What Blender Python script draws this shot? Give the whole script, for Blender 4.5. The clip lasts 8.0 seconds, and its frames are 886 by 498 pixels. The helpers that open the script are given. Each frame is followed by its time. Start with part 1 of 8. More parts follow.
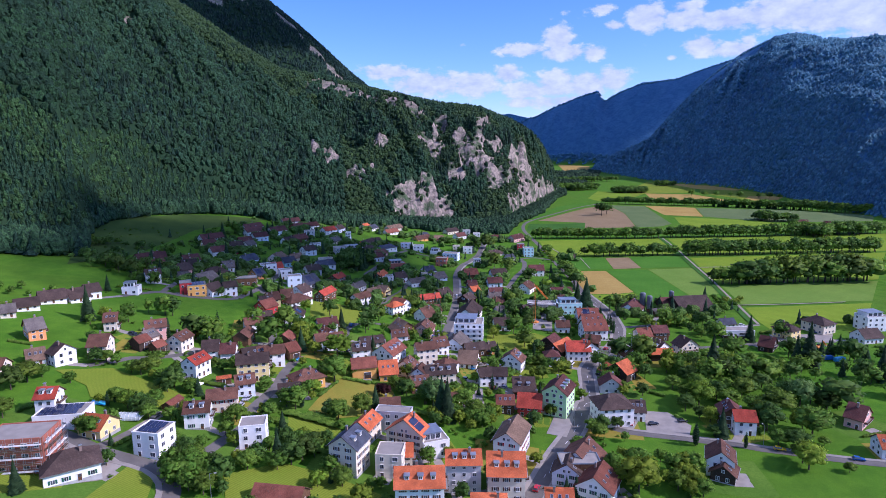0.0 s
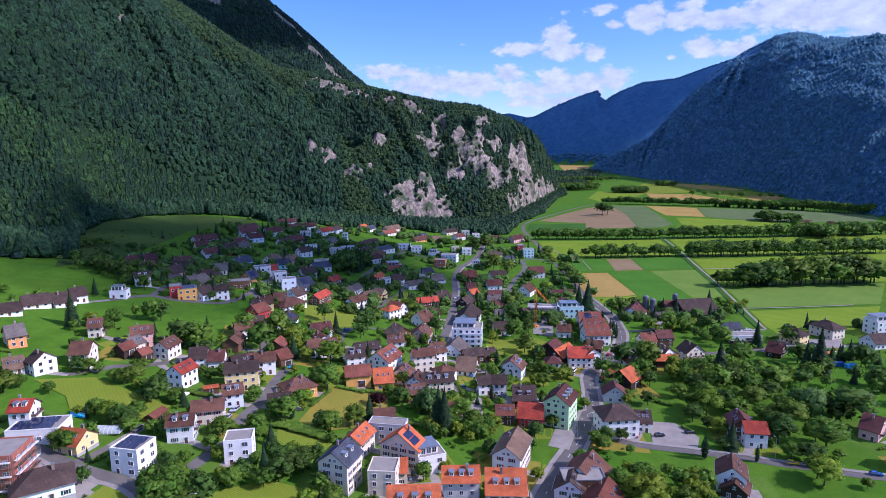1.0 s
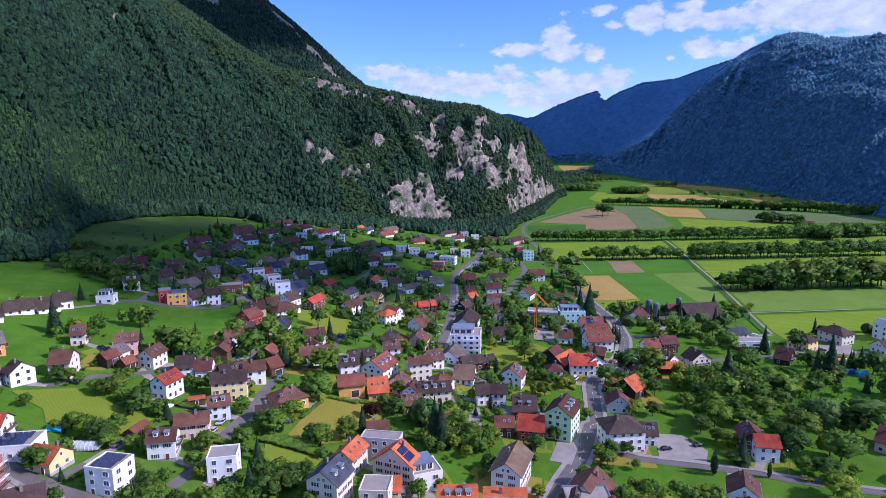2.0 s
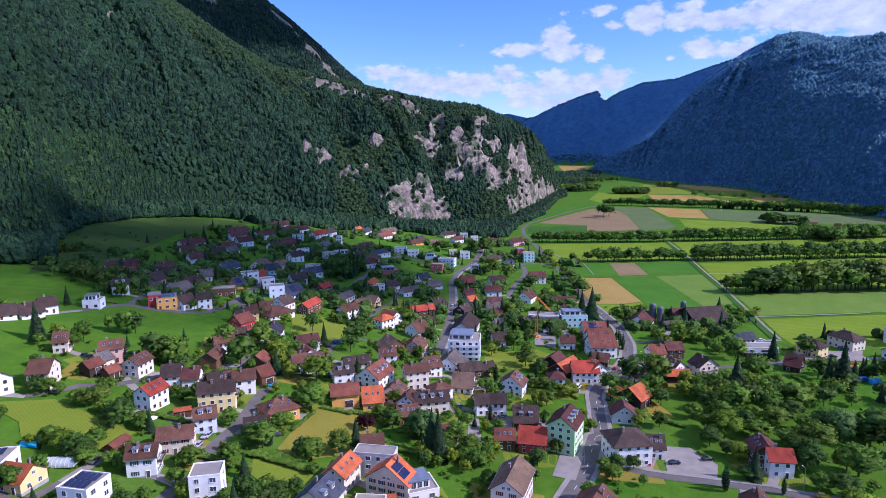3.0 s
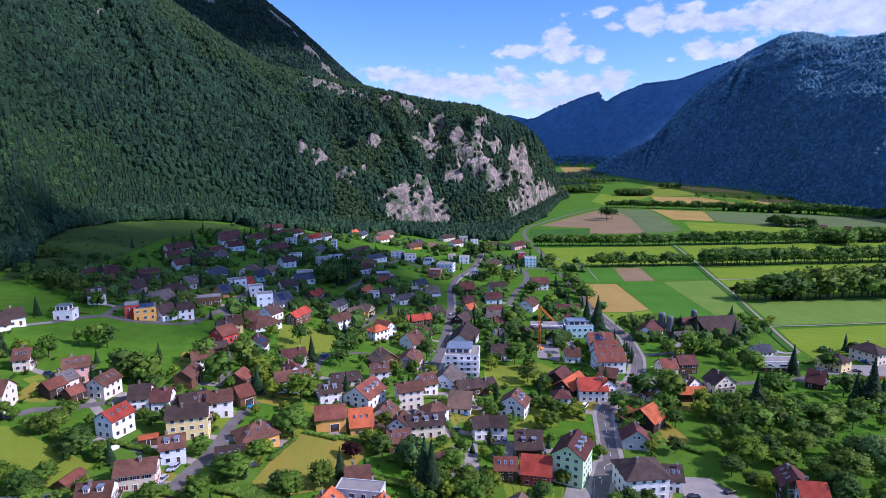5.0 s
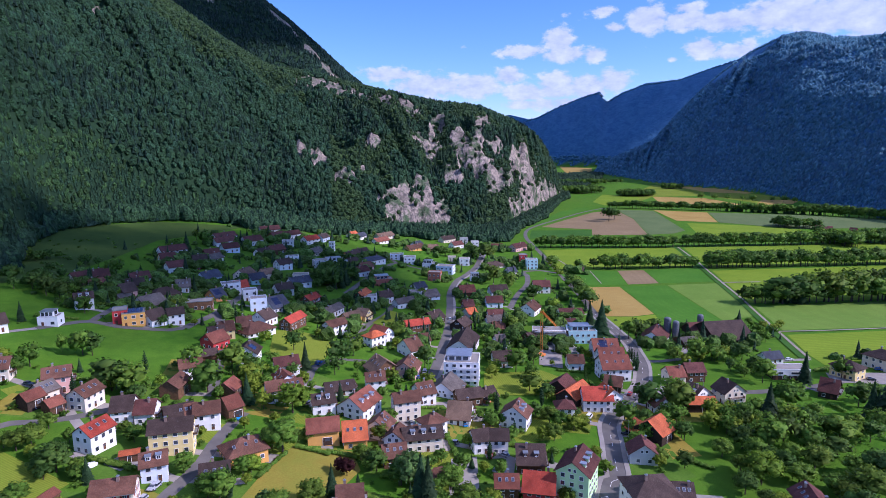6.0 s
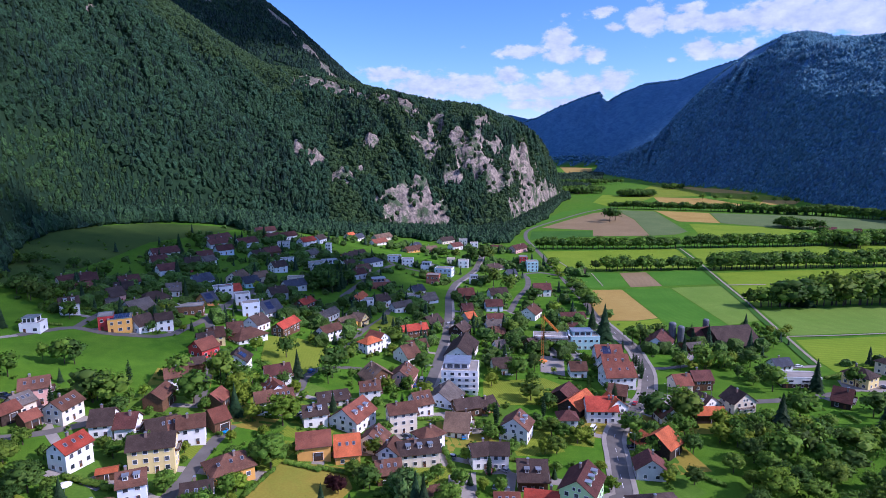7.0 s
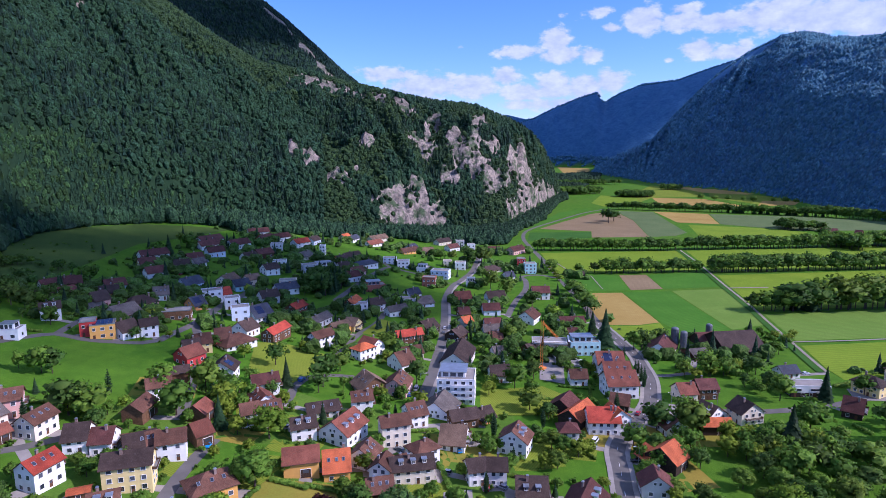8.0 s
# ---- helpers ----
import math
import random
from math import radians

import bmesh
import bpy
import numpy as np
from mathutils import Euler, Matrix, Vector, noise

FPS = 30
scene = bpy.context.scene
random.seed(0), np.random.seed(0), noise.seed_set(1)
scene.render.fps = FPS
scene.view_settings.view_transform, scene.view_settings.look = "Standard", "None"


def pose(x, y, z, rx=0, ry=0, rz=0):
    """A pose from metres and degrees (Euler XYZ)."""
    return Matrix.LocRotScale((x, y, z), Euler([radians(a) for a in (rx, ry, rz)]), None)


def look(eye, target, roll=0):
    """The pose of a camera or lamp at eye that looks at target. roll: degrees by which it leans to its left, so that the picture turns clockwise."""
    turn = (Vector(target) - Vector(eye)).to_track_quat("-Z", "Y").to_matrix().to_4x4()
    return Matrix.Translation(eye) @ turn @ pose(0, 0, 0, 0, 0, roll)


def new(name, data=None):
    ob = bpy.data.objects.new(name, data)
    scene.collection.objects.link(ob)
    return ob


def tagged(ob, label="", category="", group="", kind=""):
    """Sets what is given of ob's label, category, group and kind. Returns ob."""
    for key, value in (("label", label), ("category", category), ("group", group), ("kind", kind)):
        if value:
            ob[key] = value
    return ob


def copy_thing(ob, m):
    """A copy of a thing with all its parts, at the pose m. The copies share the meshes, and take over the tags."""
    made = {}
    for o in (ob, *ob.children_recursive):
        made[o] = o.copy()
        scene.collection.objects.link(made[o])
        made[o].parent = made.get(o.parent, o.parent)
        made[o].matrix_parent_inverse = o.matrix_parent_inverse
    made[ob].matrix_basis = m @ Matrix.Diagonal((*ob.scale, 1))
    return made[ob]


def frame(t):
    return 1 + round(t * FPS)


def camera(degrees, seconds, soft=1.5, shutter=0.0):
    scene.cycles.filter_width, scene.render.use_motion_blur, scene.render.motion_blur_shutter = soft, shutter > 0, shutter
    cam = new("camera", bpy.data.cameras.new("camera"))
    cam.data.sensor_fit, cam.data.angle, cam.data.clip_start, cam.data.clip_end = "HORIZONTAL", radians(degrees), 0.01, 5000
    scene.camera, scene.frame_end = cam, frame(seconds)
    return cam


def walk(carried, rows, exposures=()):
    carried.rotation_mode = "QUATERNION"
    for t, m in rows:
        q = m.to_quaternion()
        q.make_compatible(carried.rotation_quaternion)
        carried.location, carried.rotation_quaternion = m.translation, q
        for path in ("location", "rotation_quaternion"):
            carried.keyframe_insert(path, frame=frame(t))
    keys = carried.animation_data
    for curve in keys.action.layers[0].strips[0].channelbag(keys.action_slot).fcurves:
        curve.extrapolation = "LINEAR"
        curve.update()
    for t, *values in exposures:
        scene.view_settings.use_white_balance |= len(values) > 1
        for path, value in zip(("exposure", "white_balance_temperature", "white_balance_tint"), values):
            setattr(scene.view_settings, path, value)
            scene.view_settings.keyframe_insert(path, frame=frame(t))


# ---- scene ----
cam = camera(72.0, 8.0, 0.7)
PATH = [
    (0, (-4.316, 0.904, 121.759), (-4.315, 2.876, 121.424), -0.5),
    (0.5, (-3.778, 6.473, 121.674), (-3.776, 8.444, 121.338), -0.5),
    (1, (-3.151, 12.092, 121.567), (-3.149, 14.063, 121.231), -0.5),
    (1.5, (-2.534, 17.696, 121.447), (-2.531, 19.668, 121.112), -0.5),
    (3, (-0.997, 34.396, 120.992), (-0.993, 36.368, 120.658), -0.5),
    (3.5, (-0.415, 39.913, 120.847), (-0.412, 41.885, 120.515), -0.5),
    (4, (0.246, 45.528, 120.678), (0.248, 47.501, 120.346), -0.5),
    (4.5, (0.808, 51.137, 120.502), (0.810, 53.110, 120.171), -0.5),
    (6, (2.371, 68.015, 120.065), (2.370, 69.988, 119.736), -0.5),
    (6.5, (2.894, 73.728, 119.971), (2.892, 75.701, 119.642), -0.5),
    (7, (3.329, 79.374, 119.898), (3.329, 81.347, 119.569), -0.5),
    (7.5, (3.619, 84.953, 119.755), (3.624, 86.926, 119.427), -0.4),
    (8, (4.116, 90.631, 119.684), (4.125, 92.604, 119.355), -0.4),
]
walk(cam, [(t, look(eye, target, roll)) for t, eye, target, roll in PATH], ((0, 0.3, 5150, 38),))

# ---- light ----
SUN_AZ, SUN_EL = 103.0, 36.0          # clockwise from +y, and above the horizon
sun_way = Vector((math.sin(radians(SUN_AZ)) * math.cos(radians(SUN_EL)), math.cos(radians(SUN_AZ)) * math.cos(radians(SUN_EL)), math.sin(radians(SUN_EL))))
sun_data = bpy.data.lights.new("sun", "SUN")
sun_data.energy, sun_data.angle, sun_data.color = 4.6, radians(0.6), (1.0, 0.88, 0.69)
sun = new("sun", sun_data)
sun.matrix_world = look(sun_way * 900, (0, 0, 0))


def node(tree, kind):
    return tree.nodes.new(kind)


def smooth_range(tree):
    n = tree.nodes.new("ShaderNodeMapRange")
    n.interpolation_type = "SMOOTHSTEP"
    return n


def wire(tree, a, b):
    tree.links.new(a, b)


def calc(tree, op, a, b=None, c=None):
    n = tree.nodes.new("ShaderNodeMath")
    n.operation = op
    for i, v in enumerate((a, b, c)):
        if v is None:
            continue
        if isinstance(v, (int, float)):
            n.inputs[i].default_value = v
        else:
            tree.links.new(v, n.inputs[i])
    return n.outputs[0]


def build_sky():
    world = bpy.data.worlds.new("sky")
    scene.world = world
    world.use_nodes = True
    t = world.node_tree
    t.nodes.clear()
    out = node(t, "ShaderNodeOutputWorld")
    back = node(t, "ShaderNodeBackground")
    back.inputs["Strength"].default_value = 0.13
    sky = node(t, "ShaderNodeTexSky")
    sky.sky_type, sky.sun_disc, sky.sun_elevation, sky.sun_rotation = "NISHITA", False, radians(SUN_EL), radians(SUN_AZ)
    sky.altitude, sky.air_density, sky.dust_density, sky.ozone_density = 500.0, 1.0, 0.25, 5.0
    co = node(t, "ShaderNodeTexCoord")
    xyz = node(t, "ShaderNodeSeparateXYZ")
    wire(t, co.outputs["Generated"], xyz.inputs[0])
    az = calc(t, "ARCTAN2", xyz.outputs["X"], xyz.outputs["Y"])
    el = calc(t, "ARCSINE", xyz.outputs["Z"])
    # cloud field: soft heaps here and there, broken up by noise
    flat = node(t, "ShaderNodeCombineXYZ")
    wire(t, az, flat.inputs[0])
    wire(t, calc(t, "MULTIPLY", el, 1.7), flat.inputs[1])
    puff = node(t, "ShaderNodeTexNoise")
    puff.inputs["Scale"].default_value, puff.inputs["Detail"].default_value, puff.inputs["Roughness"].default_value = 30.0, 10.0, 0.62
    wire(t, flat.outputs[0], puff.inputs["Vector"])
    broad = node(t, "ShaderNodeTexNoise")
    broad.inputs["Scale"].default_value, broad.inputs["Detail"].default_value = 5.0, 4.0
    wire(t, flat.outputs[0], broad.inputs["Vector"])
    heaps = None
    # azimuth, elevation, half widths (degrees), strength
    for a, e, wa, we, s in ((7.3, 8.3, 2.7, 0.69, 1.00), (10.5, 9.2, 1.5, 1.28, 1.15), (11.0, 8.0, 2.4, 0.80, 1.10), (13.5, 7.9, 1.3, 0.74, 1.00), (15.2, 10.0, 1.1, 0.43, 1.00), (11.0, 11.3, 0.6, 0.37, 0.75), 
                            (14.1, 11.4, 1.7, 0.53, 0.85), (17.9, 10.5, 1.8, 1.28, 1.25), (21.0, 10.2, 2.1, 0.85, 1.20), (21.0, 11.1, 1.6, 0.48, 1.00), (24.2, 9.9, 2.7, 0.85, 1.25), 
                            (27.9, 10.1, 3.2, 1.38, 1.30), (31.7, 9.6, 3.7, 1.38, 1.35), (34.5, 9.2, 3.2, 1.60, 1.35), (22.4, 8.0, 1.6, 0.96, 1.10), (24.8, 7.5, 2.2, 0.74, 1.10), (25.8, 8.1, 0.7, 0.48, 0.90), 
                            (2.0, 8.8, 0.6, 0.27, 0.70), (20.1, 7.2, 0.5, 0.32, 0.70), (-4.7, 6.5, 3.7, 0.74, 1.00), (-1.1, 5.5, 4.3, 1.28, 1.10), (3.0, 5.4, 2.7, 1.28, 1.10), (6.1, 6.3, 1.4, 0.85, 1.15), 
                            (7.6, 4.8, 2.4, 0.96, 1.10), (10.4, 5.3, 2.1, 1.38, 1.15), (13.1, 5.2, 2.1, 1.28, 1.15), (15.2, 5.6, 1.8, 1.17, 1.10), (11.2, 3.8, 4.8, 0.74, 1.00), (7.6, 3.8, 2.7, 0.64, 0.90), 
                            (42.0, 14.0, 8.0, 4.0, 0.9)):
        da = calc(t, "DIVIDE", calc(t, "SUBTRACT", az, radians(a)), radians(wa))
        de = calc(t, "DIVIDE", calc(t, "SUBTRACT", el, radians(e)), radians(we))
        d2 = calc(t, "ADD", calc(t, "MULTIPLY", da, da), calc(t, "MULTIPLY", de, de))
        h = calc(t, "MULTIPLY", calc(t, "POWER", 2.718, calc(t, "MULTIPLY", d2, -0.8)), s)
        heaps = h if heaps is None else calc(t, "MAXIMUM", heaps, h)
    dens = calc(t, "ADD", calc(t, "MULTIPLY", heaps, 0.62), calc(t, "MULTIPLY", puff.outputs[0], 1.15))
    cover = smooth_range(t)
    cover.inputs["From Min"].default_value, cover.inputs["From Max"].default_value = 0.84, 1.10
    cover.inputs["To Max"].default_value = 0.9
    wire(t, dens, cover.inputs["Value"])
    # scattered cloud over the unseen rest of the sky, widened for fill light
    other = smooth_range(t)
    other.inputs["From Min"].default_value, other.inputs["From Max"].default_value, other.inputs["To Max"].default_value = 0.46, 0.66, 0.85
    wire(t, broad.outputs[0], other.inputs["Value"])
    high = node(t, "ShaderNodeMapRange")
    high.inputs["From Min"].default_value, high.inputs["From Max"].default_value = radians(18), radians(26)
    wire(t, el, high.inputs["Value"])
    total = calc(t, "MAXIMUM", cover.outputs[0], calc(t, "MULTIPLY", other.outputs[0], high.outputs[0]))
    shade = node(t, "ShaderNodeValToRGB")
    shade.color_ramp.elements[0].position, shade.color_ramp.elements[0].color = 0.35, (3.3, 3.8, 4.6, 1)
    shade.color_ramp.elements[1].position, shade.color_ramp.elements[1].color = 0.68, (5.1, 5.4, 5.7, 1)
    wire(t, puff.outputs[0], shade.inputs[0])
    # unseen heaps overhead are boosted to fill the shade below with light
    fill_boost = node(t, "ShaderNodeVectorMath")
    fill_boost.operation = "SCALE"
    wire(t, shade.outputs[0], fill_boost.inputs[0])
    wire(t, calc(t, "ADD", calc(t, "MULTIPLY", high.outputs[0], 1.2), 1.0), fill_boost.inputs["Scale"])
    mix = node(t, "ShaderNodeMix")
    mix.data_type = "RGBA"
    wire(t, total, mix.inputs["Factor"])
    deep = node(t, "ShaderNodeHueSaturation")
    deep.inputs["Saturation"].default_value = 1.12
    wire(t, sky.outputs[0], deep.inputs["Color"])
    wire(t, deep.outputs[0], mix.inputs["A"])
    wire(t, fill_boost.outputs[0], mix.inputs["B"])
    wire(t, mix.outputs["Result"], back.inputs["Color"])
    wire(t, back.outputs[0], out.inputs["Surface"])


build_sky()


def cumulus(x, y, z, wide, deep, seed, turn=0.0):
    """A heaped cloud with a flat base: many soft puffs in one mesh, thin enough to let part of the sun through."""
    m = bpy.data.materials.new("cloud_vapour")
    m.use_nodes = True
    t = m.node_tree
    t.nodes.clear()
    out, both, clear, lit = (t.nodes.new("ShaderNode" + k) for k in ("OutputMaterial", "MixShader", "BsdfTransparent", "BsdfTranslucent"))
    lit.inputs["Color"].default_value = (0.9, 0.9, 0.92, 1)
    both.inputs[0].default_value = 0.23
    t.links.new(clear.outputs[0], both.inputs[1])
    t.links.new(lit.outputs[0], both.inputs[2])
    t.links.new(both.outputs[0], out.inputs["Surface"])
    rng = random.Random(seed)
    bm = bmesh.new()
    for _ in range(46):
        q, u = rng.uniform(0, 2 * math.pi), math.sqrt(rng.random())
        r = (1.15 - 0.75 * u) * 0.26 * min(wide, deep) * rng.uniform(0.6, 1.2)
        made = bmesh.ops.create_icosphere(bm, subdivisions=2, radius=r, matrix=Matrix.Translation((math.cos(q) * u * wide / 2, math.sin(q) * u * deep / 2, r * 0.45)))
        for v in made["verts"]:
            v.co += (v.co.normalized() * noise.noise(v.co * 0.02)) * r * 0.25
            v.co.z = max(v.co.z, -0.02 * r)
    me = bpy.data.meshes.new("cloud")
    bm.to_mesh(me)
    bm.free()
    me.materials.append(m)
    ob = new("cloud", me)
    ob.matrix_basis = pose(x, y, z, 0, 0, turn)
    return tagged(ob, "white fair-weather cumulus cloud drifting over the valley", "cloud", kind="structure")


# unseen clouds, placed to shade far range, high ridge and upper village
CLOUD_HIGH = 900.0
cumulus(1050 + sun_way.x / sun_way.z * 1700, 4200 + sun_way.y / sun_way.z * 1700, 2000, 1500, 1500, 6)
cumulus(-560 + sun_way.x / sun_way.z * 900, 2150 + sun_way.y / sun_way.z * 900, 1450, 760, 1000, 9)
cumulus(-180 + sun_way.x / sun_way.z * CLOUD_HIGH, 548 + sun_way.y / sun_way.z * CLOUD_HIGH, CLOUD_HIGH, 400, 340, 4, 20)

# ---- materials ----
def principled(name):
    m = bpy.data.materials.new(name)
    m.use_nodes = True
    t = m.node_tree
    return m, t, t.nodes["Principled BSDF"]


def noise_tex(t, vector, scale, detail=4.0, rough=0.55):
    n = t.nodes.new("ShaderNodeTexNoise")
    n.inputs["Scale"].default_value, n.inputs["Detail"].default_value, n.inputs["Roughness"].default_value = scale, detail, rough
    t.links.new(vector, n.inputs["Vector"])
    return n.outputs[0]


def blend(t, fac, a, b, mode="MIX"):
    n = t.nodes.new("ShaderNodeMix")
    n.data_type, n.blend_type = "RGBA", mode
    for key, v in (("Factor", fac), ("A", a), ("B", b)):
        s = n.inputs[key]
        if isinstance(v, (int, float)):
            s.default_value = v
        elif isinstance(v, tuple):
            s.default_value = (*v, 1)
        else:
            t.links.new(v, s)
    return n.outputs["Result"]


def span(t, v, a, b, lo=0.0, hi=1.0):
    n = t.nodes.new("ShaderNodeMapRange")
    n.inputs["From Min"].default_value, n.inputs["From Max"].default_value, n.inputs["To Min"].default_value, n.inputs["To Max"].default_value = a, b, lo, hi
    t.links.new(v, n.inputs["Value"])
    return n.outputs[0]


def rugged(t, bsdf, height, strength, distance):
    b = t.nodes.new("ShaderNodeBump")
    b.inputs["Strength"].default_value, b.inputs["Distance"].default_value = strength, distance
    t.links.new(height, b.inputs["Height"])
    t.links.new(b.outputs[0], bsdf.inputs["Normal"])


def plain(name, color, dark=0.75, scale=0.4, fine=6.0, rough=0.85, vary=0.12, bump=0.0, metal=0.0):
    """A surface of one base colour, broken up by broad stains, fine grain and a small change from object to object."""
    m, t, b = principled(name)
    pos = t.nodes.new("ShaderNodeNewGeometry").outputs["Position"]
    big, small = noise_tex(t, pos, scale), noise_tex(t, pos, fine, 3.0)
    shade = tuple(c * dark for c in color)
    c = blend(t, span(t, big, 0.35, 0.65), shade, color)
    c = blend(t, calc(t, "MULTIPLY", span(t, small, 0.3, 0.7), 0.35), c, shade)
    rnd = t.nodes.new("ShaderNodeObjectInfo").outputs["Random"]
    hsv = t.nodes.new("ShaderNodeHueSaturation")
    t.links.new(c, hsv.inputs["Color"])
    t.links.new(span(t, rnd, 0, 1, 1 - vary, 1 + vary), hsv.inputs["Value"])
    t.links.new(hsv.outputs[0], b.inputs["Base Color"])
    b.inputs["Roughness"].default_value, b.inputs["Metallic"].default_value = rough, metal
    b.inputs["Specular IOR Level"].default_value = 0.18 if rough > 0.6 else 0.5
    if bump:
        rugged(t, b, small, bump, 0.05)
    return m


def roof_tiles(name, color, dark=0.6):
    """Fired tiles in courses along the slope, weathered in patches."""
    m, t, b = principled(name)
    pos = t.nodes.new("ShaderNodeNewGeometry").outputs["Position"]
    uv = t.nodes.new("ShaderNodeUVMap").outputs[0]
    brick = t.nodes.new("ShaderNodeTexBrick")
    brick.inputs["Scale"].default_value = 1.0
    brick.inputs["Mortar Size"].default_value = 0.035
    brick.inputs["Brick Width"].default_value, brick.inputs["Row Height"].default_value = 0.26, 0.36
    brick.inputs["Color1"].default_value, brick.inputs["Color2"].default_value, brick.inputs["Mortar"].default_value = (1, 1, 1, 1), (0.72, 0.72, 0.72, 1), (0.35, 0.35, 0.35, 1)
    t.links.new(uv, brick.inputs["Vector"])
    big, mid = noise_tex(t, pos, 0.25, 5.0), noise_tex(t, pos, 1.6, 5.0)
    c = blend(t, span(t, big, 0.35, 0.68), tuple(v * dark for v in color), color)
    c = blend(t, span(t, mid, 0.55, 0.8, 0, 0.35), c, (0.16, 0.14, 0.12))
    c = blend(t, 0.6, c, brick.outputs["Color"], "MULTIPLY")
    rnd = t.nodes.new("ShaderNodeObjectInfo").outputs["Random"]
    hsv = t.nodes.new("ShaderNodeHueSaturation")
    t.links.new(c, hsv.inputs["Color"])
    t.links.new(span(t, rnd, 0, 1, 0.75, 1.25), hsv.inputs["Value"])
    t.links.new(hsv.outputs[0], b.inputs["Base Color"])
    b.inputs["Roughness"].default_value = 0.8
    b.inputs["Specular IOR Level"].default_value = 0.15
    rugged(t, b, brick.outputs["Fac"], 0.5, -0.03)
    return m


def foliage(name, color, other, vary=0.35, rough=0.6, scale=0.5, tuft=0.0, gap=0.55):
    """Leaves: each clump a little lighter, darker or yellower than the next."""
    m, t, b = principled(name)
    geo = t.nodes.new("ShaderNodeNewGeometry")
    rnd = t.nodes.new("ShaderNodeObjectInfo").outputs["Random"]
    isl = geo.outputs["Random Per Island"]
    n = noise_tex(t, geo.outputs["Position"], scale, 5.0)
    c = blend(t, span(t, calc(t, "ADD", calc(t, "MULTIPLY", isl, 0.5), calc(t, "MULTIPLY", n, 0.6)), 0.25, 0.85), color, other)
    hsv = t.nodes.new("ShaderNodeHueSaturation")
    t.links.new(c, hsv.inputs["Color"])
    t.links.new(span(t, calc(t, "FRACT", calc(t, "ADD", rnd, calc(t, "MULTIPLY", isl, 0.37))), 0, 1, 1 - vary, 1 + vary), hsv.inputs["Value"])
    t.links.new(span(t, rnd, 0, 1, 0.488, 0.518), hsv.inputs["Hue"])
    leafy = hsv.outputs[0]
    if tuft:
        # sprays of leaves inside one crown, tuft metres wide; shade painted into the hollows
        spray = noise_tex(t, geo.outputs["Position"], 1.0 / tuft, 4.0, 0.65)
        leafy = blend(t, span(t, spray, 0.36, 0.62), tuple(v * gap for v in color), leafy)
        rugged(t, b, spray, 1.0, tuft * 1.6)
    t.links.new(leafy, b.inputs["Base Color"])
    b.inputs["Roughness"].default_value = rough
    b.inputs["Specular IOR Level"].default_value = 0.12
    if not tuft:
        # thin leaves let some of the sun through
        thin, both = t.nodes.new("ShaderNodeBsdfTranslucent"), t.nodes.new("ShaderNodeMixShader")
        t.links.new(leafy, thin.inputs["Color"])
        both.inputs[0].default_value = 0.48
        t.links.new(b.outputs[0], both.inputs[1])
        t.links.new(thin.outputs[0], both.inputs[2])
        t.links.new(both.outputs[0], t.nodes["Material Output"].inputs["Surface"])
    return m


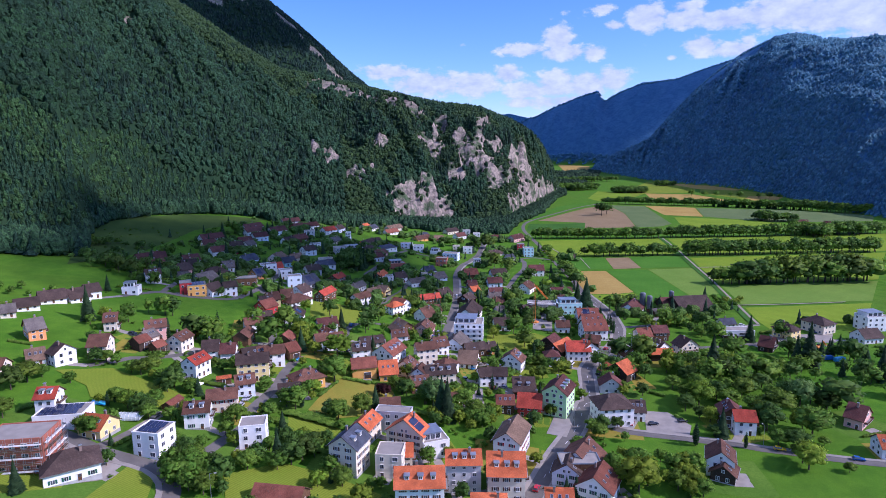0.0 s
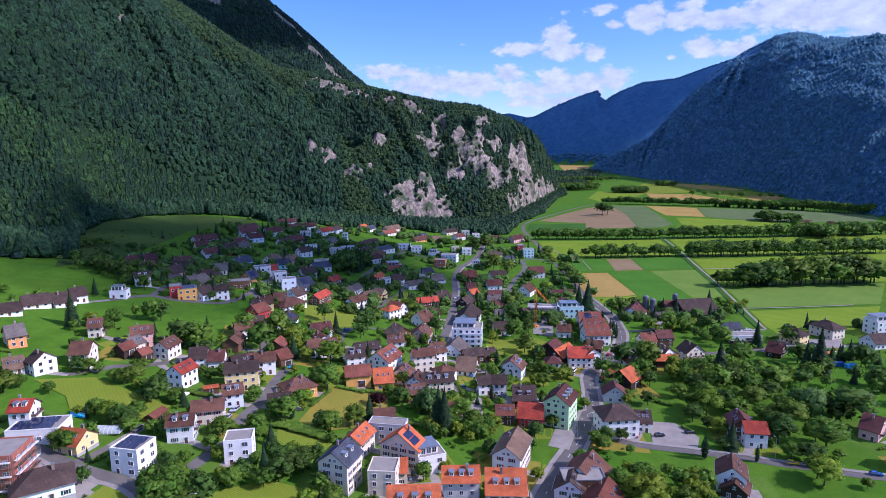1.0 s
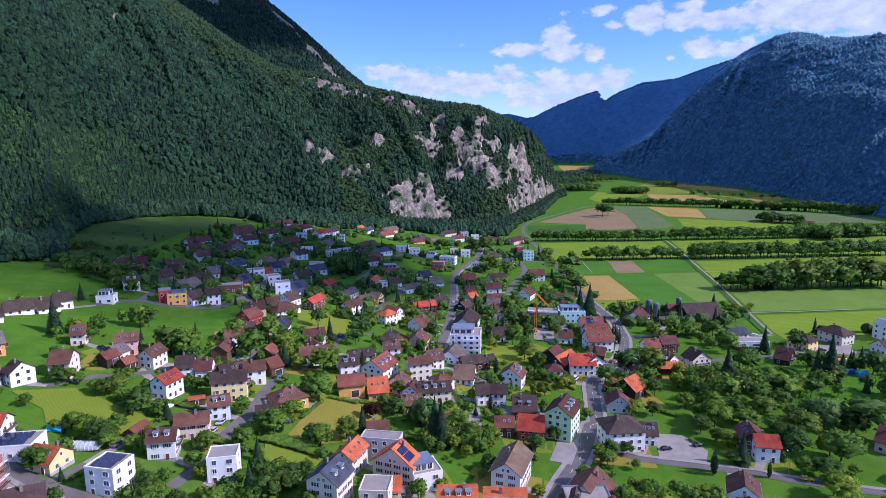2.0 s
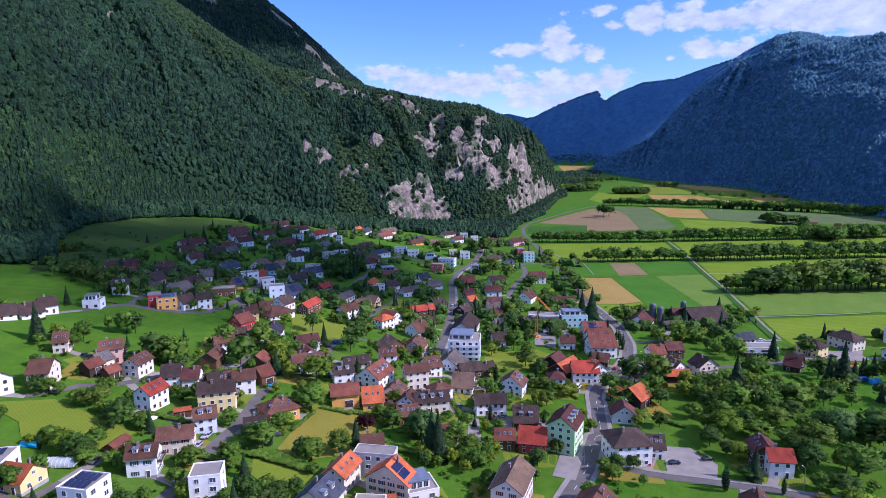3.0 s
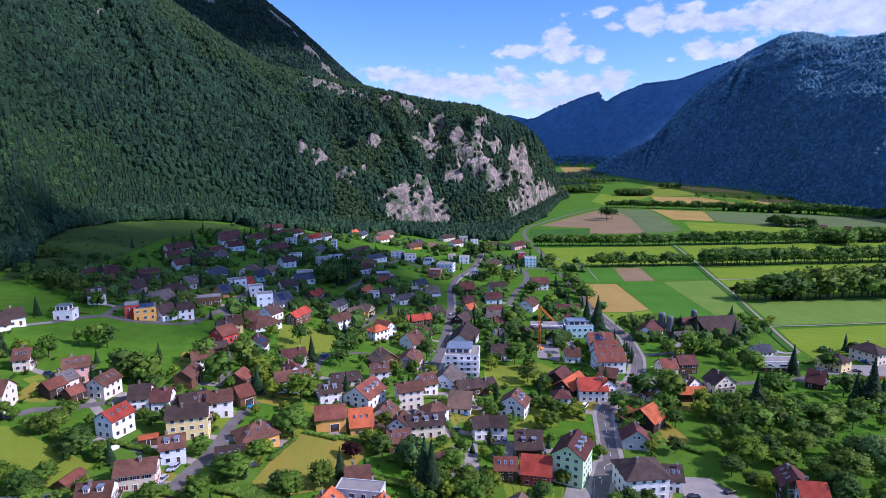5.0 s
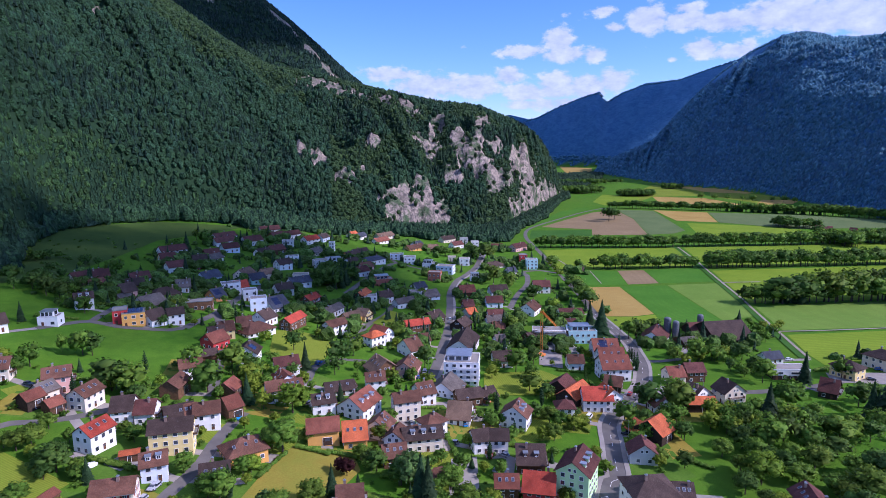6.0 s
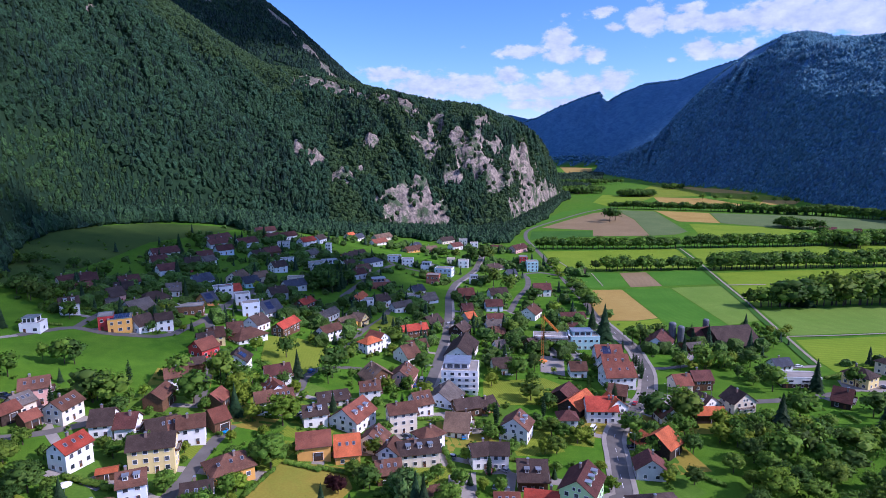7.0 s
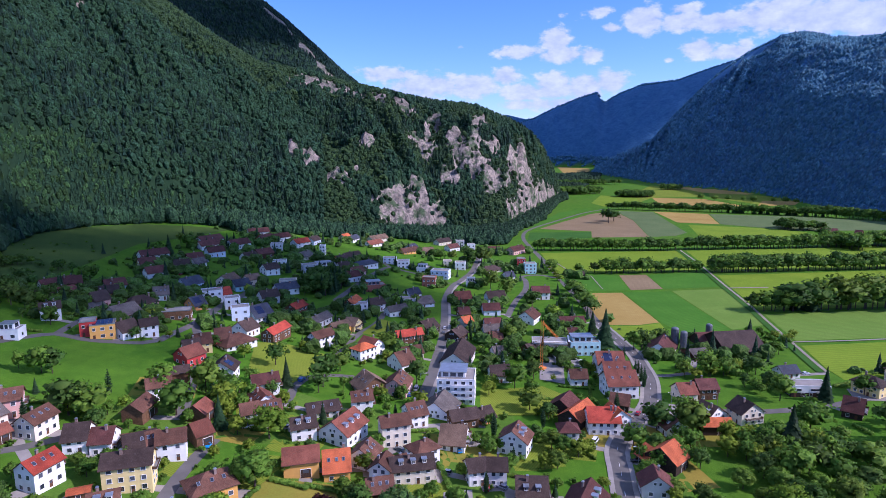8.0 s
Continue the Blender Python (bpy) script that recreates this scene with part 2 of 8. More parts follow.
def ground_material():
    """Meadow in the valley, woodland floor on the slopes, pale rock on the cliffs."""
    m, t, b = principled("land")
    pos = t.nodes.new("ShaderNodeNewGeometry").outputs["Position"]
    big, mid, fine = noise_tex(t, pos, 0.012, 5.0), noise_tex(t, pos, 0.12, 5.0, 0.65), noise_tex(t, pos, 2.2, 4.0, 0.7)
    g = blend(t, span(t, mid, 0.35, 0.65), (0.046, 0.142, 0.006), (0.090, 0.212, 0.009))
    g = blend(t, span(t, big, 0.4, 0.65, 0, 0.45), g, (0.105, 0.165, 0.016))
    g = blend(t, span(t, fine, 0.35, 0.68, 0, 0.6), g, (0.045, 0.110, 0.012))
    wood = t.nodes.new("ShaderNodeAttribute")
    wood.attribute_name = "wood"
    rock = t.nodes.new("ShaderNodeAttribute")
    rock.attribute_name = "rock"
    # woodland floor, its colour darkened for the shade under the crowns
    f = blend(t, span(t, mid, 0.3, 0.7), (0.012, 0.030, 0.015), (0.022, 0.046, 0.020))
    # closed canopy of the far mountainsides, the blue haze of distance painted in
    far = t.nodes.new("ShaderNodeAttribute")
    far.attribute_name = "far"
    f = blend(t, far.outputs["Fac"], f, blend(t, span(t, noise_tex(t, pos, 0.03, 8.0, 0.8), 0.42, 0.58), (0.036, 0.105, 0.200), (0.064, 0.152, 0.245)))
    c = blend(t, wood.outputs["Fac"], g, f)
    crag, crack = noise_tex(t, pos, 0.035, 8.0, 0.7), noise_tex(t, pos, 0.3, 6.0, 0.7)
    r = blend(t, span(t, crag, 0.35, 0.65), (0.150, 0.127, 0.108), (0.50, 0.41, 0.335))
    r = blend(t, span(t, noise_tex(t, pos, 0.16, 6.0, 0.75), 0.40, 0.56, 0.9, 0.0), r, (0.075, 0.072, 0.068))
    # grass and shrubs on the ledges
    r = blend(t, span(t, noise_tex(t, pos, 0.06, 7.0, 0.7), 0.50, 0.58, 0, 0.85), r, (0.050, 0.092, 0.038))
    edge = calc(t, "ADD", rock.outputs["Fac"], calc(t, "MULTIPLY", calc(t, "SUBTRACT", crack, 0.5), 0.9))
    c = blend(t, span(t, edge, 0.4, 0.55), c, r)
    t.links.new(c, b.inputs["Base Color"])
    b.inputs["Roughness"].default_value = 0.95
    b.inputs["Specular IOR Level"].default_value = 0.05
    crowns = t.nodes.new("ShaderNodeTexVoronoi")
    crowns.inputs["Scale"].default_value, crowns.inputs["Randomness"].default_value = 0.075, 1.0
    t.links.new(pos, crowns.inputs["Vector"])
    heads = calc(t, "MULTIPLY", calc(t, "MULTIPLY", crowns.outputs["Distance"], -16.0), far.outputs["Fac"])
    rugged(t, b, calc(t, "ADD", calc(t, "ADD", fine, heads), calc(t, "MULTIPLY", calc(t, "MULTIPLY", crack, 18.0), rock.outputs["Fac"])), 0.8, 0.25)
    return m


def field_material(name, color, other, rows=0.0, turn=0.0, rough=0.95):
    """Crop or mown grass, with tractor rows where it has them."""
    m, t, b = principled(name)
    pos = t.nodes.new("ShaderNodeNewGeometry").outputs["Position"]
    mid, fine = noise_tex(t, pos, 0.03, 6.0, 0.6), noise_tex(t, pos, 1.5, 3.0)
    c = blend(t, span(t, mid, 0.35, 0.66), color, other)
    c = blend(t, span(t, fine, 0.35, 0.7, 0, 0.4), c, tuple(v * 0.55 for v in color))
    c = blend(t, span(t, noise_tex(t, pos, 0.25, 5.0, 0.7), 0.45, 0.7, 0, 0.3), c, tuple(v * 0.7 for v in color))
    if rows:
        spin = t.nodes.new("ShaderNodeMapping")
        spin.inputs["Rotation"].default_value = (0, 0, radians(turn))
        t.links.new(pos, spin.inputs["Vector"])
        w = t.nodes.new("ShaderNodeTexWave")
        w.inputs["Scale"].default_value, w.inputs["Distortion"].default_value, w.inputs["Detail"].default_value = rows, 1.2, 3.0
        t.links.new(spin.outputs[0], w.inputs["Vector"])
        c = blend(t, span(t, w.outputs["Fac"], 0.2, 0.9, 0, 0.45), c, tuple(v * 0.62 for v in other))
    t.links.new(c, b.inputs["Base Color"])
    b.inputs["Roughness"].default_value = rough
    b.inputs["Specular IOR Level"].default_value = 0.05
    rugged(t, b, fine, 0.6, 0.15)
    return m


def glass_material():
    m, t, b = principled("window_glass")
    rnd = t.nodes.new("ShaderNodeObjectInfo").outputs["Random"]
    t.links.new(blend(t, rnd, (0.02, 0.025, 0.035), (0.10, 0.11, 0.13)), b.inputs["Base Color"])
    b.inputs["Roughness"].default_value = 0.08
    b.inputs["Specular IOR Level"].default_value = 0.6
    return m


LAND = ground_material()
GLASS = glass_material()
WALLS = {
    "white": plain("white_render", (0.83, 0.81, 0.78), 0.88, vary=0.05),
    "cream": plain("cream_render", (0.74, 0.65, 0.50), 0.88, vary=0.06),
    "grey": plain("grey_render", (0.56, 0.55, 0.53), 0.85, vary=0.08),
    "yellow": plain("yellow_render", (0.78, 0.62, 0.27), 0.88, vary=0.05),
    "ochre": plain("ochre_render", (0.76, 0.40, 0.10), 0.88, vary=0.05),
    "orange": plain("orange_render", (0.75, 0.33, 0.12), 0.88, vary=0.05),
    "red": plain("red_render", (0.52, 0.06, 0.055), 0.85, vary=0.05),
    "pink": plain("pink_render", (0.72, 0.42, 0.36), 0.88, vary=0.05),
    "rose": plain("bright_rose_render", (0.72, 0.10, 0.13), 0.88, vary=0.05),
    "green": plain("pale_green_render", (0.50, 0.72, 0.36), 0.9, vary=0.03),
    "mint": plain("mint_render", (0.50, 0.72, 0.74), 0.9, vary=0.04),
    "blue": plain("pale_blue_render", (0.66, 0.71, 0.80), 0.9, vary=0.05),
    "brown": plain("brown_boards", (0.16, 0.085, 0.045), 0.55, 1.2, 9.0, vary=0.2, bump=0.3),
    "darkwood": plain("dark_boards", (0.060, 0.040, 0.030), 0.55, 1.2, 9.0, vary=0.2, bump=0.3),
    "terracotta": plain("terracotta_render", (0.40, 0.14, 0.09), 0.8, vary=0.05),
}
ROOFS = {
    "brown": roof_tiles("brown_tiles", (0.175, 0.082, 0.052)),
    "dark": roof_tiles("dark_tiles", (0.090, 0.060, 0.048)),
    "red": roof_tiles("red_tiles", (0.48, 0.078, 0.042)),
    "orange": roof_tiles("orange_tiles", (0.66, 0.165, 0.058)),
    "rust": roof_tiles("rust_tiles", (0.26, 0.090, 0.055)),
    "maroon": roof_tiles("maroon_tiles", (0.150, 0.058, 0.046)),
    "grey": roof_tiles("grey_tiles", (0.17, 0.145, 0.125)),
    "slate": roof_tiles("slate_tiles", (0.075, 0.085, 0.11)),
    "tan": roof_tiles("tan_tiles", (0.24, 0.155, 0.10)),
}
METAL = plain("zinc_sheet", (0.42, 0.45, 0.48), 0.75, rough=0.4, metal=0.7)
CONCRETE = plain("concrete", (0.42, 0.41, 0.39), 0.75, 0.6, 8.0)
TRIM = plain("white_trim", (0.78, 0.77, 0.74), 0.9)
TIMBER = plain("stained_timber", (0.13, 0.075, 0.045), 0.6, 2.0, 12.0, vary=0.2)
ASPHALT = plain("asphalt", (0.150, 0.138, 0.122), 0.72, 0.15, 3.0, vary=0.0)
TRACK = plain("gravel_track", (0.30, 0.265, 0.20), 0.75, 0.2, 3.0, vary=0.0)
PAVING = plain("paving", (0.30, 0.272, 0.235), 0.78, 0.3, 4.0, vary=0.05)
SOLAR = plain("solar_glass", (0.02, 0.028, 0.07), 0.8, rough=0.12)
BARK = plain("bark", (0.10, 0.075, 0.055), 0.6, 2.0, 8.0, bump=0.5)
LEAF = {
    "mid": foliage("broad_leaves", (0.084, 0.165, 0.018), (0.180, 0.285, 0.032)),
    "light": foliage("light_leaves", (0.150, 0.240, 0.016), (0.260, 0.360, 0.030)),
    "dark": foliage("dark_leaves", (0.052, 0.110, 0.018), (0.105, 0.180, 0.030)),
    "spruce": foliage("spruce_needles", (0.026, 0.062, 0.024), (0.052, 0.098, 0.036)),
    "copper": foliage("copper_leaves", (0.045, 0.014, 0.014), (0.08, 0.03, 0.025)),
    "silver": foliage("silvery_leaves", (0.085, 0.165, 0.035), (0.17, 0.26, 0.07)),
}

# ---- land ----
def hashed(ix, iy, seed):
    v = np.sin(ix * 127.1 + iy * 311.7 + seed * 74.7) * 43758.5453
    return v - np.floor(v)


def lattice(x, y, seed=0):
    ix, iy = np.floor(x), np.floor(y)
    fx, fy = x - ix, y - iy
    fx, fy = fx * fx * (3 - 2 * fx), fy * fy * (3 - 2 * fy)
    a, b = hashed(ix, iy, seed), hashed(ix + 1, iy, seed)
    c, d = hashed(ix, iy + 1, seed), hashed(ix + 1, iy + 1, seed)
    return (a * (1 - fx) + b * fx) * (1 - fy) + (c * (1 - fx) + d * fx) * fy


def fractal(x, y, seed=0, octaves=4, ridged=False):
    total, amp, size = 0.0, 1.0, 0.0
    for k in range(octaves):
        n = lattice(x, y, seed + k)
        total = total + amp * (1 - np.abs(2 * n - 1) if ridged else n)
        size, amp, x, y = size + amp, amp * 0.5, x * 2.03 + 7.1, y * 2.03 + 3.7
    return total / size


def ease(a, b, v):
    t = np.clip((v - a) / (b - a), 0, 1)
    return t * t * (3 - 2 * t)


# y of about the middle of the camera path
CENTRE_Y = 48.0


def ground(x, y):
    """The valley floor and the fan on which the village climbs."""
    x, y = np.asarray(x, float), np.asarray(y, float)
    return 0.155 * 21.6 * np.logaddexp(0, np.minimum(18 - x, 504) / 21.6) + 3.6 * (1 - ease(288, 480, y))


# azimuth from the middle of the camera path (degrees), distance of foot and crest, height of the crest, fitted to the
# camera's view
SPUR = ((-70, 516, 1380, 564), (-39.4, 504, 1320, 590), (-34.2, 520, 1314, 528), (-31.4, 636, 1300, 492), (-29, 667, 1290, 457), (-26.7, 696, 1272, 426), (-22.8, 730, 1248, 372), (-18.6, 770, 1248, 310), (-15, 791, 1260, 272), (-11.9, 780, 1272, 264), (-8.2, 786, 1284, 247), (-5.2, 816, 1284, 231), (-3.1, 846, 1272, 217), (0.5, 890, 1260, 205), (3.6, 906, 1272, 195), (6.2, 930, 1320, 175), (8.2, 1116, 1440, 152), (9.5, 1260, 1536, 114), (10.3, 1404, 1596, 65), (11, 1537, 1656, 4), (12.5, 1680, 1800, -70))
BACK = ((-70, 1560, 2640, 1090), (-33, 1560, 2640, 1138), (-22.4, 1560, 2640, 918), (-19.1, 1560, 2640, 813), (-15.4, 1560, 2640, 699), (-12.9, 1560, 2640, 608), (-10.8, 1560, 2640, 522), (-8.7, 1560,
        2640, 435), (-7.2, 1620, 2640, 378), (-4, 1800, 2640, 238), (2, 2040, 2640, 82), (7, 2160, 2640, -60))
EAST = ((13, 2780, 2850, -30), (14.5, 2700, 2880, 35), (16.4, 2450, 2920, 85), (18.7, 2150, 2980, 135), (20.9, 2000, 3050, 275), (23, 1920, 3150, 400), (24.7, 1880, 3250, 490), (26.1, 1800, 3420, 564), (28.1, 1680, 3120, 576),
        (29.6, 1560, 2940, 554), (32.7, 1380, 2700, 485), (35, 1272, 2580, 469), (39.3, 1116, 2400, 408), (60, 1080, 2400, 360), (90, 1200, 2400, 144), (110, 1320, 2400, -70))
# a lower shoulder in front of it
SHOULDER = ((24, 2000, 2080, -70), (26.8, 1760, 1920, 0), (28.8, 1620, 1870, 46), (31.1, 1460, 1810, 86), (33.2, 1330, 1760, 130), (35.5, 1220, 1700, 175), (40, 1090, 1650, 235), (60, 1080, 1650, 255), (80, 1200, 1650, 100), (92, 1200, 1650, -70))
FAR = ((4, 4300, 4830, 84), (6.2, 4200, 4830, 243), (7.9, 4100, 4830, 318), (8.7, 4000, 4830, 333), (10.7, 3900, 4830, 416), (12.9, 3800, 4830, 484), (14.1, 3720, 4830, 514), (14.4, 3720, 4830, 458), (14.8, 3700, 4830, 440),
       (16, 3650, 4830, 500), (17.9, 3600, 4830, 560), (20.6, 3500, 4830, 578), (22.7, 3450, 4830, 635), (24.8, 3450, 4830, 690), (27, 3450, 4830, 640), (32, 3500, 4830, 200))
RIM = ((-8, 4850, 4900, 272), (4, 4850, 4900, 342), (6.2, 4850, 4900, 368), (8.2, 4850, 4900, 327), (12, 4850, 4900, 352), (30, 4850, 4900, 221))


def mountain(table, az, r, x, y, power, rough, seed):
    """Height of one range, and how far up its flank a place lies (0 foot, 1 crest)."""
    a = np.array(table, float)
    r0, r1, z1 = (np.interp(az, a[:, 0], a[:, k]) for k in (1, 2, 3))
    z0 = np.minimum(ground(x, y), 60) - 1.0
    s = (r - r0) / (r1 - r0)
    p = np.clip(s, 0, 1)
    z = z0 + (z1 - z0) * (0.5 * p ** power + 0.5 * (p * (2 - p)) ** power)
    span_r = r1 - r0
    gully = fractal(x / (span_r * 0.33), y / (span_r * 0.33), seed, 5, True) - 0.62
    gully = gully + 0.35 * (fractal(x / (span_r * 0.11), y / (span_r * 0.11), seed + 5, 3, True) - 0.62)
    z = z + gully * rough * np.sin(np.pi * np.clip(s, 0, 1)) ** 1.3 * np.minimum(1.0, np.maximum(z1, 0) / 150)
    z = np.where(s > 1, z1 - (r - r1) * 0.22, z)
    z = np.where(s < 0, -80.0, z)
    out = (az < a[0, 0]) | (az > a[-1, 0])
    return np.where(out, -80.0, z), s


# bare rock on the spur: azimuth, share of the flank, half widths of both
CRAGS = ((-0.2, 0.69, 0.7, 0.065), (-0.5, 0.43, 1.4, 0.06), (1.5, 0.47, 1.1, 0.05), (2.6, 0.37, 1.4, 0.08), (3.7, 0.30, 1.3, 0.055), (5.2, 0.48, 1.3, 0.05), (6.4, 0.43, 1.4, 0.06), (7.3, 0.35, 1.3, 0.14), (7.5, 0.14, 1.0, 0.125),
         (5.4, 0.24, 1.3, 0.05), (0.8, 0.24, 1.1, 0.06), (9.8, 0.13, 1.2, 0.13), (4.0, 0.70, 0.6, 0.10), (-2.9, 0.74, 1.0, 0.09), (-4.1, 0.08, 1.1, 0.04), (-2.3, 0.13, 0.9, 0.04), (-2.0, 0.045, 0.9, 0.03), (-0.3, 0.045, 1.1, 0.04), (-6.1, 0.32, 0.5, 0.02),
         (-8.4, 0.15, 0.7, 0.015), (-7.2, 0.20, 0.4, 0.02), (-10.5, 0.79, 1.8, 0.075), (-8.2, 0.77, 1.5, 0.06), (-6.2, 0.73, 1.1, 0.05), (-11.3, 0.23, 0.9, 0.04), (-27.6, 0.42, 0.8, 0.03))
BACK_CRAGS = ((-14.2, 0.70, 1.6, 0.07), (-11.8, 0.62, 1.2, 0.06), (-17.8, 0.62, 1.6, 0.06), (-9.8, 0.55, 1.0, 0.08), (-20.4, 0.5, 1.0, 0.05))


def lower_wood(az):
    """How far up the flank the lighter wood at the foot of the spur reaches."""
    return np.interp(az, (-42, -37.8, -33.2, -27.8, -25.7, -21, -15.9, -10), (0.15, 0.13, 0.095, 0.10, 0.055, 0.035, 0.012, -0.02))


def land(x, y):
    """Height, share of woodland and share of bare rock at places of the map."""
    x, y = np.asarray(x, float), np.asarray(y, float)
    dx, dy = x, y - CENTRE_Y
    az, r = np.degrees(np.arctan2(dx, dy)), np.hypot(dx, dy)
    g = ground(x, y)
    spur, s = mountain(SPUR, az, r, x, y, 0.85, 75.0, 3)
    # the steep upper wood stands on a step above the gentler lower one
    spur = spur + 9.0 * ease(-0.012, 0.012, s - lower_wood(az)) * ease(-0.02, 0.03, s) * ease(-14, -20, az)
    back, sb = mountain(BACK, az, r, x, y, 0.9, 130.0, 11)
    east, se = mountain(EAST, az, r, x, y, 0.95, 130.0, 23)
    shoulder = mountain(SHOULDER, az, r, x, y, 0.9, 60.0, 27)[0]
    far, sf = mountain(FAR, az, r, x, y, 0.8, 120.0, 31)
    rim, sr = mountain(RIM, az, r, x, y, 0.8, 60.0, 41)
    rock = np.zeros_like(az)
    jag = 0.5 * fractal(x / 60, y / 60, 51, 4) + 0.5 * fractal(az * 2.2, r / 90, 57, 4)
    for a, k, wa, wk in CRAGS:
        rock = np.maximum(rock, np.where((s > 0.0) & (s < 1.02), 1.62 - np.hypot((az - a) / wa, (s - k) / (wk * 1.15)) - (jag - 0.5) * 4.2, 0))
    rock = np.clip(rock, 0, 1)
    crag = fractal(x / 30, y / 30, 61, 4, True) - 0.6
    spur = spur + rock * ease(0.8, 0.55, s) * (crag * 34.0 + 16.0 * (fractal(az * 1.5, r / 25, 67, 3, True) - 0.6))
    rb = np.zeros_like(az)
    for a, k, wa, wk in BACK_CRAGS:
        rb = np.maximum(rb, np.where((sb > 0.02) & (spur < back), 1.4 - np.hypot((az - a) / wa, (sb - k) / wk) - (jag - 0.5) * 2.6, 0))
    z = np.maximum.reduce([g, spur, back, east, shoulder, far, rim])
    rock = np.maximum(np.where(z == spur, rock, 0), np.where(z == back, np.clip(rb, 0, 1), 0))
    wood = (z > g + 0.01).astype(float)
    # an alp below the eastern summit
    alp = (z == east) & (se > 0.9) & (np.abs(az - 30.2) < 1.6) & (fractal(x / 140, y / 140, 83, 3) > 0.42)
    wood = np.where(alp, 0.0, wood)
    return z, wood, rock


def build_land():
    az = np.concatenate([np.arange(-46, 46.01, 0.25), np.arange(50, 310.01, 4.0)])
    rings = np.concatenate([25.0 * 1.031 ** np.arange(0, 97), np.linspace(480, 765, 60), np.geomspace(770, 1700, 100), 1700 * 1.0155 ** np.arange(1, 70)])
    a, r = np.meshgrid(np.radians(az), rings, indexing="ij")
    x, y = np.sin(a) * r, np.cos(a) * r + CENTRE_Y
    z, wood, rock = land(x, y)
    n, k = a.shape
    verts = np.stack([x.ravel(), y.ravel(), z.ravel()], 1)
    i, j = np.meshgrid(np.arange(n), np.arange(k - 1), indexing="ij")
    i2 = (i + 1) % n
    quads = np.stack([i * k + j, i * k + j + 1, i2 * k + j + 1, i2 * k + j], -1).reshape(-1, 4)
    verts = np.vstack([verts, [[0, CENTRE_Y, float(ground(0, CENTRE_Y))]]])
    hub = len(verts) - 1
    tris = [(hub, int(p * k), int(((p + 1) % n) * k)) for p in range(n)]
    me = bpy.data.meshes.new("ground")
    me.from_pydata(verts.tolist(), [], quads.tolist() + tris)
    # far marks the wood that takes the painted blue haze
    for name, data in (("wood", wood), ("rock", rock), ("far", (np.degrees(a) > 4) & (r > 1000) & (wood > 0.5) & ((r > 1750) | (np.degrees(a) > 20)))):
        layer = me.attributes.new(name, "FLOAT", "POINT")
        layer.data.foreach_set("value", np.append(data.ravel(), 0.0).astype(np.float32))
    me.polygons.foreach_set("use_smooth", np.ones(len(me.polygons), bool))
    me.materials.append(LAND)
    me.update()
    return tagged(new("ground", me), "green valley floor rising into steep wooded mountainsides with grey cliffs", "ground", kind="structure")


build_land()


def soup(name, verts, faces, materials, index=None, smooth=False):
    me = bpy.data.meshes.new(name)
    me.from_pydata(verts, [], faces)
    for m in materials:
        me.materials.append(m)
    if index is not None:
        me.polygons.foreach_set("material_index", index)
    if smooth:
        me.polygons.foreach_set("use_smooth", np.ones(len(me.polygons), bool))
    me.update()
    return me


def ico_shape(level, seed, conifer=False):
    """A small crown: a lumpy broadleaf head or a ragged spruce."""
    rng = np.random.RandomState(seed)
    bm = bmesh.new()
    if level == 0 and not conifer:
        seg = 5
        mid = [bm.verts.new((math.cos(q) * 0.5 * rng.uniform(.8, 1.15), math.sin(q) * 0.5 * rng.uniform(.8, 1.15), 0.42 + rng.uniform(-.08, .08))) for q in np.linspace(0, 2 * math.pi, seg, endpoint=False)]
        low = [bm.verts.new((v.co.x * .7, v.co.y * .7, 0.0)) for v in mid]
        tip = bm.verts.new((rng.uniform(-.1, .1), rng.uniform(-.1, .1), 0.92))
        for p in range(seg):
            n = (p + 1) % seg
            bm.faces.new((mid[p], mid[n], tip)), bm.faces.new((low[p], low[n], mid[n])), bm.faces.new((low[p], mid[n], mid[p]))
    elif conifer:
        rings, seg = (3, 6) if level > 1 else (2, 5) if level else (1, 5)
        layers = []
        for k in range(rings):
            z0, rad = 0.12 + 0.62 * k / rings, 0.5 * (1 - 0.8 * k / rings)
            tip = bm.verts.new((rng.uniform(-.03, .03), rng.uniform(-.03, .03), min(1.0, z0 + 1.15 / rings if k < rings - 1 else 1.0)))
            ring = [bm.verts.new((math.cos(q) * rad * rng.uniform(.75, 1.15), math.sin(q) * rad * rng.uniform(.75, 1.15), z0 + rng.uniform(-.04, .04)))
                    for q in np.linspace(0, 2 * math.pi, seg, endpoint=False) + k]
            for p in range(seg):
                bm.faces.new((ring[p], ring[(p + 1) % seg], tip))
    else:
        bmesh.ops.create_icosphere(bm, subdivisions=level, radius=0.5)
        for v in bm.verts:
            w = 1 + 0.24 * noise.noise(v.co * 7.3 + Vector((seed * 1.9, 0, 4.1))) + 0.46 * (noise.noise(v.co * 3.1 + Vector((seed * 3.3, 1.7, 0))))  + rng.uniform(-.15, .15)
            v.co = Vector((v.co.x * w, v.co.y * w, v.co.z * w * 0.95 + 0.42))
    bm.verts.ensure_lookup_table()
    pts = np.array([v.co[:] for v in bm.verts])
    bm.verts.index_update()
    faces = np.array([[v.index for v in f.verts] for f in bm.faces])
    bm.free()
    return pts, faces


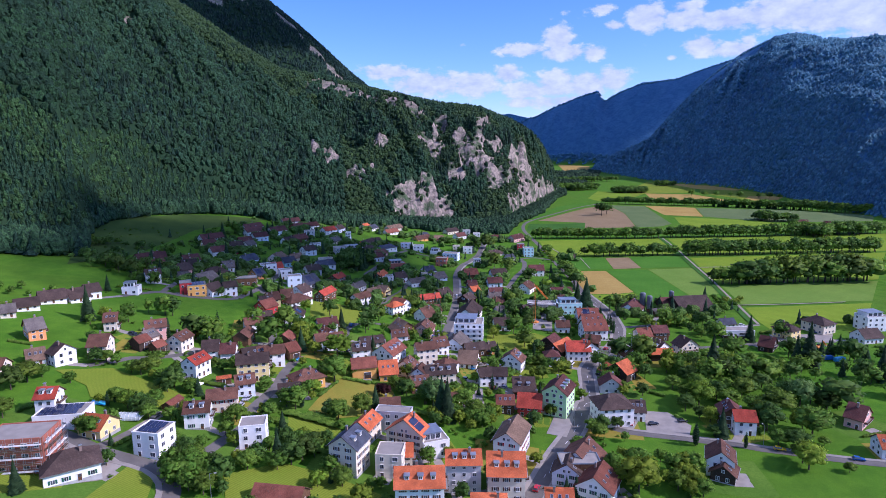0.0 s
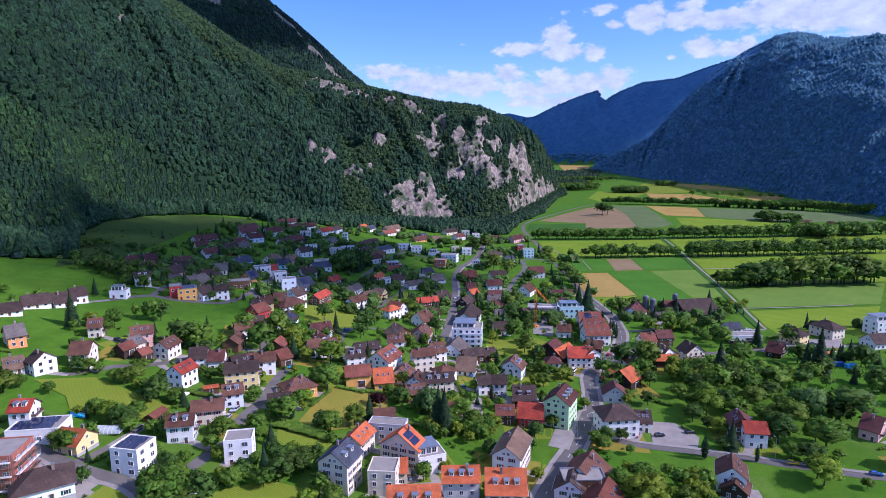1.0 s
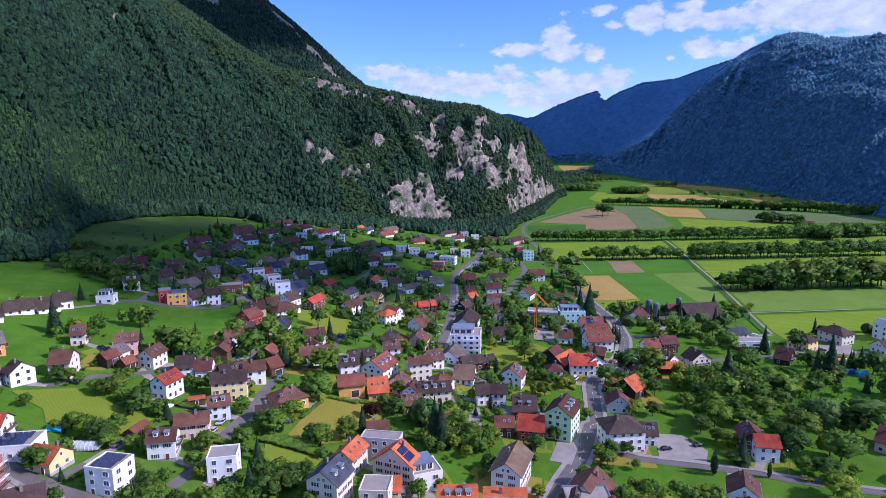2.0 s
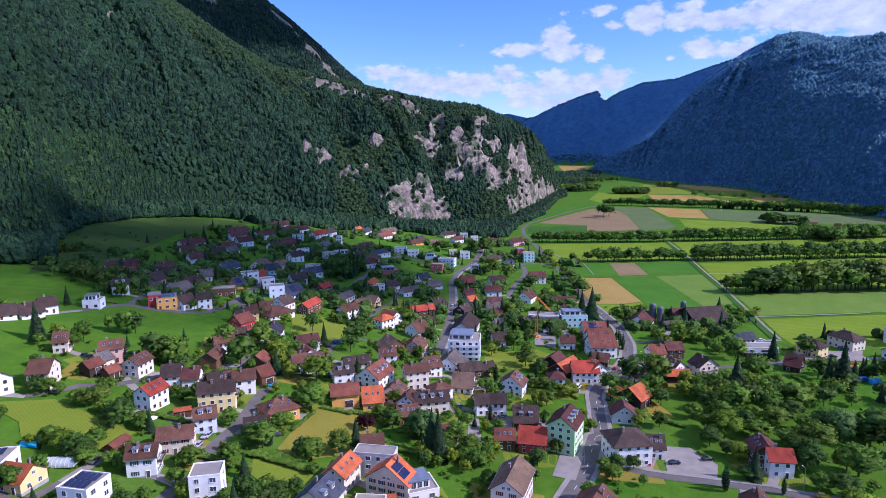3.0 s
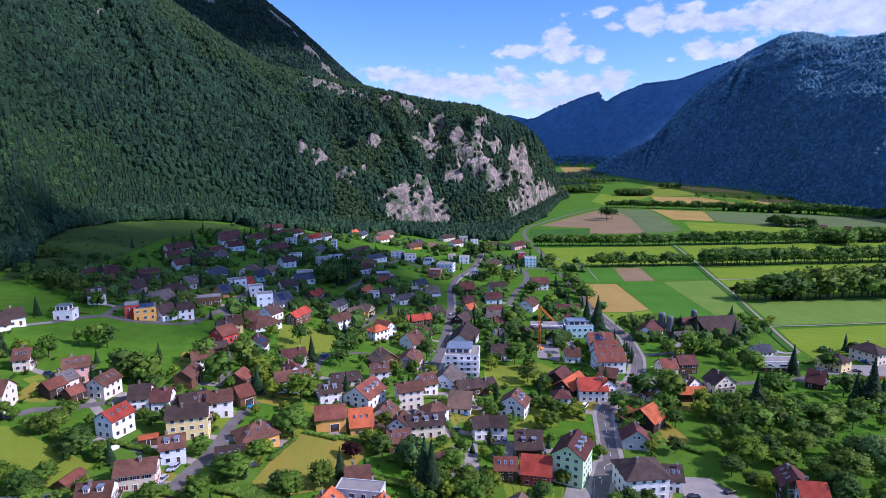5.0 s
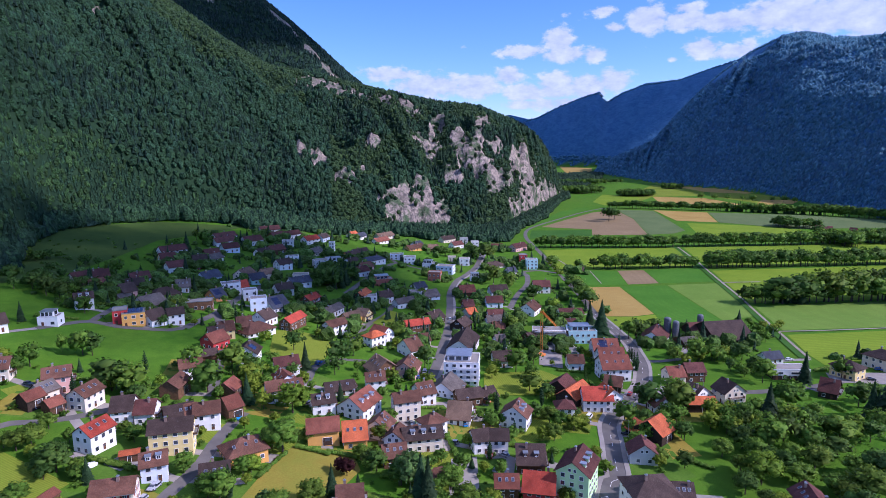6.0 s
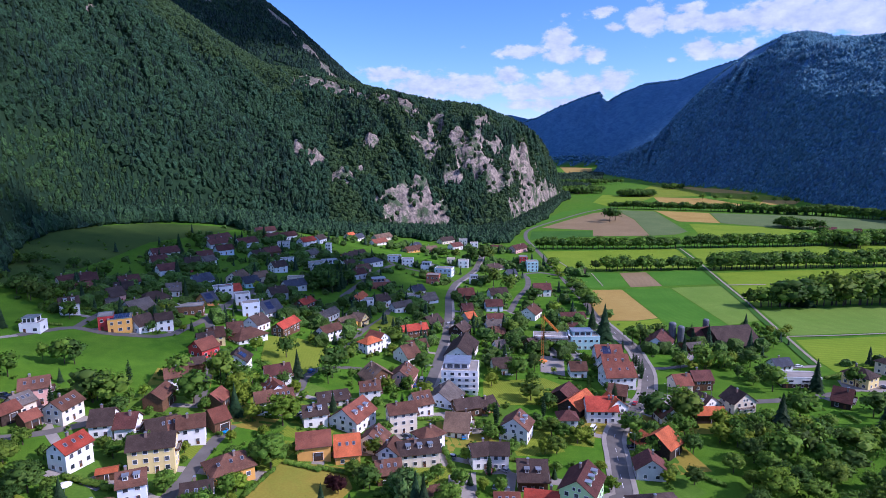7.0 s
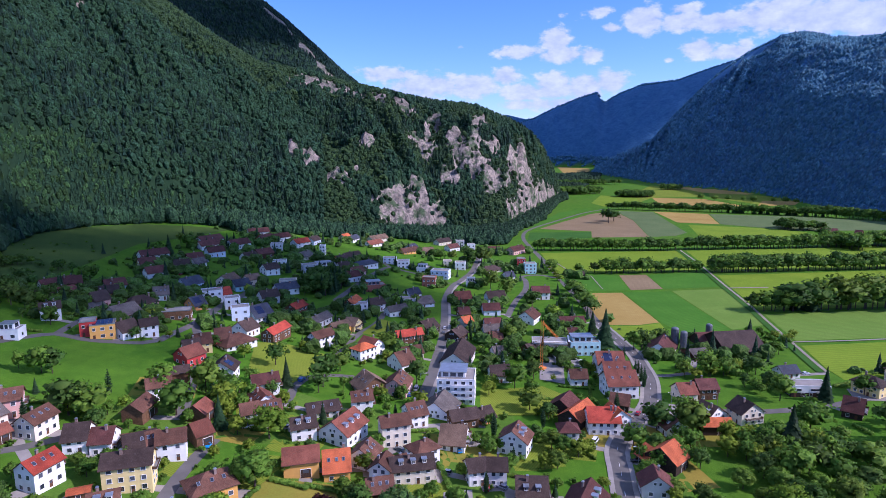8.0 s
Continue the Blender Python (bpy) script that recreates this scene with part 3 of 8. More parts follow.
def forest(name, x, y, z, width, height, conifer, level, label, mats, smooth=False):
    """A wood as one mesh: every tree a small crown of its own."""
    rng = np.random.RandomState(len(x))
    shapes = [ico_shape(level, k, k >= 6) for k in range(9)]
    which = np.where(conifer, rng.randint(6, 9, len(x)), rng.randint(0, 6, len(x)))
    vs, fs, idx, base = [], [], [], 0
    for k, (p, f) in enumerate(shapes):
        sel = np.nonzero(which == k)[0]
        if not len(sel):
            continue
        q = rng.uniform(0, 2 * math.pi, len(sel))
        c, s = np.cos(q)[:, None], np.sin(q)[:, None]
        px, py = p[None, :, 0], p[None, :, 1]
        w, h = width[sel][:, None], height[sel][:, None]
        v = np.stack([(px * c - py * s) * w + x[sel][:, None], (px * s + py * c) * w + y[sel][:, None], p[None, :, 2] * h + z[sel][:, None]], -1)
        vs.append(v.reshape(-1, 3))
        fs.append((f[None] + (np.arange(len(sel)) * len(p))[:, None, None] + base).reshape(-1, 3))
        idx.append(np.full(len(sel) * len(f), 1 if k >= 6 else 0, np.int32))
        base += len(sel) * len(p)
    vs, fs, idx = np.vstack(vs), np.vstack(fs), np.concatenate(idx)
    me = bpy.data.meshes.new(name)
    me.vertices.add(len(vs)), me.vertices.foreach_set("co", vs.astype(np.float32).ravel())
    me.loops.add(len(fs) * 3), me.loops.foreach_set("vertex_index", fs.astype(np.int32).ravel())
    me.polygons.add(len(fs)), me.polygons.foreach_set("loop_start", np.arange(0, len(fs) * 3, 3, dtype=np.int32))
    for m in mats:
        me.materials.append(m)
    me.polygons.foreach_set("material_index", idx)
    me.polygons.foreach_set("use_smooth", np.full(len(fs), smooth))
    me.update(calc_edges=True)
    me.validate()
    return tagged(new(name, me), label, "forest", kind="stuff")


def sown(count, az0, az1, r0, r1, seed):
    rng = np.random.RandomState(seed)
    a = np.radians(rng.uniform(az0, az1, count))
    r = np.sqrt(rng.uniform(r0 * r0, r1 * r1, count))
    return np.sin(a) * r, np.cos(a) * r + CENTRE_Y, rng


def planted(az0, az1, r0, r1, gap, seed, widen=False):
    """Places about gap metres apart (or gap times their distance), none quite in line."""
    rng = np.random.RandomState(seed)
    if widen:
        a, r = np.meshgrid(np.arange(radians(az0), radians(az1), gap), np.exp(np.arange(math.log(r0), math.log(r1), gap)))
        a = a + rng.uniform(-0.45, 0.45, a.shape) * gap
        r = r * (1 + rng.uniform(-0.45, 0.45, a.shape) * gap)
        x, y = np.sin(a) * r, np.cos(a) * r
    else:
        x, y = np.meshgrid(np.arange(-r1, r1, gap), np.arange(0, r1, gap))
        x, y = x + rng.uniform(-0.45, 0.45, x.shape) * gap, y + rng.uniform(-0.45, 0.45, x.shape) * gap
    x, y = x.ravel(), y.ravel()
    a, r = np.degrees(np.arctan2(x, y)), np.hypot(x, y)
    keep = (a > az0) & (a < az1) & (r > r0) & (r < r1)
    return x[keep], y[keep] + CENTRE_Y, a[keep], r[keep], rng


def plant_forests(houses):
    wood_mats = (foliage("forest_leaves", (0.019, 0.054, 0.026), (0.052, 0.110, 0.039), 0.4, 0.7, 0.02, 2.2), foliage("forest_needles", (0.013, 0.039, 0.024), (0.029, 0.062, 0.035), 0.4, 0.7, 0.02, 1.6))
    # young wood; also the lighter colour painted on sunlit crowns higher up
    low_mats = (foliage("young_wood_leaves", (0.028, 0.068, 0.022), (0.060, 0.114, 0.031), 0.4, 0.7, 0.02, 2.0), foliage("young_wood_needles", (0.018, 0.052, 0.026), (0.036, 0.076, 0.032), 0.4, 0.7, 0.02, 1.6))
    # the high ridge's shade and haze are painted into these colours
    shaded_high_mats = (foliage("high_wood_leaves", (0.014, 0.044, 0.026), (0.034, 0.074, 0.040), 0.4, 0.7, 0.01, 3.0), foliage("high_wood_needles", (0.010, 0.032, 0.024), (0.020, 0.046, 0.034), 0.4, 0.7, 0.01, 3.0))
    # blue distance haze is painted into these leaf colours
    hazed_far_mats = (foliage("far_forest_leaves", (0.060, 0.170, 0.235), (0.110, 0.255, 0.300), 0.3, 0.7, 0.006, 6.0, 0.8), foliage("far_spruce", (0.045, 0.130, 0.195), (0.080, 0.185, 0.240), 0.3, 0.7, 0.006, 6.0, 0.8))
    table = np.array(SPUR, float)
    x, y, az, r, rng = planted(-42, 12.5, 498, 1660, 4.6, 5)
    z, wood, rock = land(x, y)
    foot, crest = np.interp(az, table[:, 0], table[:, 1]), np.interp(az, table[:, 0], table[:, 2])
    up = (r - foot) / (crest - foot)
    keep = (wood > 0.5) & (rock < 0.45 + 1.2 * rng.rand(len(x)) ** 9) & (up < 1.03)
    # sunlight painted in as lighter leaves below the crest and beside the cliff
    bright = (up > 0.5) & (az > -30) & (az < -12) & (fractal(x / 90, y / 90, 73, 3) > 0.44)
    bright |= (az > -10) & (fractal(x / 45, y / 45, 74, 3) > 0.47)
    low = bright | (up < lower_wood(az) + 0.02 * (fractal(x / 40, y / 40, 71, 3) - 0.5))
    near = r < 730
    pines = fractal(x / 120, y / 120, 77, 3) + rng.uniform(-.25, .25, len(x)) > np.where(low, 0.64, 0.69)
    w = rng.uniform(5.0, 8.8, len(x)) * np.where(pines, 0.78, 1.0) * np.where(near, 1.0, 1.12)
    h = rng.uniform(7.5, 13.5, len(x)) * np.where(pines, 1.15, 1.0) * np.where(low, 0.75, 1.0)
    for sel, level, label, mats in ((near & ~low, 2, "dense mixed wood of dark green crowns on the steep slope", wood_mats), (bright, 1, "lighter leafy wood on the shoulder of the slope", low_mats), (~near & ~low, 1, "dark green mixed wood on the upper slope", wood_mats)):
        sel = sel & keep
        forest("forest", x[sel], y[sel], z[sel] - 1.5, w[sel], h[sel], pines[sel], level, label, mats)
    # young wood close together on the gentler ground
    x, y, az, r, rng = planted(-42, -12, 498, 900, 2.9, 15)
    z, wood, rock = land(x, y)
    foot, crest = np.interp(az, table[:, 0], table[:, 1]), np.interp(az, table[:, 0], table[:, 2])
    keep = (wood > 0.5) & ((r - foot) / (crest - foot) < lower_wood(az) + 0.02 * (fractal(x / 40, y / 40, 71, 3) - 0.5))
    x, y, z = x[keep], y[keep], z[keep]
    pines = fractal(x / 60, y / 60, 78, 3) + rng.uniform(-.3, .3, len(x)) > 0.5
    forest("forest", x, y, z - 1.2, rng.uniform(3.2, 5.6, len(x)) * np.where(pines, 0.85, 1.0), rng.uniform(5.5, 9.5, len(x)), pines, 1, "young light green wood on the gentler ground of the slope", low_mats)
    # the wood runs on over the gentler ground down to the highest gardens
    a = np.array(SPUR, float)
    x, y, rng = sown(22000, -42, 8, 470, 900, 9)
    az, r = np.degrees(np.arctan2(x, y - CENTRE_Y)), np.hypot(x, y - CENTRE_Y)
    foot = np.interp(az, a[:, 0], a[:, 1])
    depth = np.interp(az, (-42, -36, -34.4, -33.4, -29, -24, -20, -17, -13, -5, 0, 6.3, 8), (75, 68, 62, 12, 14, 18, 30, 67, 75, 35, 110, 130, 60)) * (0.75 + 0.5 * fractal(x / 50, y / 50, 91, 3))
    keep = (r < foot + 8) & (r > foot - depth)
    for hx, hy, hr in houses:
        keep &= np.hypot(x - hx, y - hy) > hr + 5
    for line, w in ROADS:
        for p in line[::2]:
            keep &= np.hypot(x - p[0], y - p[1]) > w + 5
    x, y = x[keep], y[keep]
    tall = np.interp(np.degrees(np.arctan2(x, y - CENTRE_Y)), (-22, -12), (1.45, 1.0))
    forest("forest", x, y, ground(x, y) - 0.5, rng.uniform(6.0, 9.5, len(x)) * tall ** 0.7, rng.uniform(8, 14, len(x)) * tall, rng.rand(len(x)) < 0.14, 1, "leafy edge of the wood above the highest gardens", wood_mats)
    # and down from the cliff to the valley road
    x, y, rng = sown(16000, 4, 11.6, 830, 1600, 10)
    az, r = np.degrees(np.arctan2(x, y - CENTRE_Y)), np.hypot(x, y - CENTRE_Y)
    foot = np.interp(az, a[:, 0], a[:, 1])
    keep = (r < foot + 8) & (r > foot - np.interp(az, (4, 6, 8, 10, 11.6), (60, 70, 170, 200, 120)) * (0.6 + 0.8 * fractal(x / 60, y / 60, 93, 3)))
    for line, w in ROADS:
        for p in line[::2]:
            keep &= np.hypot(x - p[0], y - p[1]) > w + 9
    x, y = x[keep], y[keep]
    forest("forest", x, y, ground(x, y) - 0.5, rng.uniform(6.0, 11.0, len(x)), rng.uniform(8, 14, len(x)), rng.rand(len(x)) < 0.1, 1, "leafy wood between the cliff and the valley road", wood_mats)
    # low wood across the valley floor beyond the cliff
    x, y, az, r, rng = planted(9.2, 14.5, 1480, 3200, 0.0042, 14, True)
    keep = (r > np.interp(az, (9.2, 11, 12.5, 13.6, 14.5), (1480, 1560, 1700, 1950, 2400))) & (r < np.interp(az, (9.2, 12.5, 14.5), (2600, 2750, 2900))) & ~np.array([on_plot(a, b) for a, b in zip(x, y)]) & (fractal(x / 90, y / 90, 95, 3) > 0.40)
    x, y, r = x[keep], y[keep], r[keep]
    forest("forest", x, y, ground(x, y) - 1.0, r * 0.0042 * rng.uniform(1.1, 1.7, len(x)), rng.uniform(9, 17, len(x)), rng.rand(len(x)) < 0.25, 1, "dark leafy wood on the valley floor beyond the cliff", wood_mats)
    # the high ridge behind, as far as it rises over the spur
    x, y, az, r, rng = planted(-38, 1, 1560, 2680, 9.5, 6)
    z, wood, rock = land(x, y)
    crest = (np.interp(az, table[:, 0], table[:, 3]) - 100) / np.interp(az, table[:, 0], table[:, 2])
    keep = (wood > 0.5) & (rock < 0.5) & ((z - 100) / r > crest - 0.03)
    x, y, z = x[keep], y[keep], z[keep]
    forest("forest", x, y, z - 3, rng.uniform(8, 15, len(x)), rng.uniform(12, 20, len(x)), rng.rand(len(x)) < 0.55, 0, "distant dark wood below the high ridge", shaded_high_mats)
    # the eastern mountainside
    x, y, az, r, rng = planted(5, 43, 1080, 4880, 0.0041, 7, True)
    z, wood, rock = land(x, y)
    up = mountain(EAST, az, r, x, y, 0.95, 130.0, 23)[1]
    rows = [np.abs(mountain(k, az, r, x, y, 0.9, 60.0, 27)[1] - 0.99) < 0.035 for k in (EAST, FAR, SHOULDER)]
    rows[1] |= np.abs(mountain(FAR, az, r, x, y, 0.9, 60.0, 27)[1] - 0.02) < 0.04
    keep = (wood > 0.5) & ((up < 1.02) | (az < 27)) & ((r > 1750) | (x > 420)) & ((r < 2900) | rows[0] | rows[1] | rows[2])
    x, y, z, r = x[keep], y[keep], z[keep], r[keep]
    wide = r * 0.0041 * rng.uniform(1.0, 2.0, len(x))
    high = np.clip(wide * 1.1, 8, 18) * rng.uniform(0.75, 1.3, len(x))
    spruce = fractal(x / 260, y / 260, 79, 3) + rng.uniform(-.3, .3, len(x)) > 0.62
    forest("forest", x, y, z - 0.35 * high, wide, high, spruce, 0, "wide dark wood covering the far mountainside", hazed_far_mats, True)


# ---- building blocks ----
def link_mesh(name, me, parent=None, label=""):
    ob = new(name, me)
    if parent is not None:
        ob.parent = parent
    return tagged(ob, label) if label else ob


def part(name, bm, material, parent, label=""):
    me = bpy.data.meshes.new(name)
    bm.to_mesh(me)
    bm.free()
    for m in material if isinstance(material, tuple) else (material,):
        me.materials.append(m)
    return link_mesh(name, me, parent, label)


def add_box(bm, cx, cy, cz, sx, sy, sz, slot=0, turn=0.0, bevel=0.0):
    """A box round a centre; its faces get one material slot."""
    m = Matrix.Translation((cx, cy, cz)) @ Matrix.Rotation(radians(turn), 4, "Z") @ Matrix.Diagonal((sx, sy, sz, 1))
    made = bmesh.ops.create_cube(bm, size=1.0, matrix=m)
    faces = {f for v in made["verts"] for f in v.link_faces}
    for f in faces:
        f.material_index = slot
    if bevel:
        bmesh.ops.bevel(bm, geom=list({e for f in faces for e in f.edges}), offset=bevel, segments=1, affect="EDGES")


def shared(cache, key, make):
    if key not in cache:
        cache[key] = make()
    return cache[key]


MESHES = {}


def box_mesh(name, boxes, materials):
    bm = bmesh.new()
    for b in boxes:
        add_box(bm, *b)
    me = bpy.data.meshes.new(name)
    bm.to_mesh(me)
    bm.free()
    for m in materials:
        me.materials.append(m)
    return me


SHUTTERS = {"red": plain("red_shutter", (0.33, 0.03, 0.03), 0.8), "brown": plain("brown_shutter", (0.09, 0.045, 0.03), 0.8), "green": plain("green_shutter", (0.03, 0.12, 0.08), 0.8)}


def window_meshes(w, h):
    """Frame with a mullion, pane, and a pair of shutter leaves; outward is -y."""
    def frame_mesh():
        t, d = 0.09, 0.14
        return box_mesh("window_frame", [(0, -d / 2 + .02, h / 2 + t / 2, w + 2 * t, d, t), (0, -d / 2 + .0, -h / 2 - t / 2, w + 2 * t + .1, d + .06, t), (-w / 2 - t / 2, -d / 2 + .02, 0, t, d, h), (w / 2 + t / 2, -d / 2 + .02, 0, t, d, h),
                                         (0, -0.05, 0, 0.07, 0.05, h)], [TRIM])
    def pane_mesh():
        return box_mesh("pane", [(0, -0.025, 0, w, 0.05, h)], [GLASS])
    def both():
        t, d = 0.09, 0.14
        return box_mesh("window", [(0, -d / 2 + .02, h / 2 + t / 2, w + 2 * t, d, t), (0, -d / 2, -h / 2 - t / 2, w + 2 * t + .1, d + .06, t), (-w / 2 - t / 2, -d / 2 + .02, 0, t, d, h), (w / 2 + t / 2, -d / 2 + .02, 0, t, d, h),
                                   (0, -0.025, 0, w, 0.05, h, 1)], [TRIM, GLASS])
    return (shared(MESHES, ("frame", w, h), frame_mesh), shared(MESHES, ("pane", w, h), pane_mesh), shared(MESHES, ("both", w, h), both))


def shutter_mesh(w, h, color):
    def make():
        bars = [(0, -0.05, 0, w / 2, 0.05, h)] + [(0, -0.085, -h / 2 + h * (k + .5) / 7, w / 2 - .1, 0.03, h / 16) for k in range(7)]
        return box_mesh("shutter", bars, [SHUTTERS[color]])
    return shared(MESHES, ("shutter", w, h, color), make)


def faces_away(parent, turn):
    """Whether a wall over 115 m off turns its back to the camera path."""
    m = parent.matrix_basis if parent.parent is None else parent.parent.matrix_basis
    p = m.translation
    if math.hypot(p.x, p.y - CENTRE_Y) < 115:
        return False
    q = math.atan2(m[1][0], m[0][0]) + radians(turn)
    return math.sin(q) * -p.x - math.cos(q) * (CENTRE_Y - p.y) < -8.0


def window(parent, x, y, z, turn, w, h, near, shutter=""):
    """One window on a wall; turn is the way its outside faces (0: -y)."""
    if faces_away(parent, turn):
        return None
    frame_me, pane_me, both_me = window_meshes(w, h)
    if not near:
        ob = link_mesh("window", both_me, parent)
        ob.matrix_basis = pose(x, y, z, 0, 0, turn)
        return ob
    ob = link_mesh("window", frame_me, parent)
    ob.matrix_basis = pose(x, y, z, 0, 0, turn)
    link_mesh("pane", pane_me, ob)
    if shutter:
        me = shutter_mesh(w, h, shutter)
        for s in (-1, 1):
            link_mesh("shutter", me, ob).matrix_basis = pose(s * (w * 0.77 + 0.11), 0, 0)
    return ob


def door(parent, x, y, turn, w, h, material):
    """A door leaf with its pane and a frame round it."""
    def frame_mesh():
        i, o, d = w / 2, w / 2 + .12, 0.14
        ring = [(-o, 0), (-i, 0), (-i, h), (i, h), (i, 0), (o, 0), (o, h + .12), (-o, h + .12)]
        v = [(px, -d, pz) for px, pz in ring] + [(px, 0, pz) for px, pz in ring]
        f = [tuple(range(8)), tuple(reversed(range(8, 16)))] + [(k, k + 8, (k + 1) % 8 + 8, (k + 1) % 8) for k in range(8)]
        return soup("door_frame", v, f, [TRIM])

    ob = link_mesh("door", shared(MESHES, ("door", w, h, material.name), lambda: box_mesh("door", [(0, -0.04, h / 2, w, 0.08, h)], [material])), parent)
    ob.matrix_basis = pose(x, y, 0.0, 0, 0, turn)
    p = parent.matrix_basis.translation
    if math.hypot(p.x, p.y - CENTRE_Y) < 330:
        link_mesh("door_frame", shared(MESHES, ("door_frame", w, h), frame_mesh), ob)
        link_mesh("pane", shared(MESHES, ("door_pane", w, h), lambda: box_mesh("pane", [(0, -0.085, h * .72, w * .6, 0.03, h * .34)], [GLASS])), ob)
    return ob


def gable_walls(L, W, eave, ridge, low):
    a, b = L / 2, W / 2
    v = [(-a, -b, low), (a, -b, low), (a, b, low), (-a, b, low), (-a, -b, eave), (a, -b, eave), (a, b, eave), (-a, b, eave), (-a, 0, ridge), (a, 0, ridge)]
    f = [(0, 1, 5, 4), (1, 2, 6, 9, 5), (2, 3, 7, 6), (3, 0, 4, 8, 7), (4, 5, 9, 8), (6, 7, 8, 9), (3, 2, 1, 0)]
    return v, f


def hip_walls(L, W, eave, low):
    a, b = L / 2, W / 2
    v = [(sx * a, sy * b, z) for z in (low, eave) for sx, sy in ((-1, -1), (1, -1), (1, 1), (-1, 1))]
    return v, [(0, 1, 5, 4), (1, 2, 6, 5), (2, 3, 7, 6), (3, 0, 4, 7), (4, 5, 6, 7), (3, 2, 1, 0)]


def roof_mesh(L, W, eave, ridge, inset, over, verge, tiles):
    """A pitched roof as a closed shell with eaves; inset > 0 hips the ends. UVs run in metres along and up the slopes."""
    k = (ridge - eave) / (W / 2)
    b, a = W / 2 + over, L / 2 + (over if inset else verge)
    ez, rz, th = eave - over * k + 0.14, ridge + 0.14, 0.24
    rx = a - inset - (over if inset else 0)
    rx = max(rx, 0.4)
    top = [(-a, -b, ez), (a, -b, ez), (a, b, ez), (-a, b, ez), (-rx, 0, rz), (rx, 0, rz)]
    low = [(x, y, z - th) for x, y, z in top]
    v = top + low
    up = [(0, 1, 5, 4), (2, 3, 4, 5), (1, 2, 5), (3, 0, 4)] if inset else [(0, 1, 5, 4), (2, 3, 4, 5)]
    f = list(up) + [tuple(i + 6 for i in reversed(q)) for q in up]
    rim = [(0, 1), (1, 2), (2, 3), (3, 0)] if inset else [(0, 1), (1, 5), (5, 2), (2, 3), (3, 4), (4, 0)]
    f += [(q, p, p + 6, q + 6) for p, q in rim]
    me = soup("roof", v, f, [tiles, TIMBER], [0] * len(up) + [1] * (len(f) - len(up)))
    uv = me.uv_layers.new(name="UVMap")
    s = math.sqrt(1 + k * k)
    for p in me.polygons:
        n = p.normal
        for li in p.loop_indices:
            c = me.vertices[me.loops[li].vertex_index].co
            uv.data[li].uv = (c.y, abs(c.x) * s) if abs(n.x) > abs(n.y) else (c.x, abs(c.y) * s)
    return me


WALL_WORDS = {"white": "white rendered", "cream": "cream rendered", "grey": "grey rendered", "yellow": "yellow rendered", "ochre": "ochre rendered", "orange": "orange rendered", "red": "red painted", "pink": "pale pink rendered",
              "rose": "bright rose painted", "green": "pale green rendered", "mint": "pale turquoise rendered", "blue": "bluish white rendered", "brown": "brown timber", "darkwood": "dark timber boarded", "terracotta": "brick-red rendered"}
ROOF_WORDS = {"brown": "brown tiled", "dark": "dark brown tiled", "red": "bright red tiled", "orange": "orange tiled", "rust": "rust-red tiled", "maroon": "maroon tiled", "grey": "grey tiled", "slate": "blue-grey slate", "tan": "faded tan tiled"}
BARN_DOOR = plain("barn_door", (0.075, 0.045, 0.03), 0.6, 2.0, 10.0)
DOOR_WOOD = plain("door_wood", (0.15, 0.07, 0.035), 0.7, 2.0, 10.0)
BRICK = plain("chimney_render", (0.30, 0.21, 0.17), 0.7)
PLACED = []          # footprints: x, y, radius


def on_slope(parent, name, label, boxes, materials, W, eave, ridge, side):
    """Flat boxes laid on a roof slope: x along the ridge, y up the slope from the eave, z off the tiles."""
    pitch = math.degrees(math.atan2(ridge - eave, W / 2))
    ob = link_mesh(name, box_mesh(name, boxes, materials), parent, label)
    ob.matrix_basis = pose(0, side * W / 2, eave + 0.16, pitch if side < 0 else -pitch, 0, 0)
    return ob


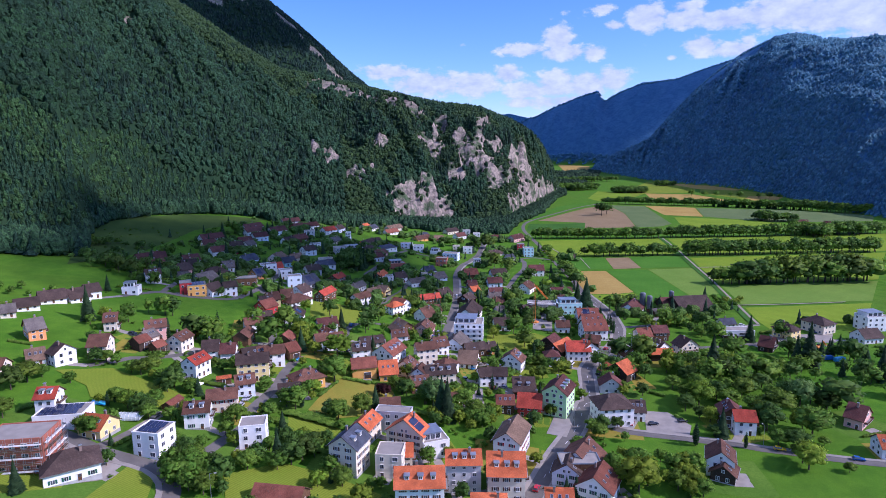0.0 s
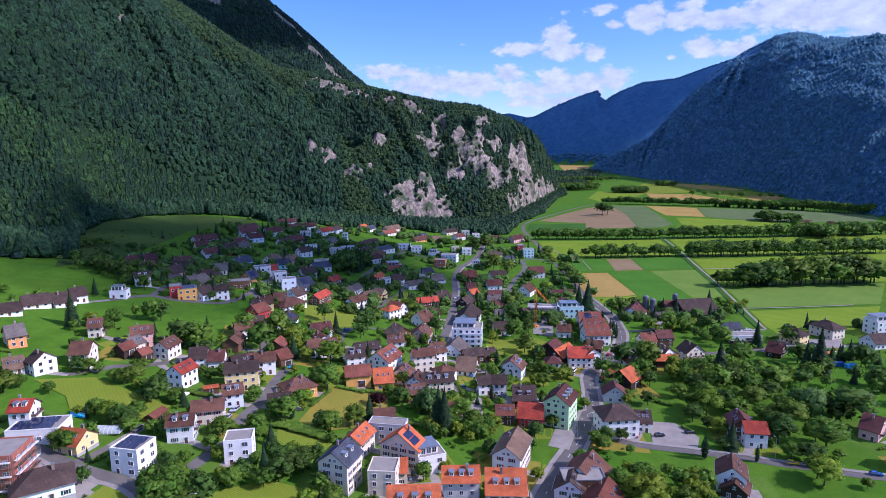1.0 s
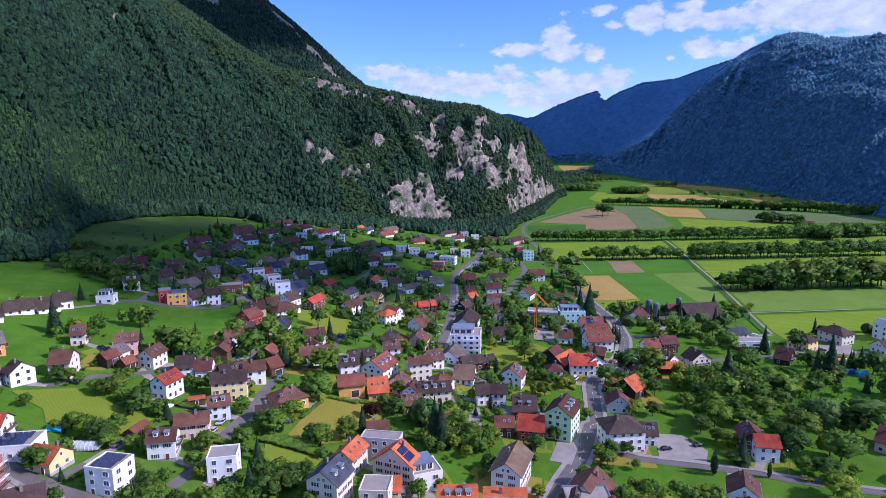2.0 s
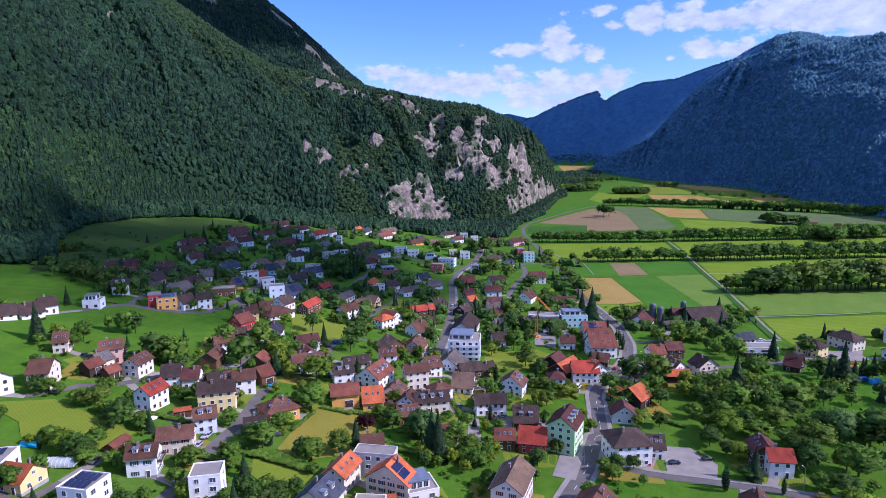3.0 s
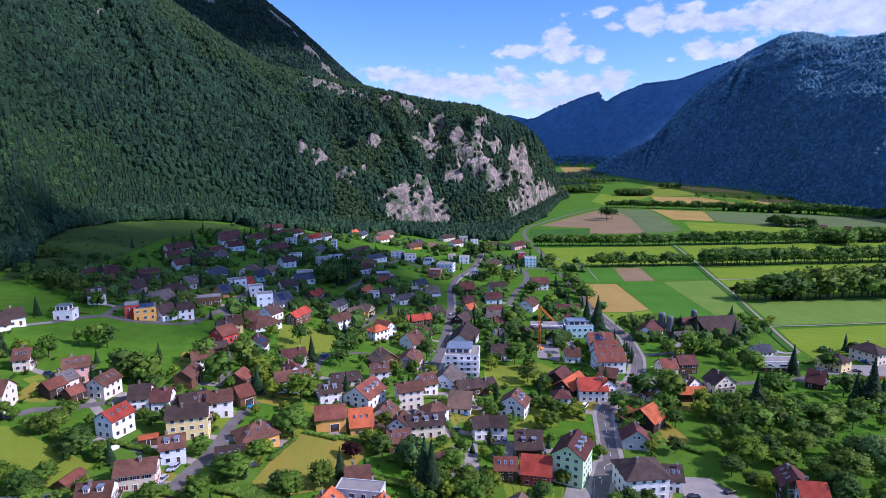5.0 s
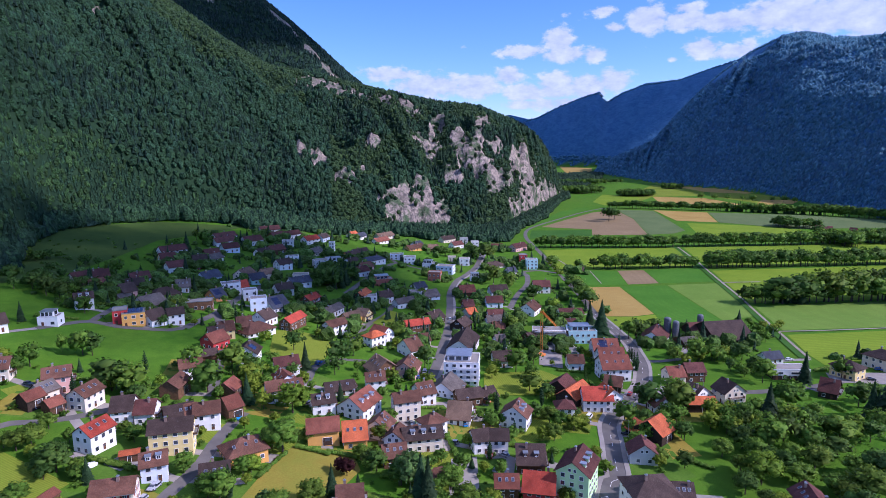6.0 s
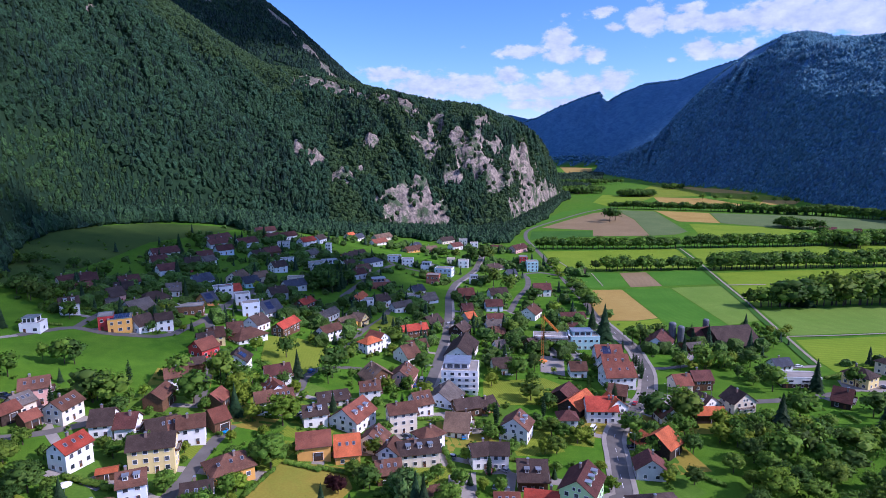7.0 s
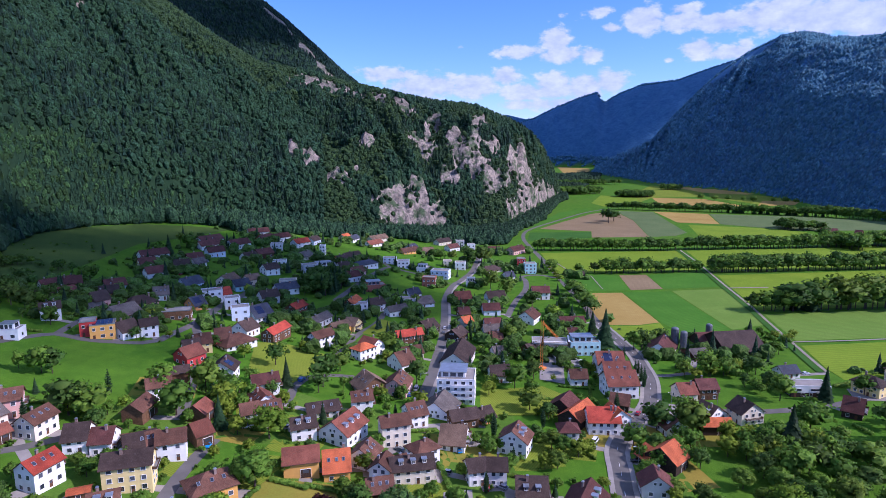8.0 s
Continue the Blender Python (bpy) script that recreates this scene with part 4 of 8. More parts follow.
def house(x, y, turn, L, W, ridge, roof, wall, opts=""):
    """A house with a pitched roof. opts: h hipped, n no windows (barn), b balcony, d dormers, k roof windows, s solar panels, r/g shutters, w without chimney."""
    z = float(ground(x, y))
    dist = math.hypot(x, y - CENTRE_Y)
    near = dist < 205
    rng = random.Random(int(x * 37 + y * 101))
    hip = "h" in opts
    rise = min(W * (0.30 if hip else 0.36), ridge - 2.3)
    eave = ridge - rise
    barn = "n" in opts
    if dist < 320 and not barn:
        # what most of these houses have: a balcony, roof windows, now and then dormers
        opts += "b" if rng.random() < 0.45 and not hip else ""
        opts += rng.choice(("k", "k", "d", "", "", "")) if not hip and not set(opts) & set("kds") else ""
    small = barn and ridge < 5.2
    name = "shed" if small else "barn" if barn else "house"
    words = f"{WALL_WORDS[wall]} {name} with a {'hipped ' if hip else ''}{ROOF_WORDS[roof]} roof"
    if len(words.split()) > 9:
        pass
    elif "b" in opts:
        words += " and a balcony"
    elif "s" in opts:
        words += " carrying solar panels"
    elif "d" in opts:
        words += " and dormers"
    base = tagged(new(name), words, "house" if name == "house" else name, "village houses" if name == "house" else "village outbuildings")
    base.matrix_basis = pose(x, y, z, 0, 0, turn)
    PLACED.append((x, y, 0.5 * math.hypot(L, W)))
    over = 0.75 if not small else 0.35
    v, f = hip_walls(L, W, eave, -2.5) if hip else gable_walls(L, W, eave, ridge - 0.02, -2.5)
    link_mesh("wall", soup("wall", v, f, [WALLS[wall]]), base)
    link_mesh("roof", roof_mesh(L, W, eave, ridge, W * 0.5 if hip else 0.0, over, 0.55 if not small else 0.25, ROOFS[roof]), base)
    # plinth and gutters
    if near and not small:
        bm = bmesh.new()
        add_box(bm, 0, 0, -1.0, L + 0.08, W + 0.08, 2.9)
        part("plinth", bm, CONCRETE, base)
        k = rise / (W / 2)
        for s in (-1, 1):
            bm = bmesh.new()
            add_box(bm, 0, s * (W / 2 + over + 0.06), eave - over * k + 0.02, L + 0.9, 0.13, 0.12)
            part("gutter", bm, METAL, base)
    if not barn and "w" not in opts:
        bm = bmesh.new()
        cx = rng.uniform(-0.25, 0.3) * L
        cy = rng.choice((-0.12, 0.12)) * W
        top = ridge + 0.9
        add_box(bm, cx, cy, (ridge - 1.5 + top) / 2, 0.75, 0.6, top - ridge + 1.5)
        add_box(bm, cx, cy, top + 0.05, 0.95, 0.8, 0.12, 1)
        add_box(bm, cx, cy, top + 0.22, 0.45, 0.35, 0.24, 1)
        part("chimney", bm, (BRICK, METAL), base)
    # openings
    if barn:
        w = min(3.2, W * 0.4)
        if not small:
            door(base, L * 0.12, -W / 2, 0, w, min(3.0, eave - 0.5), BARN_DOOR)
            door(base, L / 2, 0, 90, w * .8, min(2.8, eave - 0.4), BARN_DOOR)
        else:
            door(base, 0, -W / 2, 0, 1.0, 1.9, BARN_DOOR)
    else:
        floors = max(1, int((eave + 0.6) / 2.65))
        step = eave / floors if floors > 1 else 2.6
        shutter = "red" if "r" in opts else "green" if "g" in opts else rng.choice(("", "", "brown", "brown", "green")) if dist < 190 else ""
        if wall in ("orange", "red", "rose", "ochre", "terracotta"):
            shutter = ""
        w, h = (1.05, 1.3) if near else (1.25, 1.35)
        nl, nw = max(2, int(L / (3.1 if dist < 430 else 4.4))), max(2, int(W / (3.6 if dist < 430 else 4.6)))
        for fl in range(floors):
            zc = 1.55 + fl * step
            for s, face in ((-1, 0), (1, 180)):
                for i in range(nl):
                    px = (i + 0.5) / nl * (L - 1.2) - (L - 1.2) / 2
                    if fl == 0 and i == nl // 2 and s < 0:
                        door(base, px, -W / 2, 0, 1.05, 2.15, DOOR_WOOD)
                        continue
                    window(base, px, s * W / 2, zc, face, w, h, near, shutter)
            for s, face in ((1, 90), (-1, 270)):
                for i in range(nw):
                    py = (i + 0.5) / nw * (W - 1.6) - (W - 1.6) / 2
                    window(base, s * L / 2, py, zc, face, w, h, near, shutter)
        if not hip and rise > 2.4:
            for s, face in ((1, 90), (-1, 270)):
                for py in ((-0.85, 0.85) if W > 9.5 else (0.0,)):
                    window(base, s * L / 2, py, eave + 0.85, face, 0.8, 0.95, near)
    if "b" in opts:
        zb = max(2.5, eave - 2.9)
        for face, half, wide in ((1, L / 2, W * 0.72),):
            bm = bmesh.new()
            add_box(bm, half + 0.7, 0, zb, 1.4, wide, 0.18)
            part("balcony", bm, CONCRETE, base)
            bm = bmesh.new()
            for i in range(int(wide / 0.22)):
                add_box(bm, half + 1.34, -wide / 2 + 0.1 + i * 0.22, zb + 0.55, 0.04, 0.12, 0.85)
            add_box(bm, half + 1.36, 0, zb + 1.02, 0.1, wide, 0.08)
            for s in (-1, 1):
                add_box(bm, half + 0.7, s * (wide / 2 - .03), zb + 1.02, 1.4, 0.08, 0.08)
                add_box(bm, half + 0.7, s * (wide / 2 - .03), zb + .5, 1.4, 0.04, 0.7)
            part("railing", bm, TIMBER, base, "boarded timber railing")
    if "d" in opts:
        k = rise / (W / 2)
        for px in ((-0.26 * L, 0.02 * L, 0.28 * L) if L > 11 else (-0.2 * L, 0.2 * L)):
            bm = bmesh.new()
            zy = -W / 2 + W * 0.17
            zb = eave + (W * 0.17) * k
            add_box(bm, px, zy + 0.9, zb + 0.55, 1.5, 2.0, 1.5)
            dorm = part("dormer", bm, WALLS[wall], base)
            window(dorm, px, zy - 0.1, zb + 0.65, 0, 0.95, 0.95, True)
            bm = bmesh.new()
            add_box(bm, px, zy + 1.0, zb + 1.38, 1.95, 2.6, 0.16)
            part("dormer_roof", bm, METAL, dorm)
    if "k" in opts:
        run = math.hypot(W / 2, rise)
        for px in (-0.3 * L, 0.0, 0.27 * L):
            on_slope(base, "roof_window", "", [(px, run * 0.5, 0.06, 0.95, 1.35, 0.12), (px, run * 0.5, 0.10, 0.75, 1.15, 0.10, 1)], [METAL, GLASS], W, eave, ridge, -1)
    if "s" in opts:
        run = math.hypot(W / 2, rise)
        boxes = [(-0.1 * L + (i - 1.5) * 1.12, run * (0.36 + 0.32 * j), 0.09, 1.06, run * 0.30, 0.06) for i in range(4) for j in range(2)]
        for b in boxes:
            on_slope(base, "solar_panel", "", [b], [SOLAR], W, eave, ridge, -1)
    return base


def modern_block(x, y, turn, L, W, high, wall, opts="", storeys=0):
    """A flat-roofed building. opts: t penthouse terrace, s solar panels, c scaffolding."""
    z = float(ground(x, y))
    dist = math.hypot(x, y - CENTRE_Y)
    near = dist < 205
    words = f"{WALL_WORDS[wall]} flat-roofed house" + (" with a set-back top storey" if "t" in opts else " with solar panels on the roof" if "s" in opts else " behind scaffolding" if "c" in opts else " with a gravel roof")
    base = tagged(new("house"), words, "house", "village houses")
    base.matrix_basis = pose(x, y, z, 0, 0, turn)
    PLACED.append((x, y, 0.5 * math.hypot(L, W)))
    body = high - (2.7 if "t" in opts else 0)
    bm = bmesh.new()
    add_box(bm, 0, 0, (body - 2.5) / 2, L, W, body + 2.5)
    part("wall", bm, WALLS[wall], base)
    bm = bmesh.new()
    add_box(bm, 0, 0, body + 0.02, L - 0.5, W - 0.5, 0.12)
    part("roof", bm, PAVING, base, "flat gravel roof")
    bm = bmesh.new()
    for s in (-1, 1):
        add_box(bm, 0, s * (W / 2 - .1), body + 0.2, L + .16, 0.3, 0.42)
        add_box(bm, s * (L / 2 - .1), 0, body + 0.2, 0.3, W - .41, 0.42)
    part("parapet", bm, METAL if wall in ("red", "ochre", "brown") else WALLS[wall], base)
    if "t" in opts:
        bm = bmesh.new()
        add_box(bm, -L * 0.08, W * 0.06, body + 1.4, L * 0.66, W * 0.7, 2.6)
        top = part("penthouse", bm, WALLS[wall], base)
        bm = bmesh.new()
        add_box(bm, -L * 0.08, W * 0.06, body + 2.8, L * 0.74, W * 0.78, 0.22)
        part("penthouse_roof", bm, METAL, top)
        for i in range(3):
            window(top, -L * 0.08 + (i - 1) * L * 0.2, W * 0.06 - W * 0.35, body + 1.4, 0, L * 0.15, 1.9, near)
        window(top, -L * 0.08 + L * 0.33, W * 0.06, body + 1.4, 90, W * 0.4, 1.9, near)
    floors = storeys or max(1, int(body / 2.7))
    step = body / floors
    for fl in range(floors):
        zc = fl * step + 1.5
        for s, face in ((-1, 0), (1, 180)):
            n = max(2, int(L / 3.4))
            for i in range(n):
                if fl == 0 and i == 0 and s < 0:
                    door(base, (i + .5) / n * L - L / 2, -W / 2, 0, 1.1, 2.15, DOOR_WOOD)
                    continue
                window(base, (i + .5) / n * L - L / 2, s * W / 2, zc, face, 1.7 if i % 2 else 1.2, 1.4, near)
        for s, face in ((1, 90), (-1, 270)):
            n = max(1, int(W / 4.2))
            for i in range(n):
                window(base, s * L / 2, (i + .5) / n * W - W / 2, zc, face, 1.5, 1.4, near)
    if "s" in opts:
        for i in range(int((L - 2) / 1.8)):
            for j in range(2):
                bm = bmesh.new()
                add_box(bm, 0, 0, 0, 1.6, W * 0.34, 0.06)
                ob = part("solar_panel", bm, SOLAR, base)
                ob.matrix_basis = pose(-L / 2 + 1.9 + i * 1.8, (j - .5) * W * 0.42, body + 0.45, 8, 0, 0)
    if "c" in opts:
        for s, face in ((-1, 0), (1, 90)):
            a, b = (L, W) if face == 0 else (W, L)
            bm = bmesh.new()
            for i in range(int(a / 2.4) + 1):
                for d in (0.5, 1.5):
                    add_box(bm, -a / 2 + i * 2.4, -b / 2 - d, high / 2, 0.07, 0.07, high + 1.6)
            for k in range(5):
                add_box(bm, 0, -b / 2 - 1.5, k * 2.1 + 1.4, a, 0.05, 0.05)
                add_box(bm, 0, -b / 2 - 1.5, k * 2.1 + 0.9, a, 0.05, 0.05)
            part("scaffold_frame", bm, METAL, base).matrix_basis = pose(0, 0, 0, 0, 0, face)
            for k in range(5):
                bm = bmesh.new()
                add_box(bm, 0, -b / 2 - 1.0, k * 2.1 + 0.3, a, 0.95, 0.08)
                part("scaffold_deck", bm, TIMBER if k % 2 else TRIM, base).matrix_basis = pose(0, 0, 0, 0, 0, face)
    return base


# ---- roads and fields ----
def smooth_line(points, gap):
    """A Catmull-Rom curve through the points, sampled about every gap metres."""
    p = [np.array(q, float) for q in points]
    p = [2 * p[0] - p[1]] + p + [2 * p[-1] - p[-2]]
    out = []
    for a, b, c, d in zip(p, p[1:], p[2:], p[3:]):
        n = max(1, int(np.linalg.norm(c - b) / gap))
        for i in range(n):
            t = i / n
            out.append(0.5 * (2 * b + (c - a) * t + (2 * a - 5 * b + 4 * c - d) * t * t + (3 * b - a - 3 * c + d) * t ** 3))
    return out + [p[-2]]


ROADS = []


def ribbon(name, line, left, right, lift, material, label, kind="structure", thick=0.0):
    v, f = [], []
    for i, q in enumerate(line):
        a, b = line[max(0, i - 1)], line[min(len(line) - 1, i + 1)]
        d = (b - a) / max(1e-6, np.linalg.norm(b - a))
        nrm = np.array([d[1], -d[0]])
        for s in (left, (left + right) / 2, right):
            w = q + nrm * s
            v.append((w[0], w[1], float(ground(w[0], w[1])) + lift))
    n = len(line)
    for i in range(n - 1):
        for k in range(2):
            a = i * 3 + k
            f.append((a, a + 1, a + 4, a + 3))
    if thick:
        m = len(v)
        v += [(a, b, c - thick) for a, b, c in v]
        for i in range(n - 1):
            a, b = i * 3, i * 3 + 3
            f.append((b, b + m, a + m, a))
            a, b = i * 3 + 2, i * 3 + 5
            f.append((a, a + m, b + m, b))
    me = soup(name, v, f, [material])
    return tagged(new(name, me), label, name.replace("_", " "), kind=kind)


def road(points, width, pavement="", dashes=False):
    line = smooth_line(points, 5.0)
    width = width * 0.86
    ROADS.append((np.array(line), width / 2 + (1.8 if pavement else 0.4)))
    ribbon("road", line, -width / 2, width / 2, 0.09, ASPHALT, "grey asphalt village road", "structure")
    for side in pavement:
        a, b = (width / 2, width / 2 + 1.8) if side == "r" else (-width / 2 - 1.8, -width / 2)
        ribbon("pavement", line, a, b, 0.22, PAVING, "light grey pavement with a raised kerb", "structure", 0.3)
    if dashes:
        total = 0.0
        bm = bmesh.new()
        for a, b in zip(line, line[1:]):
            total += float(np.linalg.norm(b - a))
            if int(total / 5.0) % 2:
                continue
            d = (b - a) / np.linalg.norm(b - a)
            m = (a + b) / 2
            add_box(bm, m[0], m[1], float(ground(m[0], m[1])) + 0.10, 3.0, 0.16, 0.02, 0, math.degrees(math.atan2(d[1], d[0])))
        road_marks = part("centre_line", bm, TRIM, None)
        tagged(road_marks, "white dashed centre line painted on the road", "road marking", kind="structure")


def path(points, width, ditch=False):
    line = smooth_line(points, 6.0)
    ROADS.append((np.array(line), width / 2))
    ribbon("path", line, -width / 2, width / 2, 0.42, TRACK, "pale farm track between the fields", "structure")
    if ditch:
        ribbon("verge", line, width / 2 + 0.4, width / 2 + 4.2, 0.40, CROP["dark"], "dark overgrown ditch beside the farm track", "structure")


def patch(name, corners, material, label, lift=0.13, cuts=5):
    """A piece of ground cover laid over the land."""
    bm = bmesh.new()
    f = bm.faces.new([bm.verts.new((a, b, 0)) for a, b in corners])
    bmesh.ops.triangulate(bm, faces=[f])
    bmesh.ops.subdivide_edges(bm, edges=bm.edges[:], cuts=cuts, use_grid_fill=True)
    for v in bm.verts:
        v.co.z = float(ground(v.co.x, v.co.y)) + lift
    bmesh.ops.recalc_face_normals(bm, faces=bm.faces[:])
    if sum(f.normal.z for f in bm.faces) < 0:
        bmesh.ops.reverse_faces(bm, faces=bm.faces[:])
    ob = part(name, bm, material, None)
    return tagged(ob, label, name.replace("_", " "), kind="structure")


CROP = {
    "tan": field_material("ripe_crop", (0.34, 0.225, 0.055), (0.42, 0.30, 0.085), 0.25, 35),
    "lime": field_material("mown_meadow", (0.145, 0.240, 0.014), (0.205, 0.295, 0.020), 0.10, 82),
    "green": field_material("lush_grass", (0.055, 0.170, 0.014), (0.085, 0.215, 0.020), 0.12, 60),
    "pale": field_material("striped_grass", (0.125, 0.225, 0.030), (0.170, 0.270, 0.042), 0.12, 80),
    "lawn": field_material("garden_lawn", (0.066, 0.150, 0.014), (0.110, 0.195, 0.022)),
    "soil": field_material("bare_soil", (0.235, 0.170, 0.085), (0.285, 0.210, 0.11), 0.3, 20),
    "rough": field_material("rough_pasture", (0.046, 0.088, 0.018), (0.078, 0.122, 0.024)),
    "dark": field_material("dark_crop", (0.038, 0.115, 0.016), (0.058, 0.145, 0.022)),
    "grey": field_material("grey_green_crop", (0.105, 0.160, 0.055), (0.145, 0.190, 0.070), 0.2, 75),
    "dry": field_material("dry_meadow", (0.290, 0.215, 0.035), (0.165, 0.205, 0.025)),
    "mown": field_material("mown_lawn", (0.215, 0.255, 0.026), (0.150, 0.220, 0.016), 0.35, 30),
}
CROP_WORDS = {"tan": "ripe golden grain field", "lime": "yellow-green mown meadow", "green": "bright green grass field", "pale": "pale green field with mowing stripes", "soil": "brown bare soil field", "dark": "dark green crop field", "rough": "olive green rough hill pasture",
              "grey": "grey-green crop field with tractor rows", "dry": "dry golden meadow with long grass", "mown": "mown lawn with pale stripes"}


FIELDS = []
PLOTS = []


def field(crop, *corners):
    FIELDS.append(crop)
    PLOTS.append(corners)
    patch("field", corners, CROP[crop], CROP_WORDS[crop], 0.08 + 0.004 * len(FIELDS))


# ---- plants ----
TREES = {}


NORMALS = {}


def rounded(me, normals):
    """Leaf sprays take their light as the crown they belong to, not as loose flakes."""
    me.polygons.foreach_set("use_smooth", np.ones(len(me.polygons), bool))
    n = np.asarray(normals, float)
    n = n / np.maximum(1e-6, np.linalg.norm(n, axis=1))[:, None]
    me.normals_split_custom_set_from_vertices(n.tolist())
    NORMALS[me.name] = n
    return me


def leaf_normals(v, blobs, height):
    """Away from the nearest lump and from the middle of the crown, a little upwards."""
    p, c = np.asarray(v, float), np.asarray(blobs, float)
    k = np.argmin(np.linalg.norm(p[:, None] - c[None, :, :3], axis=2) / c[None, :, 3], axis=1)
    a = (p - c[k, :3]) / c[k, 3][:, None]
    b = (p - np.array([0, 0, height * 0.5])) / (height * 0.4)
    # each spray is turned a little its own way
    turn = np.random.RandomState(len(p)).normal(size=((len(p) + 3) // 4, 3)).repeat(4, axis=0)[::-1][:len(p)][::-1]
    return a + 0.5 * b + np.array([0, 0, 0.25]) + 0.42 * turn


def leaf_cards(rng, blobs, count, size):
    """Many small leaf sprays over the surface of the crown's lumps."""
    v, f = [], []
    blobs = [b for b in blobs if b[3] < 0.29 * 10] or blobs
    total = sum(b[3] ** 2 for b in blobs)
    for bx, by, bz, br in blobs:
        for _ in range(max(4, int(count * br * br / total))):
            d = rng.normal(size=3)
            d /= np.linalg.norm(d)
            if d[2] < -0.5:
                d[2] *= -0.6
            c = np.array([bx, by, bz]) + d * br * rng.uniform(0.72, 1.30)
            n = d + rng.normal(size=3) * 0.55
            n /= np.linalg.norm(n)
            a = np.cross(n, rng.normal(size=3))
            a /= max(1e-6, np.linalg.norm(a))
            b = np.cross(n, a)
            s = size * rng.uniform(0.6, 1.3)
            k = len(v)
            v += [tuple(c + a * s), tuple(c + b * s * .8), tuple(c - a * s * .9), tuple(c - b * s * .75)]
            f.append((k, k + 1, k + 2, k + 3))
    return v, f


def lump(v, f, rng, centre, radius, squash=0.85):
    """A dark inner lump that closes the crown behind its leaves."""
    p, q = ico_shape(1, rng.randint(0, 6))
    k = len(v)
    v += [(centre[0] + a * 2 * radius, centre[1] + b * 2 * radius, centre[2] + (c - 0.42) * 2 * radius * squash) for a, b, c in p.tolist()]
    f += [tuple(int(i) + k for i in t) for t in q]


def trunk_mesh(height, radius, limbs, rng, seg=6):
    bm = bmesh.new()

    def stick(a, b, r0, r1):
        a, b = Vector(a), Vector(b)
        d = b - a
        m = Matrix.Translation((a + b) / 2) @ d.to_track_quat("Z", "Y").to_matrix().to_4x4()
        bmesh.ops.create_cone(bm, cap_ends=True, segments=seg, radius1=r0, radius2=r1, depth=d.length, matrix=m)

    stick((0, 0, -0.5), (0.03, 0.02, height * 0.75), radius, radius * 0.45)
    for _ in range(limbs):
        q, zb = rng.uniform(0, 6.28), height * rng.uniform(0.35, 0.65)
        reach = height * rng.uniform(0.22, 0.38)
        stick((0, 0, zb), (math.cos(q) * reach, math.sin(q) * reach, zb + reach * rng.uniform(0.5, 1.0)), radius * 0.4, radius * 0.12)
    me = bpy.data.meshes.new("trunk")
    bm.to_mesh(me)
    bm.free()
    me.materials.append(BARK)
    return me


